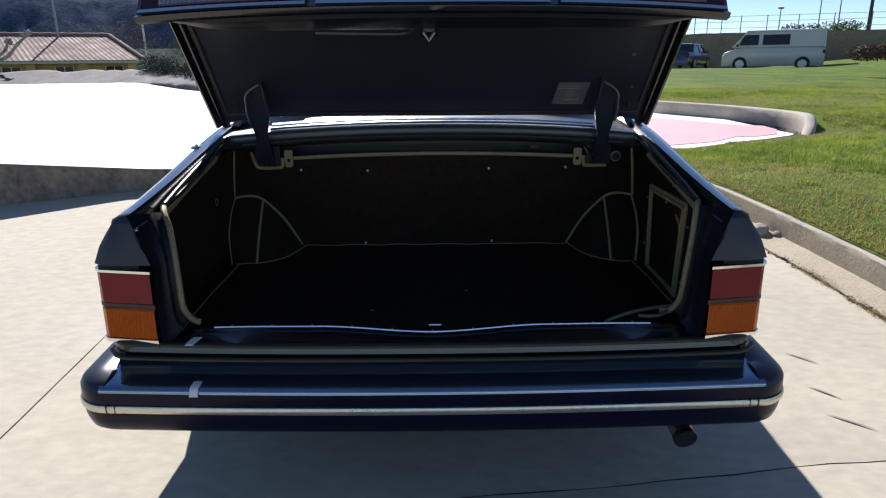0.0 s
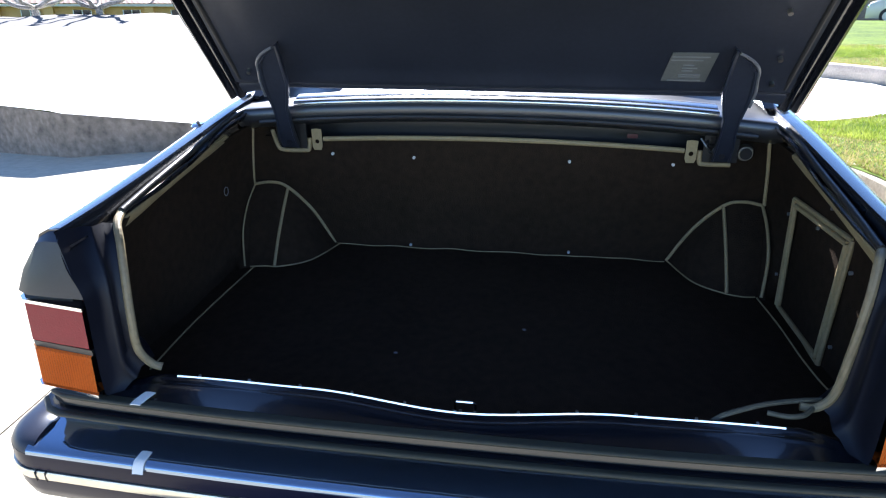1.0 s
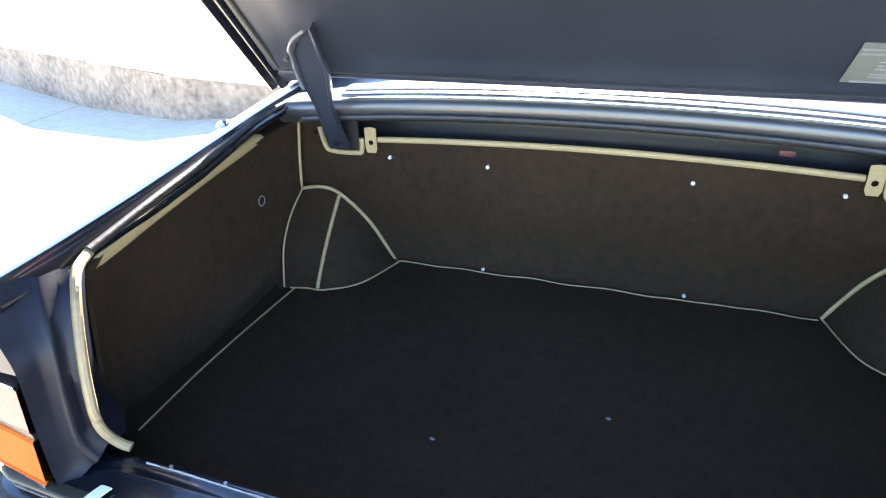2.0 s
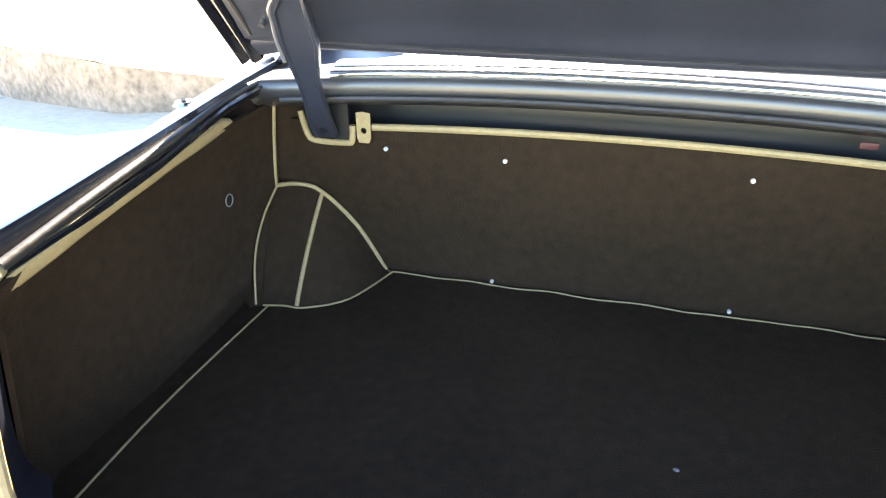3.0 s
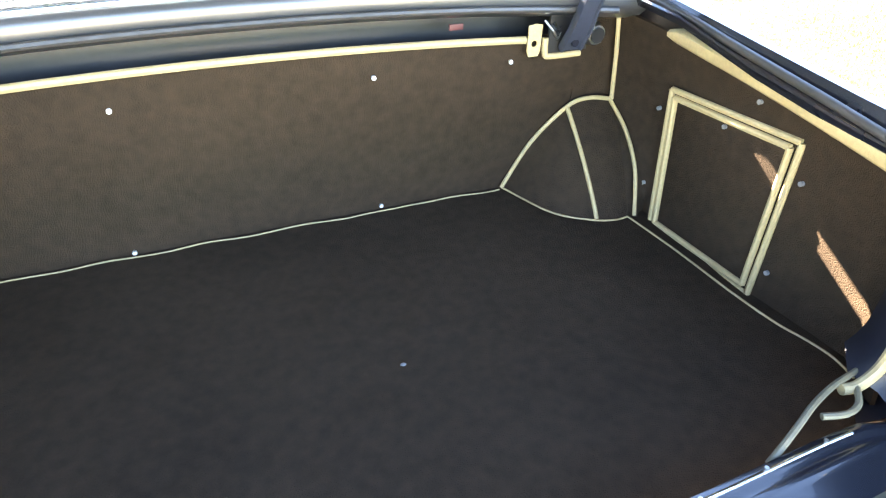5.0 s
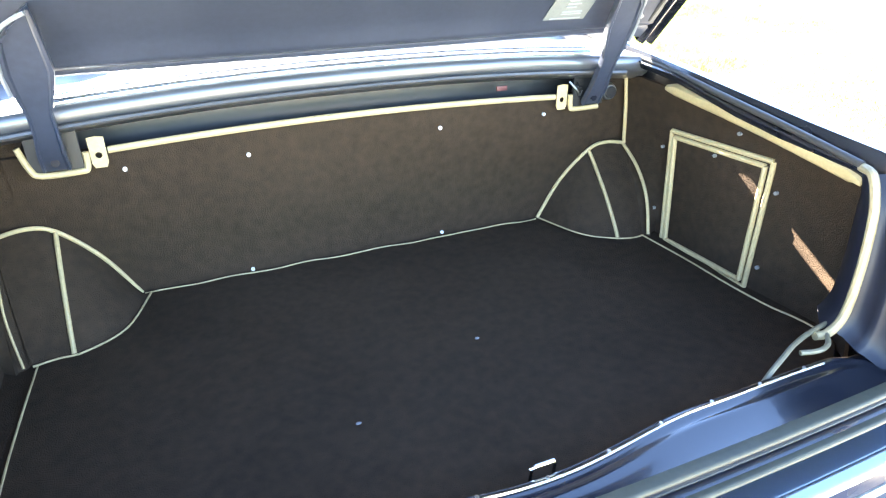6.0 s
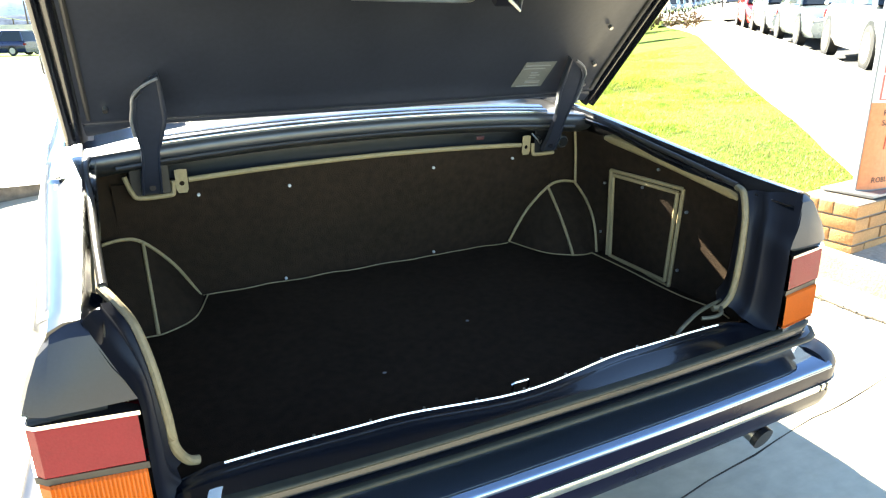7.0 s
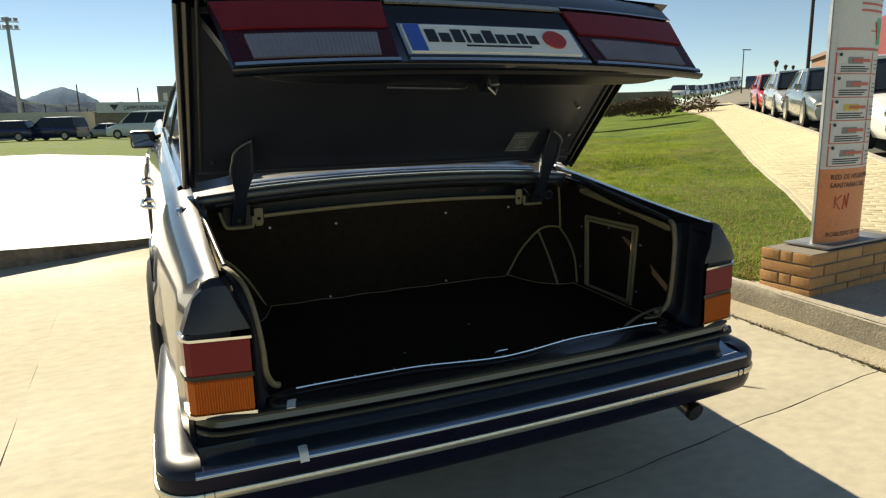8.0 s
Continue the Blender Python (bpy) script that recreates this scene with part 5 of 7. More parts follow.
for k, p in enumerate(cl):
    d = (cl[min(k + 1, len(cl) - 1)] - cl[max(k - 1, 0)]).normalized()
    nrm = Vector((-d.y, d.x, 0))
    h = lerp(0.20, -0.02, smooth(len(cl) - 13, len(cl) - 1, k))
    j = 0.006 * noise.noise(Vector((k * 0.4, 0, 0)))
    rows.append([(p.x + nrm.x * o, p.y + nrm.y * o, PAD_Z + z) for o, z in ((0, -0.3), (0, h * 0.5), (0.002 + j, h - 0.018), (0.016, h), (0.10, h + 0.004), (0.125, h - 0.012), (0.13, -0.2))])
grid(bm, rows)
part("curb", bm, M_KERB, curb, angle=60)

# lawn kerb: one rough casting, with a mortar gutter and a dark crack at its foot
bm = bmesh.new()
rows = []
for i in range(181):
    y = -6 + 9.36 * i / 180
    x0, zs, zt = kerb_x(y), slab_z(kerb_x(y), y), kerb_top(y)
    n1 = 0.004 * noise.noise(Vector((y * 3.1, 0, 0))) + 0.003 * noise.noise(Vector((y * 11, 0, 4)))
    rows.append([(x0 - 0.006, y, zs - 0.05), (x0 - 0.004 + n1, y, lerp(zs, zt, 0.35)), (x0 - n1, y, lerp(zs, zt, 0.75)), (x0 + 0.003 + n1, y, zt - 0.006), (x0 + 0.009, y, zt + n1 * 0.5), (x0 + 0.09, y, zt + 0.002 + n1), (x0 + 0.115, y, zt - 0.01), (x0 + 0.12, y, zs - 0.05)])
grid(bm, rows)
kerb = thing("lawn_kerb", bm, M_KERB, "rough pale concrete kerb along the lawn", "kerb", kind="structure", angle=32)
bm = bmesh.new()
rows = [[(kerb_x(y) - d - (0.03 * noise.noise(Vector((y * 2, 1, 5))) + 0.012 * noise.noise(Vector((y * 9, 1, 5)))) * (d > 0.2), y, slab_z(kerb_x(y) - d, y) + z + 0.003 * noise.noise(Vector((y * 8, d * 20, 2)))) for d, z in ((-0.01, 0.022), (0.04, 0.012), (0.10, 0.009), (0.15, 0.008), (0.205, 0.007), (0.212, -0.02))] for y in [-6 + 9.2 * i / 160 for i in range(161)]]
grid(bm, rows)
thing("kerb_fillet", bm, M_FILLET, "worn sandy mortar strip at the foot of the kerb", "mortar", kind="structure", angle=60)
bm = bmesh.new()
rows = [[(kerb_x(y) - d - 0.03 * noise.noise(Vector((y * 2, 1, 5))) - 0.012 * noise.noise(Vector((y * 9, 1, 5))), y, slab_z(kerb_x(y) - d, y) + 0.0045) for d in (0.205, 0.216 + 0.007 * noise.noise(Vector((y * 13, 0, 1))))] for y in [-6 + 9.2 * i / 160 for i in range(161)]]
grid(bm, rows)
part("crack", bm, M_CRACK, slab, "dark crack along the kerb strip")

# lawn: one sheet, with blades near the car
def lawn_edge(y):
    """x where the lawn starts."""
    if y < 3.2:
        return kerb_x(y) + 0.045
    pts = [(3.2, 1.95), (5.0, 2.02), (5.14, 2.55), (5.6, 3.25), (5.93, 3.76), (6.27, 4.23), (6.66, 4.62), (7.11, 4.71), (7.68, 4.62), (8.41, 4.40), (9.12, 4.04), (9.93, 3.66), (11.94, 3.32), (17.4, 2.1), (60, 2.0)]
    for (ya, xa), (yb, xb) in zip(pts, pts[1:]):
        if ya <= y <= yb:
            return lerp(xa, xb, (y - ya) / (yb - ya))
    return 2.0


PDIR = Vector((0.684, 0.73)).normalized()
PNRM = Vector((PDIR.y, -PDIR.x))
P0 = Vector((4.7, 2.8))


def lawn_h(x, y):
    z = lawn_z(x, y)
    d = x - lawn_edge(y)
    if y > 3.4:
        rim = PAD_Z + lerp(0.0, 0.18, smooth(6.3, 7.2, y)) - 0.5 * smooth(25, 50, y)
        z = lerp(rim, max(z, rim), smooth(0, 2.0, d))
    z += 0.0115 * max(0.0, y - 8.0) * smooth(0.95, 0.6, x / max(y, 1.0))
    # bedded below the apron, the street and its footpath
    z -= 0.16 * smooth(1.10, 0.92, y)
    q = Vector((x, y)) - P0
    u, w = q.dot(PDIR), q.dot(PNRM)
    z -= 0.22 * smooth(0.2, 1.2, w) * smooth(-3.0, -1.5, u) + 0.9 * smooth(33, 40, u) * smooth(-3.5, -1.5, w)
    return z + 0.015 * noise.noise(Vector((x * 1.3, y * 1.3, 0)))


bm = bmesh.new()
rows = []
for y in [-6 + 0.25 * i for i in range(64)] + steps(10.25, 60, 40, 1.5):
    e = lawn_edge(y)
    rows.append([(e + 60 * (k / 48) ** 2.2, y, lawn_h(e + 60 * (k / 48) ** 2.2, y)) for k in range(49)])
grid(bm, rows)
lawn = thing("lawn", bm, M_SOIL, "sloping green lawn with dry patches", "lawn", kind="structure", angle=80)


PW = 1.36


def path_left(u):
    """Left edge of the footpath, which flares towards the junction up the street."""
    return -1.25 * smooth(17, 36, u)


def along(u, w, dz=0.0):
    """A point u metres along the path and w to its right, on the lawn's height."""
    p = P0 + PDIR * u + PNRM * w
    return (p.x, p.y, lawn_z(p.x, p.y) + dz)


bm = bmesh.new()
grid(bm, [[along(u, w, 0.030) for w in steps(path_left(u), PW, 6)] for u in steps(-1.6, 34, 50)])
path = thing("paved_path", bm, M_JOINT, "sand-coloured block-paved footpath", "path", kind="structure", angle=80)
bm = bmesh.new()
grid(bm, [[along(u, w, -0.09) for w in steps(PW + 0.05, 9, 6)] for u in steps(-1.6, 36, 40)])
road = thing("road", bm, M_ROAD, "grey asphalt street climbing past the lawn", "road", kind="structure", angle=80)
for side_ in (-1, 1):
    bm = bmesh.new()
    rows = []
    for u in steps(-1.6, 34, 60):
        w, wide, top_ = (path_left(u) - 0.03, 0.03, 0.030) if side_ < 0 else (PW, 0.10, 0.058)
        rows.append([along(u, w, -0.12), along(u, w, top_), along(u, w + wide, top_), along(u, w + wide, -0.12)])
    grid(bm, rows)
    part("edging", bm, M_KERB, path, angle=40)

# concrete apron under the plinth
bm = bmesh.new()
def apron_z(x, y):
    return max(kerb_top(y) + 0.008, lawn_z(x, y) - 0.050)


rows = []
for y in steps(-6, 0.98, 30):
    x0 = kerb_x(y)
    xs_ = [x0 + 0.05] + [lerp(x0 + 0.2, 9.0, k / 12) for k in range(13)]
    rows.append([(x0 + 0.012, y, kerb_top(y) + 0.003)] + [(x, y, apron_z(x, y) + 0.004 * noise.noise(Vector((x * 3, y * 3, 0)))) for x in xs_])
grid(bm, rows)
thing("plinth_apron", bm, M_KERB, "rough concrete apron round the brick plinth", "pavement", kind="structure", angle=80)

# brick plinth with the totem sign
PL = Matrix.Translation((2.37, 0.84, 0.0)) @ Matrix.Rotation(radians(5), 4, "Z")
plinth = thing("brick_plinth", None, None, "low brick plinth carrying the information totem", "plinth", at=PL)
PX, PY, PZ0, PZ1 = 1.05, 0.31, 0.187, 0.452
bm = bmesh.new()
box(bm, 0.008, PX - 0.008, 0.008, PY - 0.008, PZ0 - 0.08, PZ1 - 0.006)
part("mortar_core", bm, M_MORTAR, plinth)
bh, bl, bw, jt = 0.0565, 0.235, 0.112, 0.010
brick_a, brick_b = None, None


def brick_mesh(lx, ly, lz):
    bm = bmesh.new()
    box(bm, 0, lx, 0, ly, 0, lz, 0.004)
    return finish("brick", bm, M_BRICK, 40)


meshes = {}


def lay(name, lx, ly, lz, loc, parent):
    key = (round(lx, 3), round(ly, 3), round(lz, 3))
    if key not in meshes:
        meshes[key] = brick_mesh(lx, ly, lz)
    ob = new(name, meshes[key])
    ob.parent = parent
    ob.location = loc
    ob.rotation_euler = (0, 0, random.uniform(-0.006, 0.006))
    return ob


course = 0
z = PZ0
while z < PZ1 - 0.03:
    hh = bh if z + bh < PZ1 else PZ1 - z
    off = 0 if course % 2 else -bl / 2
    full_ends = course % 2 == 0
    lo, hi = (bw + jt, PX - bw - jt) if full_ends else (0.0, PX)
    for face_y in (0.0, PY - bw):
        x = lo + (off if not full_ends else 0)
        while x < hi:
            a, b = max(lo, x), min(hi, x + bl)
            if b - a > 0.03:
                lay("brick", b - a, bw, hh, (a, face_y + random.uniform(-0.003, 0.003), z), plinth)
            x += bl + jt
    for face_x in (0.0, PX - bw):
        if full_ends:
            lay("brick", bw, PY, hh, (face_x, 0.0, z), plinth)
        else:
            lay("brick", bw, PY - 2 * bw - 2 * jt, hh, (face_x, bw + jt, z), plinth)
    z += bh + jt
    course += 1

totem = thing("information_totem", None, None, "curved orange and white information totem on a brick plinth", "sign", at=PL @ Matrix.Translation((0.435, 0.155, PZ1)))
bm = bmesh.new()
box(bm, -0.27, 0.40, -0.13, 0.13, 0.0, 0.014, 0.004)
part("base_plate", bm, M_STEEL, totem, "dark steel base plate")
TW, TD, TH = 0.215, 0.075, 1.95


def tot(u, off=0.0):
    """Plan outline of the totem's bowed front: u from -1 to 1."""
    return (TW * u, -TD * (1 - u * u) ** 0.5 * 0.9 - off - 0.01)


def totem_band(z0, z1, u0, u1, name, material, off, parent=None, label=""):
    bm = bmesh.new()
    n = max(2, int((u1 - u0) * 14))
    us = [lerp(u0, u1, k / n) for k in range(n + 1)]
    grid(bm, [[(*tot(u, off), z) for u in us] for z in (z0, z1)])
    grid(bm, [[(*tot(u, off - 0.004), z) for u in us] for z in (z0, z1)])
    return part(name, bm, material, parent or totem, label)


bm = bmesh.new()
pl = [tot(-1 + 2 * k / 20) for k in range(21)] + [(0.92 * TW, 0.016), (-0.92 * TW, 0.016)]
prism(bm, pl, 0.012, TH)
body = part("column", bm, M_STEEL, totem, "grey metal totem column")
totem_band(0.02, 0.445, -0.996, 0.996, "orange_panel", M_SIGNO, 0.004, label="orange printed panel")
totem_band(0.445, TH - 0.02, -0.996, 0.996, "white_panel", M_SIGNW, 0.004, label="white instruction panel")


def totem_text(text, size, u, z, material=M_INK):
    bm = text_mesh(text, size, 0.0008, 1.05)
    for v in bm.verts:
        uu = max(-0.99, min(0.99, u + v.co.x / TW))
        x, y = tot(uu, 0.0065)
        v.co = (x, y + v.co.y * 0.4, z + v.co.z)
    part("lettering", bm, material, totem, smooth=False)


totem_text("RED DE HELISUPERFICIES", 0.040, -0.80, 0.385)
totem_text("SANITARIAS DEL", 0.040, -0.80, 0.337)
totem_text("ROBLEDO DE CH", 0.038, -0.80, 0.055)


def stroke(pts, name="graffiti", material=M_SIGNRED):
    bm = bmesh.new()
    tube(bm, [(*tot(u, 0.0065), z) for u, z in pts], 0.003, 5)
    part(name, bm, material, totem, "red scrawled marks")


stroke([(-0.62, 0.22), (-0.60, 0.29)])
stroke([(-0.40, 0.29), (-0.60, 0.26), (-0.42, 0.21)])
stroke([(-0.32, 0.21), (-0.28, 0.29), (-0.18, 0.22), (-0.12, 0.30)])
# instruction boxes
zz = 0.458
for k in range(5):
    h = 0.117
    totem_band(zz, zz + 0.005, -0.92, 0.92, "frame_line", M_SIGNRED, 0.0065)
    totem_band(zz, zz + h, -0.93, -0.90, "frame_line", M_SIGNRED, 0.0065)
    totem_band(zz, zz + h, 0.36, 0.40, "frame_line", M_SIGNRED, 0.0065)
    for j in range(3):
        totem_band(zz + 0.014 + 0.012 * j, zz + 0.020 + 0.012 * j, -0.80, 0.05 + 0.1 * ((j + k) % 3), "print_bar", M_INK, 0.0065)
        totem_band(zz + 0.03 + 0.022 * j, zz + 0.037 + 0.022 * j, 0.50, 0.85, "print_bar", M_SIGNGREY, 0.0065)
    totem_band(zz + 0.056, zz + 0.092, -0.60, -0.05, "picture_bar", M_SIGNGREY if k != 2 else M_SIGNYEL, 0.0065)
    totem_band(zz + 0.066, zz + 0.083, -0.45, 0.25, "picture_bar", M_SIGNRED, 0.009)
    bm = bmesh.new()
    x, y = tot(-0.82, 0.009)
    cyl(bm, (x, y, zz + 0.105), 0.009, 0.006, "y", 12)
    part("number_disc", bm, M_INK, totem)
    zz += h + 0.010
totem_band(1.094, 1.108, -0.92, 0.92, "red_line", M_SIGNRED, 0.0065)
totem_band(1.13, 1.27, 0.50, 0.84, "green_shape", M_SIGNGREEN, 0.0065)
stroke([(0.2, 1.20), (0.7, 1.20)])
stroke([(0.38, 1.25), (0.55, 1.15)])
for j in range(3):
    totem_band(1.30 + 0.035 * j, 1.312 + 0.035 * j, -0.3, 0.9, "print_bar", M_SIGNRED, 0.0065)

# the land beyond the pad turns and rises a little against the car
FAR = pose(-0.022, 0.0225, -0.016, 0.69, -0.23, -1.424)


# hills closing the view
def ridge(name, pts, depth, material, label):
    bm = bmesh.new()
    rows = []
    for x, y, z in pts:
        d = Vector((x, y, 0)).normalized()
        row = []
        for k in range(25):
            v = k / 24
            q = Vector((x, y, 0)) + d * depth * v
            row.append((q.x, q.y, lerp(-25, z, smooth(0, 1, v)) + z * 0.10 * noise.noise(Vector((q.x * 0.02, q.y * 0.02, 3))) + 1.6 * noise.noise(Vector((q.x * 0.12, q.y * 0.12, 1)))))
        rows.append(row)
    grid(bm, rows)
    return thing(name, bm, material, label, "hill", kind="structure", at=FAR, angle=80)


def bearing(deg, dist):
    return (dist * math.sin(radians(deg)), dist * math.cos(radians(deg)))


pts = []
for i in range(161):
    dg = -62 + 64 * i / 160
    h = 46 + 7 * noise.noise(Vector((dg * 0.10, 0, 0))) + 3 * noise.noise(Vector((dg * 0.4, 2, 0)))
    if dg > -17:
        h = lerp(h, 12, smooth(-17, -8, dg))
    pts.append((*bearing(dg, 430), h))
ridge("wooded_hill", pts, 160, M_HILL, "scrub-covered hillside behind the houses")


# ---- parked vehicles ----
def vehicle(name, label, color, L=4.3, W=1.72, H=1.45, shape="hatch", at=None, group=""):
    """A parked vehicle facing +y: lofted body, cabin glass, roof, lamps and wheels."""
    v = thing(name, None, None, label, "van" if shape == "van" else "car", group, at=at)
    paint = CARCOL[color]
    hw = W / 2
    belt = {"hatch": 0.90, "sedan": 0.88, "van": 1.15, "mpv": 0.98}[shape] * H / {"hatch": 1.45, "sedan": 1.42, "van": 2.0, "mpv": 1.75}[shape]
    nose, tail = L / 2, -L / 2
    # lower body sections: y, top height, half width
    secs = {
        "hatch": [(tail, 0.80), (tail + 0.06, 0.92), (tail + 0.5, 1.0), (-0.3, 1.0), (0.75, 0.98), (nose - 0.55, 0.88), (nose - 0.12, 0.74), (nose, 0.58)],
        "sedan": [(tail, 0.86), (tail + 0.08, 1.04), (tail + 0.7, 1.06), (-0.2, 1.0), (0.9, 0.98), (nose - 0.6, 0.90), (nose - 0.12, 0.76), (nose, 0.60)],
        "van": [(tail, 1.0), (tail + 0.05, 1.0), (tail + 0.5, 1.0), (0, 1.0), (1.2, 1.0), (nose - 0.6, 0.92), (nose - 0.12, 0.78), (nose, 0.60)],
        "mpv": [(tail, 0.95), (tail + 0.05, 1.0), (tail + 0.5, 1.0), (0, 1.0), (0.9, 1.0), (nose - 0.7, 0.90), (nose - 0.12, 0.74), (nose, 0.58)],
    }[shape]
    bm = bmesh.new()
    rows = []
    for y, k in secs:
        z1 = belt * k
        t = 1 - 0.13 * smooth(L / 2 - 0.55, L / 2, abs(y)) ** 2
        w = hw * t
        rows.append([(-w * 0.9, y, 0.20), (-w, y, 0.34), (-w * 1.0, y, 0.6 * z1 + 0.1), (-w * 0.97, y, z1 * 0.93), (-w * 0.90, y, z1), (0, y, z1 + 0.02), (w * 0.90, y, z1), (w * 0.97, y, z1 * 0.93), (w, y, 0.6 * z1 + 0.1), (w, y, 0.34), (w * 0.9, y, 0.20)])
    vr = grid(bm, rows, close=True)
    bm.faces.new(vr[0][::-1])
    bm.faces.new(vr[-1])
    body = part("body", bm, paint, v, angle=40)
    # cabin: y at the belt and at the roof
    cy = {"hatch": (tail + 0.10, tail + 0.50, 0.35, 1.12), "sedan": (tail + 0.62, tail + 1.15, 0.30, 1.05), "van": (tail + 0.03, tail + 0.08, 1.25, 1.95), "mpv": (tail + 0.06, tail + 0.25, 0.45, 1.35)}[shape]
    rb, rt, ft, fb = cy
    wb, wt = (hw * 0.92, hw * 0.74) if shape != "van" else (hw * 0.985, hw * 0.86)

    def ring(v_):
        z = lerp(belt, H - 0.03, v_)
        w = lerp(wb, wt, v_)
        y0, y1 = lerp(rb, rt, v_), lerp(fb, ft, v_)
        return [(-w, y0, z), (-w, lerp(y0, y1, 0.33), z), (-w, lerp(y0, y1, 0.66), z), (-w * 0.96, y1 - 0.03, z), (0, y1 + 0.05, z), (w * 0.96, y1 - 0.03, z), (w, lerp(y0, y1, 0.66), z), (w, lerp(y0, y1, 0.33), z), (w, y0, z), (0, y0 - 0.03, z)]

    bm = bmesh.new()
    grid(bm, [ring(k / 4) for k in range(5)], close=True)
    part("cabin_glass", bm, M_DARKGLASS if shape != "van" else paint, v, angle=40)
    bm = bmesh.new()
    ks = (0.0, 0.0, 0.07, 0.2, 0.35, 0.5, 0.65, 0.8, 0.93, 1.0, 1.0)
    rows = []
    for j, v_ in enumerate(ks):
        rows.append([])
        for i, u_ in enumerate(ks):
            rim_ = i in (0, 10) or j in (0, 10)
            rows[-1].append((lerp(-wt, wt, u_) * (1.06 if rim_ else 1.03), lerp(rt - 0.05, ft + 0.06, v_), H - 0.03 + 0.035 * (1 - (2 * u_ - 1) ** 4) * (1 - (2 * v_ - 1) ** 4) - 0.075 * rim_))
    grid(bm, rows)
    part("roof", bm, paint, v, angle=60)
    for s in (-1, 1):
        for t0, t1 in ((0.0, 0.0), (0.50, 0.50), (1.0, 1.0)) if shape != "van" else ((0.0, 0.0), (1.0, 1.0)):
            bm = bmesh.new()
            a = Vector((wb * 1.005 * s, lerp(rb, fb, t0), belt - 0.02))
            b = Vector((wt * 1.01 * s, lerp(rt, ft, t1), H - 0.06))
            tube(bm, [a, b], 0.034, 6)
            part("pillar", bm, paint, v)
        if shape == "van":
            for (ya, yb) in ((-0.78, 0.50), (0.70, 1.62)):
                bm = bmesh.new()
                q = [(wb * 0.99, ya, belt + 0.10), (wb * 0.99, yb, belt + 0.10), (wt * 1.02, min(yb, 1.45), H - 0.25), (wt * 1.02, ya, H - 0.25)]
                f = bm.faces.new([bm.verts.new((p[0] * s, p[1], p[2])) for p in q])
                r = bmesh.ops.extrude_face_region(bm, geom=[f])
                bmesh.ops.translate(bm, vec=(0.02 * s, 0, 0), verts=[e for e in r["geom"] if isinstance(e, bmesh.types.BMVert)])
                part("side_window", bm, M_DARKGLASS, v)
        bm = bmesh.new()
        box(bm, *sorted(((hw * 0.98) * s, (hw + 0.14) * s)), fb - 0.30, fb - 0.20, belt + 0.02, belt + 0.14, 0.02)
        part("door_mirror", bm, paint if shape != "van" else M_BLACK, v)
        bm = bmesh.new()
        box(bm, *sorted((hw * 0.52 * s, hw * 0.88 * s)), nose - 0.14, nose - 0.02, belt * 0.58, belt * 0.72, 0.03)
        part("headlamp", bm, M_CHROME, v)
        bm = bmesh.new()
        box(bm, *sorted((hw * 0.66 * s, hw * 0.92 * s)), tail - 0.01, tail + 0.10, belt * 0.70, belt * 0.86, 0.02)
        part("rear_lamp", bm, M_RED, v)
        for yy in (-L * 0.30, L * 0.31):
            wh = new("wheel")
            wh.parent = v
            wh.location = ((hw - 0.078) * s, yy, 0.31)
            bm = bmesh.new()
            tp = [(-0.09, 0.20), (-0.095, 0.27), (-0.08, 0.31), (0.08, 0.31), (0.095, 0.27), (0.09, 0.20), (-0.09, 0.20)]
            grid(bm, [[(px, pr * math.cos(a), pr * math.sin(a)) for px, pr in tp] for a in [math.tau * k / 20 for k in range(21)]])
            part("tyre", bm, M_TYRE, wh, angle=50)
            bm = bmesh.new()
            cyl(bm, (0.078 * s, 0, 0), 0.215, 0.03, "x", 18)
            part("rim", bm, CARCOL["silver"], wh)
            bm = bmesh.new()
            cyl(bm, ((hw - 0.012) * s, yy, 0.33), 0.355, 0.03, "x", 22)
            part("wheel_opening", bm, M_BLACK, v)
    bm = bmesh.new()
    box(bm, -hw * 0.45, hw * 0.45, nose - 0.05, nose + 0.015, belt * 0.42, belt * 0.58, 0.01)
    part("grille", bm, M_BLACK, v)
    bm = bmesh.new()
    box(bm, -0.26, 0.26, nose + 0.012, nose + 0.025, 0.36, 0.47, 0.004)
    part("plate", bm, M_WHITE, v)
    return v


def street(u, w, turn=0.0, dz=0.0):
    """A pose on the street, u metres along it, w to the right, facing down it when turn is 180."""
    p = P0 + PDIR * u + PNRM * w
    ang = math.degrees(math.atan2(-PDIR.x, PDIR.y))
    up = math.degrees(math.atan((lawn_z(*(p + PDIR)) - lawn_z(*(p - PDIR))) / 2))
    return Matrix.Translation((p.x, p.y, lawn_z(p.x, p.y) - 0.09 + dz)) @ Matrix.Rotation(radians(ang), 4, "Z") @ Matrix.Rotation(radians(up), 4, "X") @ Matrix.Rotation(radians(turn), 4, "Z")


row = "cars parked along the footpath"
vehicle("parked_car", "white hatchback parked by the footpath", "white", 4.2, 1.72, 1.42, "hatch", street(6.0, PW + 1.02, 180), row)
vehicle("parked_car", "dark grey-green saloon parked by the footpath", "grey", 4.4, 1.74, 1.36, "sedan", street(11.4, PW + 1.02, 180), row)
vehicle("parked_car", "pale silver hatchback parked by the footpath", "silver", 4.2, 1.74, 1.40, "hatch", street(16.4, PW + 1.00, 180), row)
vehicle("parked_car", "small red hatchback parked by the footpath", "red", 3.8, 1.66, 1.38, "hatch", street(21.2, PW + 0.96, 180), row)


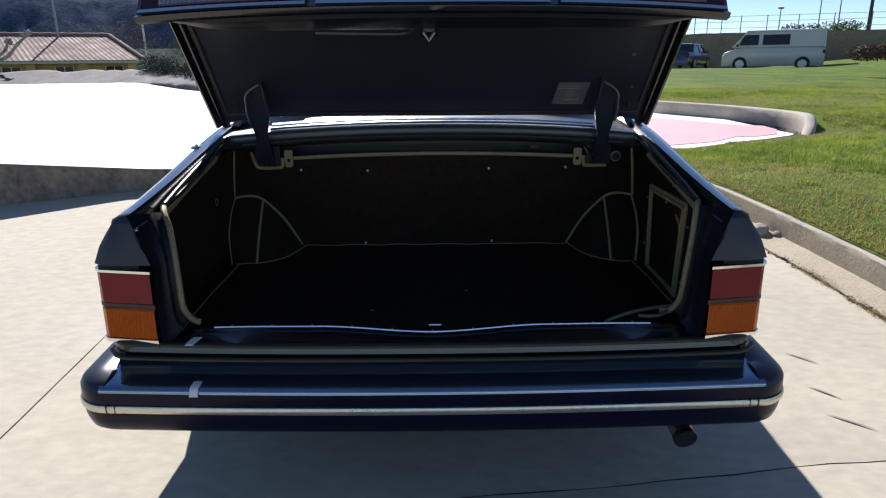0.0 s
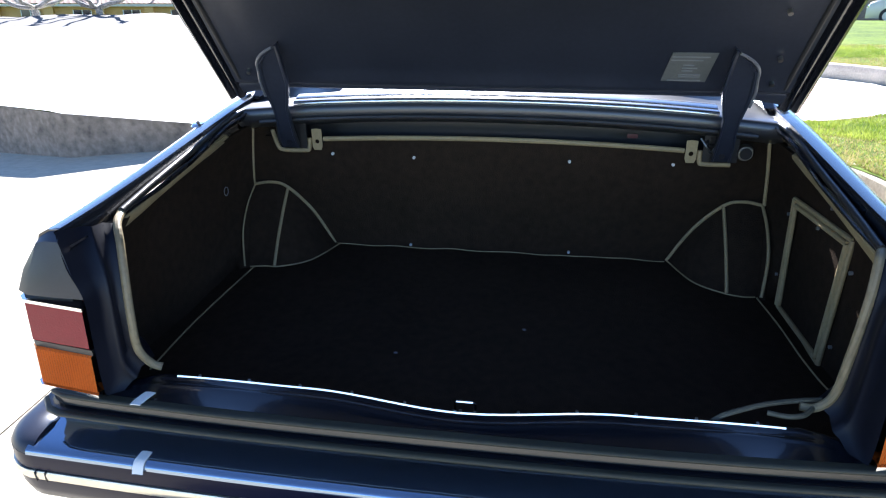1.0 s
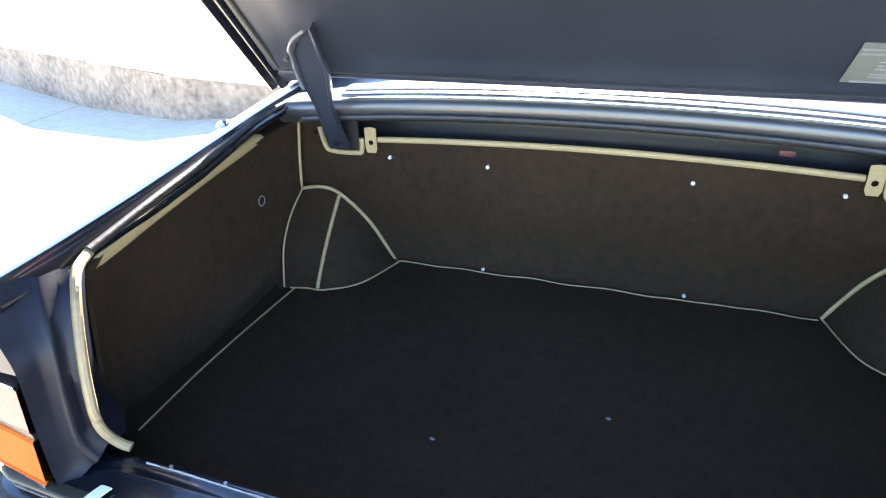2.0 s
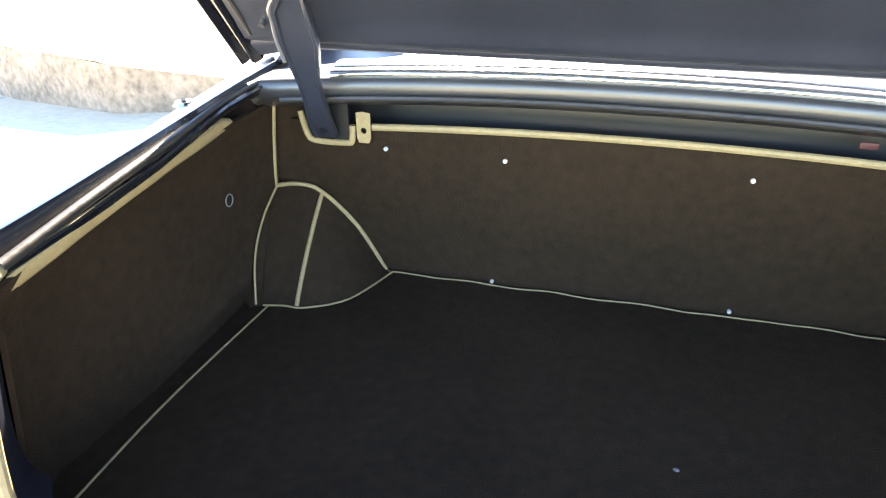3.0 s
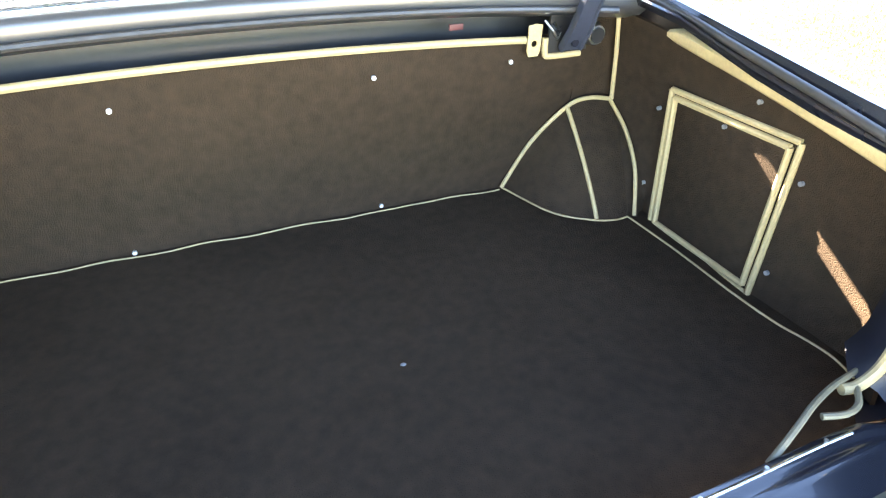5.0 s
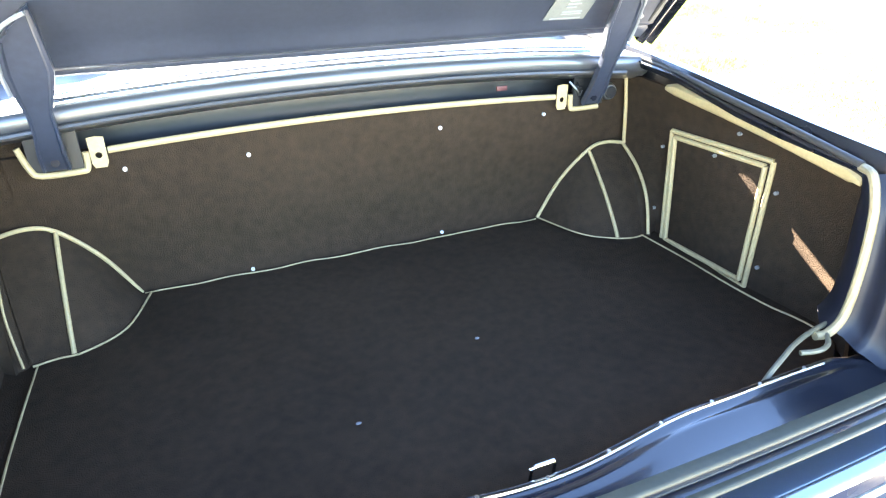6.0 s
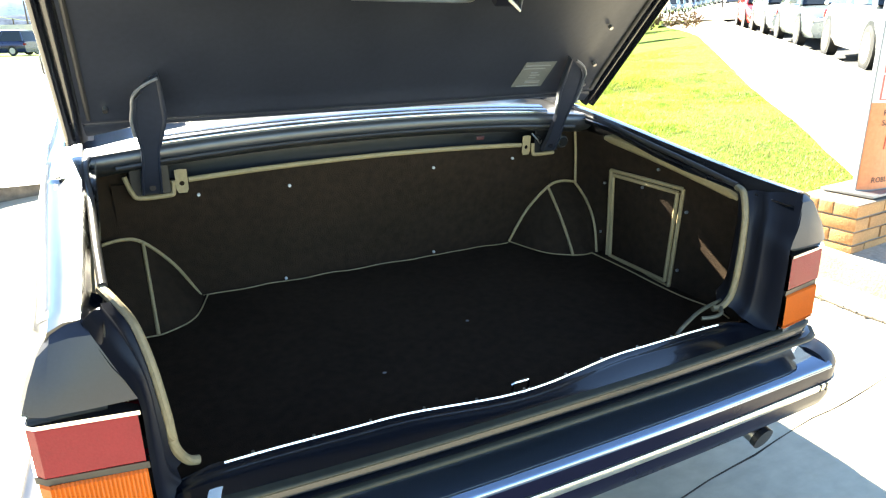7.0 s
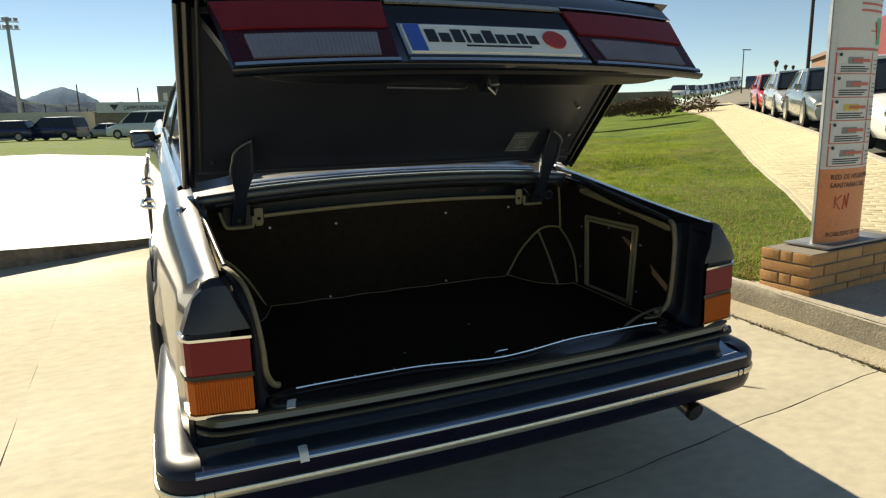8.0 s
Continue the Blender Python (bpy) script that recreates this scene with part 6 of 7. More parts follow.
def uphill(dist, deg, face=0.0):
    """A pose far up the street: dist metres off, deg from the car's heading, on the rising ground."""
    x, y = -0.9 + dist * math.sin(radians(deg)), -1.6 + dist * math.cos(radians(deg))
    return Matrix.Translation((x, y, far_street_z(dist))) @ Matrix.Rotation(radians(face), 4, "Z")


def far_street_z(dist):
    """Ground of the street beyond the footpath, climbing away."""
    return 1.24 + dist * math.tan(radians(lerp(0.42, 1.0, smooth(30, 78, dist)) + 0.75 * smooth(70, 150, dist)))


bm = bmesh.new()
grid(bm, [[(-0.9 + d_ * math.sin(radians(a_)), -1.6 + d_ * math.cos(radians(a_)), far_street_z(d_) + 0.02) for a_ in steps(lerp(41.5, 46.8, smooth(28, 130, d_) ** 0.6), lerp(52.5, 49.2, smooth(28, 130, d_)), 8)] for d_ in steps(37.0, 150, 40)])
thing("far_road", bm, M_FARROAD, "pale asphalt street climbing out of sight", "road", kind="structure", angle=80)
far_cols = ["white", "grey", "grey", "white", "blue", "grey", "grey", "silver", "grey", "silver"]
for k, col in enumerate(far_cols):
    dist = lerp(74, 132, k / 9)
    vehicle("parked_car", f"{ {'grey': 'dark grey', 'blue': 'dark blue'}.get(col, col) } car parked far up the street", col, 4.2, 1.72, 1.48, "hatch" if k % 2 else "sedan", uphill(dist, lerp(42.9, 46.9, (k / 9) ** 0.75), 128), "cars far up the street")
vehicle("parked_van", "white delivery van parked far up the street", "white", 4.9, 1.9, 2.1, "van", uphill(138, 47.0, 128), "")
vehicle("parked_van", "dark van parked at the top of the street", "blue", 4.9, 1.9, 2.1, "van", uphill(128, 48.2, -52), "")


def set_down(x, y, z, face):
    return Matrix.Translation((x, y, z)) @ Matrix.Rotation(radians(face), 4, "Z")


vehicle("parked_van", "cream-white panel van parked by a stone wall", "cream", 4.9, 1.95, 2.05, "van", set_down(17.86, 35.27, lawn_h(17.86, 35.27) - 0.10, 62.6), "")
vehicle("parked_car", "dark blue saloon parked by a stone wall", "blue", 4.4, 1.72, 1.42, "sedan", set_down(14.55, 38.87, lawn_h(14.55, 38.87) + 0.02, -36.4), "")
lot = "vehicles in the sports ground car park"
vehicle("parked_car", "dark estate car in the car park", "blue", 4.4, 1.76, 1.55, "hatch", set_down(-11.4, 58.6, 0.28, 75), lot)
vehicle("parked_car", "dark blue people carrier in the car park", "blue", 4.6, 1.85, 1.75, "mpv", set_down(-8.0, 58.2, 0.28, 62), lot)
vehicle("parked_car", "small grey car in the car park", "silver", 3.9, 1.66, 1.3, "sedan", set_down(-4.6, 61.5, 0.2, 80), lot)
vehicle("parked_van", "white minibus in the car park", "white", 5.0, 1.95, 2.0, "mpv", set_down(-1.6, 54.0, 0.30, 62), lot)

# ---- beyond the pad ----
bm = bmesh.new()
grid(bm, [[(x, y, lerp(0.31, 0.25, smooth(20, 60, y)) - 2.2 * smooth(-10, -40, x) * smooth(20, 40, y) + 0.02 * noise.noise(Vector((x, y, 0)))) for x in steps(-60, 14, 40)] for y in steps(16.4, 120, 40, 1.5)])
thing("far_lawn", bm, M_SOIL, "green strip between the helipad and the car park", "lawn", kind="structure", angle=80)
# weathered bank with a ragged top
bm = bmesh.new()
BK = [(-24, 19.5), (-15.6, 21.3), (-12.7, 21.9), (-10.9, 21.8), (-8.6, 20.4), (-6.6, 18.2)]
bk = curve([(x, y, 0) for x, y in BK], 12)
rows = []
for i, p in enumerate(bk):
    h = 0.36 + 0.10 * noise.noise(Vector((i * 0.23, 0, 0))) + 0.05 * noise.noise(Vector((i * 0.9, 4, 0)))
    rows.append([(p.x * 0.9, p.y - 3.2, 0.1)] + [(p.x * (1 - 0.10 * (1 - v)), p.y - 3.2 * (1 - v), 0.46 + h * v + 0.035 * noise.noise(Vector((i * 0.6 + v * 2.5, v * 3, 7))) + 0.03 * noise.noise(Vector((i * 2.3, v * 7, 3)))) for v in (0, 0.15, 0.3, 0.45, 0.6, 0.75, 0.9, 1.0)] + [(p.x, p.y + 0.5, 0.2)])
grid(bm, rows)
thing("grey_bank", bm, M_BANK, "ragged grey earth bank beyond the helipad", "bank", kind="structure", at=FAR, angle=80)


def leaf_cloud(centres, per, size, material, name, label, category, kind="stuff", seed=3, at=FAR):
    """Clumps of small leaves scattered round given centres (x, y, z, rx, ry, rz)."""
    rnd = random.Random(seed)
    vs, fs = [], []
    for cx, cy, cz, rx, ry, rz in centres:
        for _ in range(per):
            while True:
                a = Vector((rnd.uniform(-1, 1), rnd.uniform(-1, 1), rnd.uniform(-1, 1)))
                if 0.25 < a.length < 1:
                    break
            p = Vector((cx + a.x * rx, cy + a.y * ry, cz + a.z * rz))
            d = Vector((rnd.gauss(0, 1), rnd.gauss(0, 1), rnd.gauss(0, 1))).normalized() * size * rnd.uniform(0.6, 1.3)
            e = d.cross(Vector((rnd.gauss(0, 1), rnd.gauss(0, 1), rnd.gauss(0, 1)))).normalized() * size * 0.45
            k = len(vs)
            vs += [p - d, p + e, p + d, p - e]
            fs.append((k, k + 1, k + 2, k + 3))
    me = bpy.data.meshes.new(name)
    me.from_pydata(vs, [], fs)
    me.materials.append(material)
    ob = new(name, me)
    ob.matrix_world = at
    return tagged(ob, label, category, kind=kind)


rnd = random.Random(5)
leaf_cloud([(lerp(-10.7, -6.9, t) + rnd.uniform(-0.2, 0.2), lerp(21.8, 18.2, t) + rnd.uniform(-0.3, 0.3), 0.80 + rnd.uniform(-0.25, 0.15), 0.45, 0.5, 0.42) for t in [i / 17 for i in range(18)]], 900, 0.035, M_HEDGE, "hedge", "dark clipped hedge beyond the helipad", "hedge")
leaf_cloud([(-28 + rnd.uniform(-4, 4), 50 + rnd.uniform(-4, 4), 2.2 + rnd.uniform(-1, 1), 2.5, 2.5, 1.6) for i in range(7)] + [(-17.5 + rnd.uniform(-3, 3), 50 + rnd.uniform(-3, 3), 2.0 + rnd.uniform(-1, 0.6), 1.8, 1.8, 1.2) for i in range(7)], 900, 0.06, M_BROWNB, "far_trees", "brownish winter trees behind the house", "trees")
leaf_cloud([(28.5 + rnd.uniform(-0.8, 0.8), 50 + rnd.uniform(-0.8, 0.8), 2.55 + rnd.uniform(-0.2, 0.2), 1.0, 1.0, 0.5) for i in range(4)] + [(24.2, 49, 2.4, 0.8, 0.8, 0.45), (25.5, 49, 2.45, 0.9, 0.8, 0.45)], 260, 0.10, M_LEAF, "far_bushes", "round evergreen bushes above the stone wall", "bush")
leaf_cloud([(20.7 + rnd.uniform(-1.2, 1.2), 22.2 + rnd.uniform(-1.2, 1.2), 1.55 + rnd.uniform(-0.15, 0.2), 0.9, 0.9, 0.35) for i in range(5)], 240, 0.10, M_BROWNB, "brown_shrub", "low brown winter shrub beside the street", "shrub", at=Matrix())
leaf_cloud([(lerp(11.6, 16.0, t), lerp(19.4, 18.2, t), 0.95 + 0.05 * math.sin(9 * t) + lerp(0, 0.35, t), 0.5, 0.4, 0.24) for t in [0.15 + 0.85 * i / 13 for i in range(14)]], 700, 0.045, M_BROWNB, "clipped_bushes", "row of low clipped dark brown bushes on the lawn", "bush")

# the house with a tiled hip roof
house = thing("house", None, None, "low ochre house with a tiled hip roof", "house")
E0, E1 = Vector((-33.06, 32.7, 0)), Vector((-18.4, 40.5, 0))
ax = (E1 - E0).normalized()
nr = Vector((-ax.y, ax.x, 0))
LEN = (E1 - E0).length
GZ, EZ, RZ, DP = -1.7, 1.42, 3.0, 5.0


def hp(u, d, z):
    q = E0 + ax * u + nr * d
    return (q.x, q.y, z)


bm = bmesh.new()
ws = [(0, 0.7), (LEN - 0.5, 0.7), (LEN - 0.5, 2 * DP - 0.7), (0, 2 * DP - 0.7)]
prism(bm, [hp(u, d, 0)[:2] for u, d in ws], GZ, EZ + 0.1)
wall = part("wall", bm, M_YELLOW, house, "ochre rendered wall", smooth=False)
for k in range(7):
    u = LEN - 2.2 - 2.7 * k
    bm = bmesh.new()
    pl = [hp(u, 0.66, 0)[:2], hp(u + 1.0, 0.66, 0)[:2], hp(u + 1.0, 0.75, 0)[:2], hp(u, 0.75, 0)[:2]]
    prism(bm, pl, EZ - 1.35, EZ - 0.35)
    win = part("window", bm, M_DARKGLASS, house, smooth=False)
    for f in (0.0, 0.48, 0.96):
        bm = bmesh.new()
        prism(bm, [hp(u + f, 0.62, 0)[:2], hp(u + f + 0.05, 0.62, 0)[:2], hp(u + f + 0.05, 0.67, 0)[:2], hp(u + f, 0.67, 0)[:2]], EZ - 1.36, EZ - 0.34)
        part("frame_bar", bm, M_WHITE, win, smooth=False)
    bm = bmesh.new()
    prism(bm, [hp(u + 1.25, 0.25, 0)[:2], hp(u + 1.75, 0.25, 0)[:2], hp(u + 1.75, 0.75, 0)[:2], hp(u + 1.25, 0.75, 0)[:2]], GZ, EZ - 0.05)
    part("pier", bm, M_YELLOW, house, smooth=False)


def roof_face(a, b, c, d, n=60):
    """Corrugated tile plane: eave a-b, ridge d-c."""
    bm = bmesh.new()
    a, b, c, d = map(Vector, (a, b, c, d))
    rows = []
    for j in range(13):
        v = j / 12
        row = []
        for i in range(n * 3 + 1):
            u = i / (n * 3)
            p = a.lerp(b, u).lerp(d.lerp(c, u), v)
            row.append((p.x, p.y, p.z + 0.035 * (1, 0.3, 0.3)[i % 3] + 0.012 * (j % 2)))
        rows.append(row)
    grid(bm, rows)
    return bm


part("roof", roof_face(hp(-0.5, 0, EZ), hp(LEN, 0, EZ), hp(LEN - DP * 0.32, DP, RZ), hp(-0.5, DP, RZ)), M_TILE, house, "terracotta tile roof slope", angle=20)
part("roof", roof_face(hp(LEN, 0, EZ), hp(LEN, 2 * DP, EZ), hp(LEN - DP * 0.31, DP + 0.01, RZ), hp(LEN - DP * 0.32, DP, RZ), 40), M_TILE, house, "terracotta hip end", angle=20)
part("roof", roof_face(hp(LEN, 2 * DP, EZ), hp(-0.5, 2 * DP, EZ), hp(-0.5, DP, RZ), hp(LEN - DP * 0.32, DP, RZ)), M_TILE, house, "terracotta tile roof slope", angle=20)
for a, b in ((hp(-0.5, DP, RZ), hp(LEN - DP * 0.32, DP, RZ)), (hp(LEN - DP * 0.32, DP, RZ), hp(LEN, 0, EZ)), (hp(LEN - DP * 0.32, DP, RZ), hp(LEN, 2 * DP, EZ))):
    bm = bmesh.new()
    pp = [Vector(a).lerp(Vector(b), k / 40) + Vector((0, 0, 0.06 + 0.015 * (k % 2))) for k in range(41)]
    tube(bm, pp, [0.13 if k % 2 else 0.11 for k in range(41)], 8)
    part("ridge_cap", bm, M_TILE, house, "round ridge tiles")
bm = bmesh.new()
prism(bm, [hp(-0.5, -0.06, 0)[:2], hp(LEN + 0.06, -0.06, 0)[:2], hp(LEN + 0.06, 0.1, 0)[:2], hp(-0.5, 0.1, 0)[:2]], EZ - 0.16, EZ - 0.02)
part("fascia", bm, M_CREAM, house, "pale eaves board", smooth=False)


# pollarded trees
def pollard(x, y, z, seed, scale=1.0):
    r = random.Random(seed)
    tr = thing("pollarded_tree", None, None, "bare pollarded tree with knobbly branches", "tree", "trees behind the bank", at=FAR @ Matrix.Translation((x, y, z)))
    bm = bmesh.new()
    tube(bm, [(0, 0, -0.5), (0.02, 0, 0.3), (0.0, 0.02, 0.75), (0.01, 0, 1.0)], [0.14, 0.12, 0.12, 0.14], 10)
    part("trunk", bm, M_BARK, tr)
    for k in range(6):
        a = math.tau * k / 6 + r.uniform(-0.3, 0.3)
        ln = scale * r.uniform(1.15, 1.6)
        pts = [(0, 0, 0.95)]
        for j in range(1, 6):
            t = j / 5
            rr = ln * (t ** 0.8)
            pts.append((rr * math.cos(a) + r.uniform(-0.08, 0.08), rr * math.sin(a) + r.uniform(-0.08, 0.08), 0.95 + ln * (0.22 * t + 0.38 * t * t) + r.uniform(-0.04, 0.04)))
        bm = bmesh.new()
        tube(bm, curve(pts, 3), [lerp(0.075, 0.040, i / 15) + 0.012 * (i % 4 == 0) for i in range(16)], 8)
        c = Vector(pts[-1])
        for _ in range(9):
            o = Vector((r.uniform(-0.10, 0.10), r.uniform(-0.10, 0.10), r.uniform(-0.05, 0.10)))
            tube(bm, [c + o * 0.2, c + o, c + o * 1.7], [0.05, 0.06, 0.03], 6)
        part("branch", bm, M_BARK, tr)


pollard(-16.3, 21.2, 0.10, 2, 1.0)
pollard(-18.9, 21.2, 0.10, 7, 1.2)
pollard(-22.3, 20.8, 0.10, 9, 1.2)


# ---- masts, lamps, wall, signs ----
def mast(x, y, z0, z1, r, name, label, category, lamps=0, material=M_STEEL, facing=0, turn=Matrix()):
    m = thing(name, None, None, label, category, at=turn @ Matrix.Translation((x, y, z0)) @ Matrix.Rotation(radians(facing), 4, "Z"))
    bm = bmesh.new()
    tube(bm, [(0, 0, 0), (0, 0, (z1 - z0) / 2), (0, 0, z1 - z0)], [r, r * 0.85, r * 0.65], 10)
    part("pole", bm, material, m)
    h = z1 - z0
    if lamps:
        for zz in (h - 0.45, h - 1.15):
            bm = bmesh.new()
            tube(bm, [(-1.0, 0, zz), (1.0, 0, zz)], 0.05, 6)
            part("cross_arm", bm, material, m)
            for k in range(4):
                bm = bmesh.new()
                box(bm, -0.9 + 0.5 * k - 0.02, -0.9 + 0.5 * k + 0.34, -0.25, -0.05, zz + 0.05, zz + 0.40, 0.03)
                part("floodlight", bm, M_STEEL, m)
    return m


mast(-13.1, 77.4, 0.2, 12.0, 0.22, "floodlight_mast", "tall floodlight mast of the sports ground", "mast", 8)
mast(-7.85, 78.1, 0.2, 5.6, 0.09, "thin_mast", "thin dark mast behind the wall", "mast", material=M_DARKPOLE)
mast(-2.0, 73.6, 0.2, 5.0, 0.09, "thin_mast", "thin dark mast behind the wall", "mast", material=M_DARKPOLE)
mast(-25.2, 53, -1.6, 4.6, 0.10, "white_pole", "white pole behind the house", "mast", material=M_WHITE, turn=FAR)
mast(-25.6, 41.9, -1.6, 6.5, 0.09, "thin_mast", "thin grey pole behind the house", "mast", turn=FAR)
for x, y, z in ((32.0, 60.6, 5.2), (33.4, 60, 6.6), (31.3, 66.6, 4.8)):
    m = mast(x, y, -2.9, z, 0.07, "street_lamp", "thin street lamp behind the stone wall", "street lamp", turn=FAR)
    bm = bmesh.new()
    box(bm, -0.25, 0.25, -0.12, 0.12, z + 2.85, z + 3.0, 0.04)
    part("lamp_head", bm, M_DARKPOLE, m)
mast(27.9, 46, 0.5, 7.5, 0.13, "utility_pole", "dark wooden utility pole", "pole", material=M_DARKPOLE, turn=FAR)
mast(22.8, 17.0, 1.2, 10.5, 0.075, "utility_pole", "dark wooden utility pole beside the street", "pole", material=M_DARKPOLE)
for dist, deg in ((78, 49.75), (98, 50.4), (118, 50.9)):
    p = uphill(dist, deg)
    m = thing("lantern_post", None, None, "old-style lantern post along the street", "street lamp", "lantern posts", at=Matrix.Translation(p.translation))
    bm = bmesh.new()
    tube(bm, [(0, 0, 0), (0, 0, 0.5), (0, 0, 0.55), (0, 0, 2.9)], [0.09, 0.08, 0.06, 0.05], 8)
    part("post", bm, M_DARKPOLE, m)
    bm = bmesh.new()
    tube(bm, [(0, 0, 2.9), (0, 0, 2.95), (0, 0, 3.35), (0, 0, 3.42), (0, 0, 3.62)], [0.06, 0.12, 0.24, 0.27, 0.03], 6)
    part("lantern", bm, M_DARKPOLE, m)
lamp_at = uphill(105, 47.45).translation
lamp_post = mast(lamp_at.x, lamp_at.y, lamp_at.z, lamp_at.z + 6.0, 0.09, "street_lamp", "tall street lamp up the street", "street lamp", material=M_DARKPOLE)
bm = bmesh.new()
box(bm, -0.2, 1.3, -0.1, 0.1, 5.92, 6.05, 0.03)
part("lamp_head", bm, M_DARKPOLE, lamp_post)

# stone wall behind the vans
bm = bmesh.new()
wp = curve([(11.0, 48.5, 0), (15.5, 46.6, 0), (19.1, 45.2, 0), (26.0, 42.2, 0), (34, 38.5, 0)], 8)
rows = []
for i, p in enumerate(wp):
    t = 1.95 + 0.25 * smooth(0, 12, i) + 0.04 * noise.noise(Vector((i * 0.8, 0, 0)))
    rows.append([(p.x, p.y, -0.5)] + [(p.x + 0.05 * noise.noise(Vector((i, k, 1))), p.y, lerp(0.0, t, k / 8)) for k in range(9)] + [(p.x + 0.1, p.y + 0.45, t), (p.x + 0.1, p.y + 0.45, -0.5)])
grid(bm, rows)
thing("stone_wall", bm, M_RUBBLE, "long rubble stone wall behind the street", "wall", kind="structure", at=FAR, angle=60)
bm = bmesh.new()
for a, b in zip(wp[4:26:2], wp[6:28:2]):
    tube(bm, [a + Vector((0, 0.3, 2.0)), a + Vector((0, 0.3, 3.3))], 0.03, 5)
    for zz in (2.5, 2.9, 3.25):
        tube(bm, [a + Vector((0, 0.3, zz)), b + Vector((0, 0.3, zz))], 0.012, 4)
thing("wire_fence", bm, M_STEEL, "thin wire fence along the top of the wall", "fence", kind="structure", at=FAR)
# sports ground wall, sign and board
bm = bmesh.new()
prism(bm, [(-40, 71), (-6.0, 73.2), (-6.0, 73.5), (-40, 71.3)], -0.3, 2.7)
thing("sports_wall", bm, M_CREAM, "plain beige wall of the sports ground", "wall", kind="structure", smooth=False)
bm = bmesh.new()
prism(bm, [(-6.0, 70.6), (14, 70.6), (14, 71), (-6.0, 71)], -0.3, 2.6)
thing("entrance_wall", bm, M_RUBBLE, "stone-faced entrance wall of the sports ground", "wall", kind="structure", smooth=False)
sign = thing("sports_ground_sign", None, None, "long white sign board over the entrance", "sign")
bm = bmesh.new()
box(bm, -5.75, 8.2, 70.42, 70.61, 2.49, 3.49)
part("board", bm, M_SIGNW, sign, smooth=False)
bm = text_mesh("CAMPO MUNICIPAL ERAS DEL CRISTO", 0.62, 0.01, 1.0)
bmesh.ops.scale(bm, vec=(0.62, 1, 0.92), verts=bm.verts)
bmesh.ops.translate(bm, vec=(-3.4, 70.37, 2.76), verts=bm.verts)
part("lettering", bm, M_INK, sign, smooth=False)
bm = bmesh.new()
bm.faces.new([bm.verts.new(p) for p in ((-4.6, 70.37, 3.27), (-3.8, 70.37, 3.27), (-4.2, 70.37, 2.70))])
part("emblem", bm, M_INK, sign, smooth=False)
sb = thing("scoreboard", None, None, "dark scoreboard on posts behind the entrance", "scoreboard")
bm = bmesh.new()
box(bm, -0.1, 4.6, 83.3, 83.6, 3.6, 5.7, 0.05)
part("board", bm, M_SIGNGREY, sb)
for k in range(4):
    bm = bmesh.new()
    box(bm, 0.5 + 0.8 * k, 0.95 + 0.8 * k, 83.2, 83.3, 4.0, 4.9)
    part("panel_bar", bm, M_SIGNW, sb)
for x in (0.3, 4.2):
    bm = bmesh.new()
    tube(bm, [(x, 83.5, 0), (x, 83.5, 3.7)], 0.08, 6)
    part("post", bm, M_DARKPOLE, sb)
cn = thing("stand_canopy", None, None, "low pale canopy roof of the sports stand", "canopy")
bm = bmesh.new()
grid(bm, [[(x, y, lerp(4.1, 3.1, (x + 14) / 7)) for x in (-14, -10.5, -7)] for y in (82, 86)])
part("roof", bm, M_SIGNW, cn)
for x in (-13.5, -11.5, -9.5, -7.5):
    bm = bmesh.new()
    tube(bm, [(x, 82.4, 0.2), (x, 82.4, lerp(4.1, 3.1, (x + 14) / 7))], 0.06, 6)
    part("post", bm, M_DARKPOLE, cn)
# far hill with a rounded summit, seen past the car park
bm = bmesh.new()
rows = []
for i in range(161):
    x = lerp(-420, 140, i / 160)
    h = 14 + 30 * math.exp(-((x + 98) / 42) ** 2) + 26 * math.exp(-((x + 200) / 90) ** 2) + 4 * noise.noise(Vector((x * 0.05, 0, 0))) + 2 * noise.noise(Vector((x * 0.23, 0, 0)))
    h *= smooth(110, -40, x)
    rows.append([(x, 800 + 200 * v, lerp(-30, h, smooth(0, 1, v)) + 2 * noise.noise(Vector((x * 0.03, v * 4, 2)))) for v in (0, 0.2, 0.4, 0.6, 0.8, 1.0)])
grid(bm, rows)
thing("far_hill", bm, M_HAZEHILL, "far hill with a rounded summit, haze in its pale colour", "hill", kind="structure", angle=80)
# buildings up the street
bb = thing("apartment_house", None, None, "brown brick apartment house up the street", "house")
bm = bmesh.new()
prism(bm, [(48.1, 33.9), (59.6, 23.4), (67.6, 31.4), (55.6, 42.4)], 1.0, 5.6)
part("wall", bm, M_BRICKB, bb, smooth=False)
bm = bmesh.new()
prism(bm, [(47.7, 34), (59.6, 23), (68, 31.4), (55.6, 42.8)], 5.6, 5.9)
part("roof", bm, M_TILE, bb, smooth=False)
for k in range(4):
    for zz in (2.0, 3.9):
        a = Vector((48.1, 33.9)).lerp(Vector((59.6, 23.4)), 0.08 + 0.23 * k)
        b = Vector((48.1, 33.9)).lerp(Vector((59.6, 23.4)), 0.20 + 0.23 * k)
        n_ = Vector((-0.68, -0.73)) * 0.12
        bm = bmesh.new()
        prism(bm, [tuple(a + n_), tuple(b + n_), tuple(b), tuple(a)], zz, zz + 1.1)
        part("window", bm, M_DARKGLASS, bb, smooth=False)
        bm = bmesh.new()
        prism(bm, [tuple(a + n_ * 7), tuple(b + n_ * 7), tuple(b), tuple(a)], zz - 0.35, zz - 0.2)
        part("balcony", bm, M_CREAM, bb, smooth=False)
bm = bmesh.new()
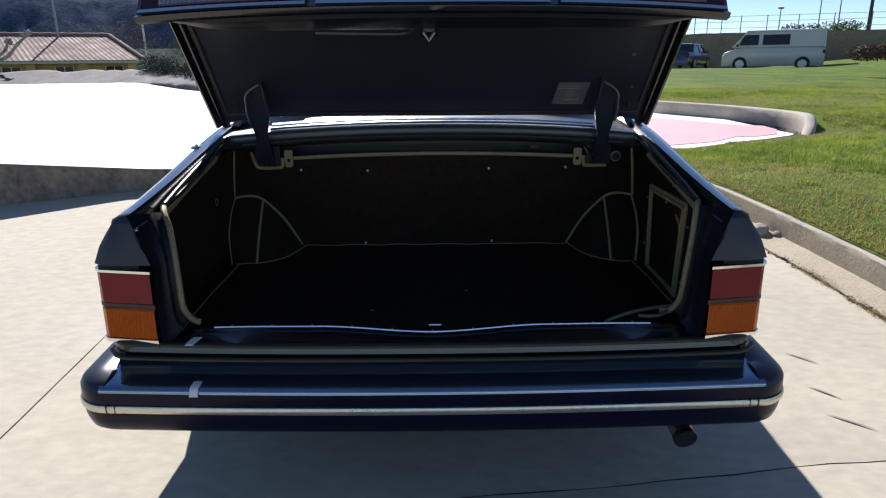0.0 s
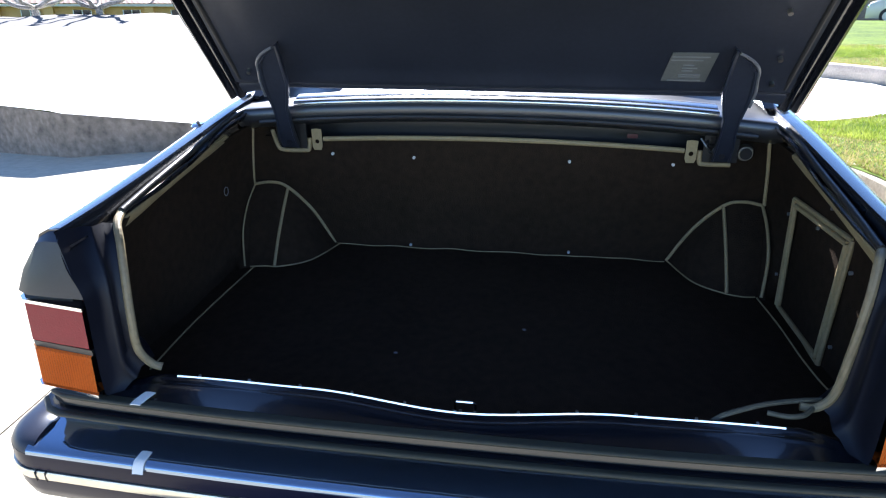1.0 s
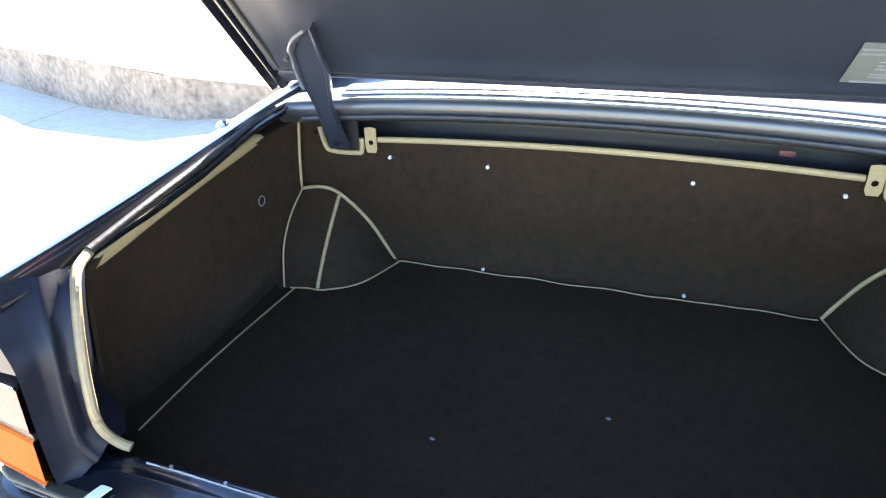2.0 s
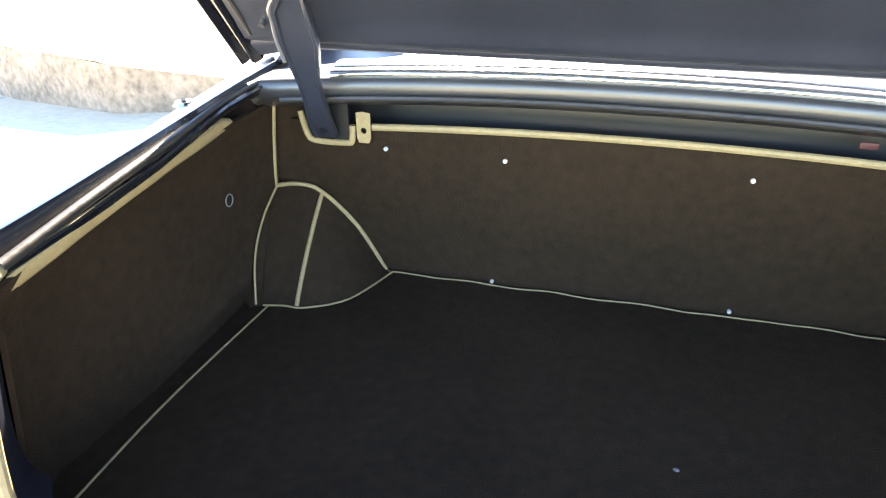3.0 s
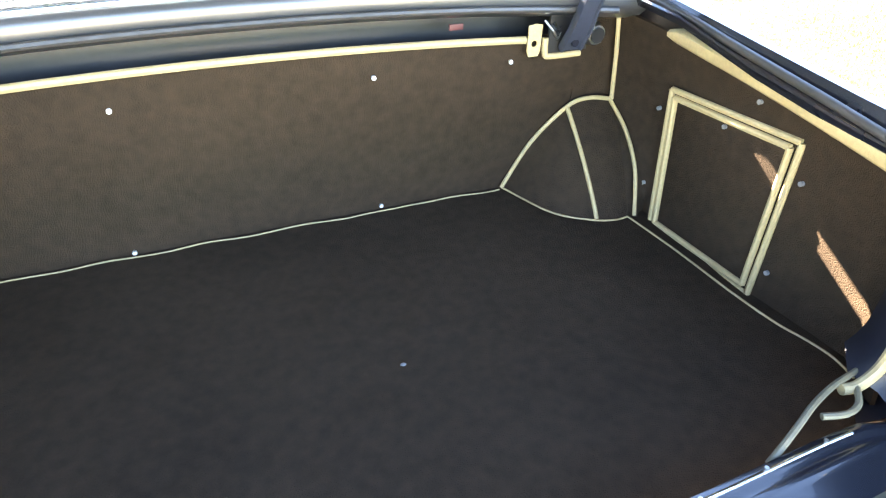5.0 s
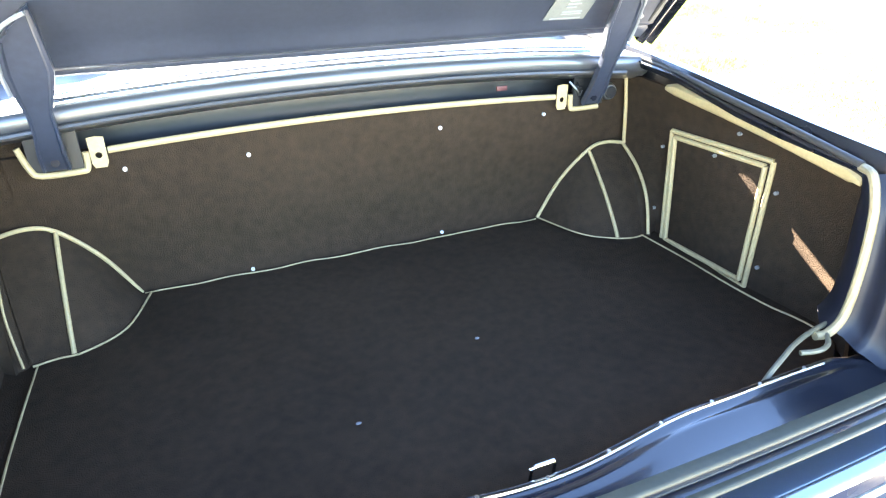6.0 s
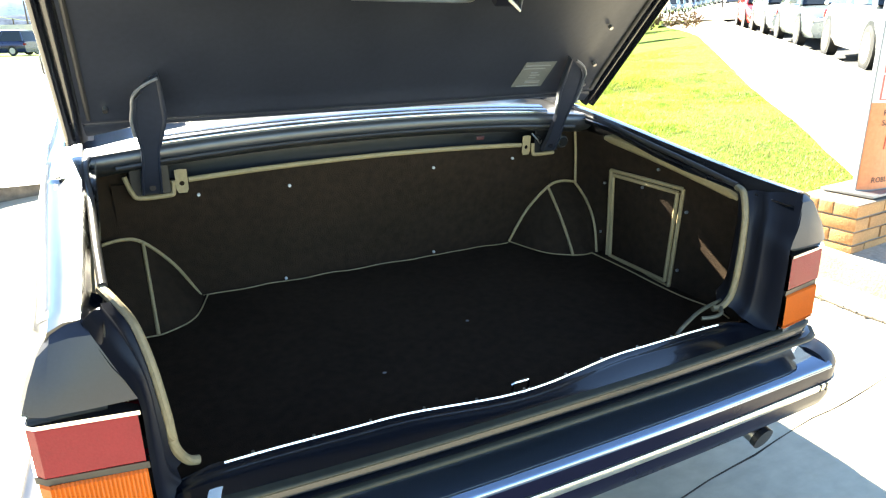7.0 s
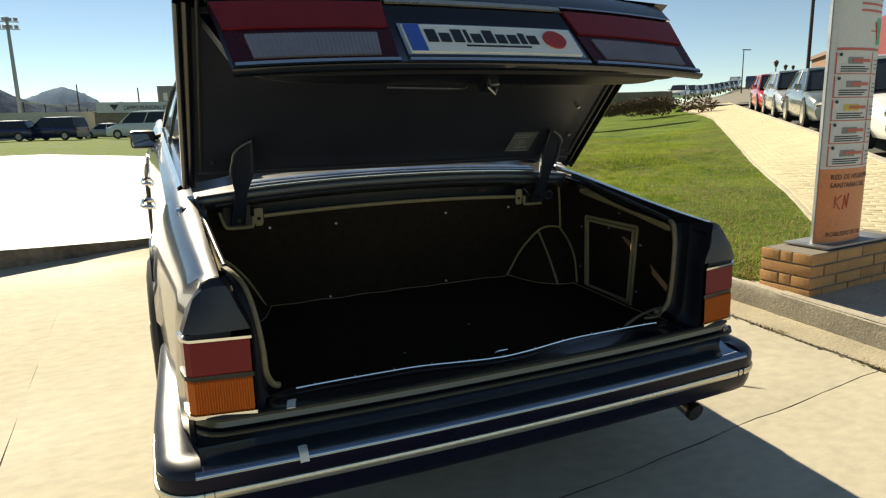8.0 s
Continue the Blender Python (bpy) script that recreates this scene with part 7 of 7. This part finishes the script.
prism(bm, [(24.1, 13.8), (29.1, 9.2), (33.1, 13.2), (28.1, 18.2)], 0.8, 4.9)
thing("red_building", bm, M_REDB, "dark red building beyond the parked cars", "building", smooth=False)

# ---- pavers of the footpath ----
bm = bmesh.new()
box(bm, 0.003, 0.197, 0.003, 0.097, 0.0, 0.03, 0.003)
paver_me = finish("paver", bm, M_PAVER, 40)
count = 0
vs, fs = [], []
ang = math.atan2(-PDIR.x, PDIR.y)
for j in range(345):
    u = -1.5 + 0.102 * j
    off = 0.1 * (j % 2)
    lo = path_left(u)
    for i in range(17):
        w = PW - 0.2 * (i + 1) + off
        wide = 0.2
        if w + 0.2 > PW:
            w, wide = PW - 0.1, 0.1
        if w + 0.2 <= lo + 0.02:
            continue
        if w < lo:
            wide = w + 0.2 - lo
            w = lo
        p = P0 + PDIR * u + PNRM * w
        z = lawn_z(p.x, p.y) + 0.012 + random.uniform(-0.002, 0.002)
        if count < 300 and wide > 0.199:
            ob = new("paver", paver_me)
            ob.parent = path
            c_ = Vector((p.x, p.y, lawn_z(p.x, p.y)))
            ea = p + PNRM * 0.2
            eb = p + PDIR * 0.2
            ta = (Vector((ea.x, ea.y, lawn_z(ea.x, ea.y))) - c_).normalized()
            tb = (Vector((eb.x, eb.y, lawn_z(eb.x, eb.y))) - c_).normalized()
            tn = ta.cross(tb).normalized()
            ob.matrix_local = Matrix(((ta.x, tb.x, tn.x, p.x), (ta.y, tb.y, tn.y, p.y), (ta.z, tb.z, tn.z, z), (0, 0, 0, 1)))
            count += 1
        else:
            k = len(vs)
            for dz in (0.0, 0.03):
                for a, b in ((0.004, 0.004), (wide - 0.004, 0.004), (wide - 0.004, 0.096), (0.004, 0.096)):
                    q = p + PNRM * a + PDIR * b
                    vs.append((q.x, q.y, lawn_z(q.x, q.y) + 0.012 + dz))
            fs += [(k + 4, k + 5, k + 6, k + 7), (k, k + 1, k + 5, k + 4), (k + 1, k + 2, k + 6, k + 5), (k + 2, k + 3, k + 7, k + 6), (k + 3, k, k + 4, k + 7)]
me = bpy.data.meshes.new("far_pavers")
me.from_pydata(vs, [], fs)
me.materials.append(M_PAVER)
fp = new("far_pavers", me)
fp.parent = path
fp["kind"] = "stuff"

# ---- grass, stones ----
def blades(n, pick, h, w, material, name, label, seed):
    r = random.Random(seed)
    vs, fs = [], []
    while len(fs) < n:
        x, y, s = pick(r)
        if s <= 0:
            continue
        z = lawn_h(x, y) - 0.005
        a = r.uniform(0, math.tau)
        hh = h * r.uniform(0.4, 1.2) * s
        lx, ly = r.gauss(0, 0.5) * hh, r.gauss(0, 0.5) * hh
        k = len(vs)
        dx, dy = math.cos(a) * w, math.sin(a) * w
        vs += [(x - dx, y - dy, z), (x + dx, y + dy, z), (x + lx, y + ly, z + hh)]
        fs.append((k, k + 1, k + 2))
    me = bpy.data.meshes.new(name)
    me.from_pydata(vs, [], fs)
    me.materials.append(material)
    return tagged(new(name, me), label, "grass", kind="stuff")


def on_path(x, y):
    d = Vector((x, y)) - P0
    return path_left(d.dot(PDIR)) - 0.05 < d.dot(PNRM) < 12 and d.dot(PDIR) > -8


def pick_lawn(r, dry=False):
    d = 12.0 * r.random() ** 1.7
    y = -1.5 + 15 * r.random() ** 1.25
    e = lawn_edge(y)
    x = e + d + 0.02
    if on_path(x, y) or (5.6 < y < 8 and d < 0.2) or y < 1.0:
        return x, y, 0
    if PL.inverted() @ Vector((x, y, 0)) and -0.05 < (PL.inverted() @ Vector((x, y, 0))).x < PX + 0.05 and -0.05 < (PL.inverted() @ Vector((x, y, 0))).y < PY + 0.05:
        return x, y, 0
    p = noise.noise(Vector((x * 0.5, y * 0.5, 0))) + 0.6 * noise.noise(Vector((x * 1.9, y * 1.9, 5))) + 0.45 * noise.noise(Vector((x * 5.3, y * 5.3, 8))) - 0.35 * smooth(1.2, 0.0, d) - 0.55 * smooth(1.6, 0.0, -(Vector((x, y)) - P0).dot(PNRM)) + 0.12 * smooth(2.0, 5.0, d)
    if dry:
        return x, y, 1.0 if p < 0.02 else 0
    return x, y, 1.0 + 0.5 * max(0.0, p) if p > -0.08 else (0.6 if r.random() < 0.25 else 0)


blades(170000, pick_lawn, 0.038, 0.004, M_GRASS, "grass", "short green grass of the lawn", 11)
blades(55000, lambda r: pick_lawn(r, True), 0.030, 0.004, M_DRYG, "dry_grass", "dry straw-coloured grass patches", 12)
# crumbled mortar and dry tufts along the joint at the kerb's foot
r = random.Random(31)
vs, fs = [], []
for _ in range(1100):
    y = -2.0 + 5.1 * r.random()
    x = kerb_x(y) - 0.207 - 0.03 * noise.noise(Vector((y * 2, 1, 5))) - 0.012 * noise.noise(Vector((y * 9, 1, 5))) + r.gauss(0, 0.013)
    if noise.noise(Vector((y * 3.5, 7, 0))) < r.uniform(-0.35, 0.25):
        continue
    q = r.uniform(0.003, 0.011)
    z = slab_z(x, y) + 0.004
    k = len(vs)
    vs += [(x + q * r.uniform(0.6, 1.3) * c, y + q * r.uniform(0.6, 1.3) * d, z) for c, d in ((1, 0), (0, 1), (-1, 0), (0, -1))] + [(x + r.gauss(0, 0.25) * q, y + r.gauss(0, 0.25) * q, z + q * r.uniform(0.5, 1.0))]
    fs += [(k, k + 1, k + 4), (k + 1, k + 2, k + 4), (k + 2, k + 3, k + 4), (k + 3, k, k + 4)]
me = bpy.data.meshes.new("kerb_rubble")
me.from_pydata(vs, [], fs)
me.materials.append(M_CRACK)
tagged(new("kerb_rubble", me), "crumbled mortar and dirt along the kerb joint", "rubble", kind="stuff")


def pick_joint(r):
    y = -2.0 + 5.1 * r.random()
    x = kerb_x(y) - 0.207 - 0.03 * noise.noise(Vector((y * 2, 1, 5))) + r.gauss(0, 0.016)
    return x, y, 0.9 if noise.noise(Vector((y * 2.7, 3, 0))) > r.uniform(-0.1, 0.5) else 0


def joint_tufts(n):
    r = random.Random(32)
    vs, fs = [], []
    while len(fs) < n:
        x, y, q = pick_joint(r)
        if not q:
            continue
        z = slab_z(x, y) + 0.003
        a, hh = r.uniform(0, math.tau), 0.028 * r.uniform(0.4, 1.2)
        k = len(vs)
        dx, dy = math.cos(a) * 0.002, math.sin(a) * 0.002
        vs += [(x - dx, y - dy, z), (x + dx, y + dy, z), (x + r.gauss(0, 0.6) * hh, y + r.gauss(0, 0.6) * hh, z + hh * 0.6)]
        fs.append((k, k + 1, k + 2))
    me = bpy.data.meshes.new("dry_tufts")
    me.from_pydata(vs, [], fs)
    me.materials.append(M_DRYG)
    tagged(new("dry_tufts", me), "dry weeds growing in the kerb joint", "grass", kind="stuff")


joint_tufts(2600)
for x, y, z, r0 in ((2.03, 2.40, 0.25, 0.06), (2.11, 2.33, 0.22, 0.035)):
    bm = bmesh.new()
    bmesh.ops.create_icosphere(bm, subdivisions=3, radius=r0)
    for v in bm.verts:
        v.co *= 1 + 0.35 * noise.noise(v.co * 14 + Vector((x * 9, 0, 0)))
        v.co.z *= 0.7
    thing("stone", bm, M_STONE, "rough pale stone lying by the kerb", "stone", "stones by the kerb", at=Matrix.Translation((x, y, slab_z(x, y) + r0 * 0.5)), angle=60)
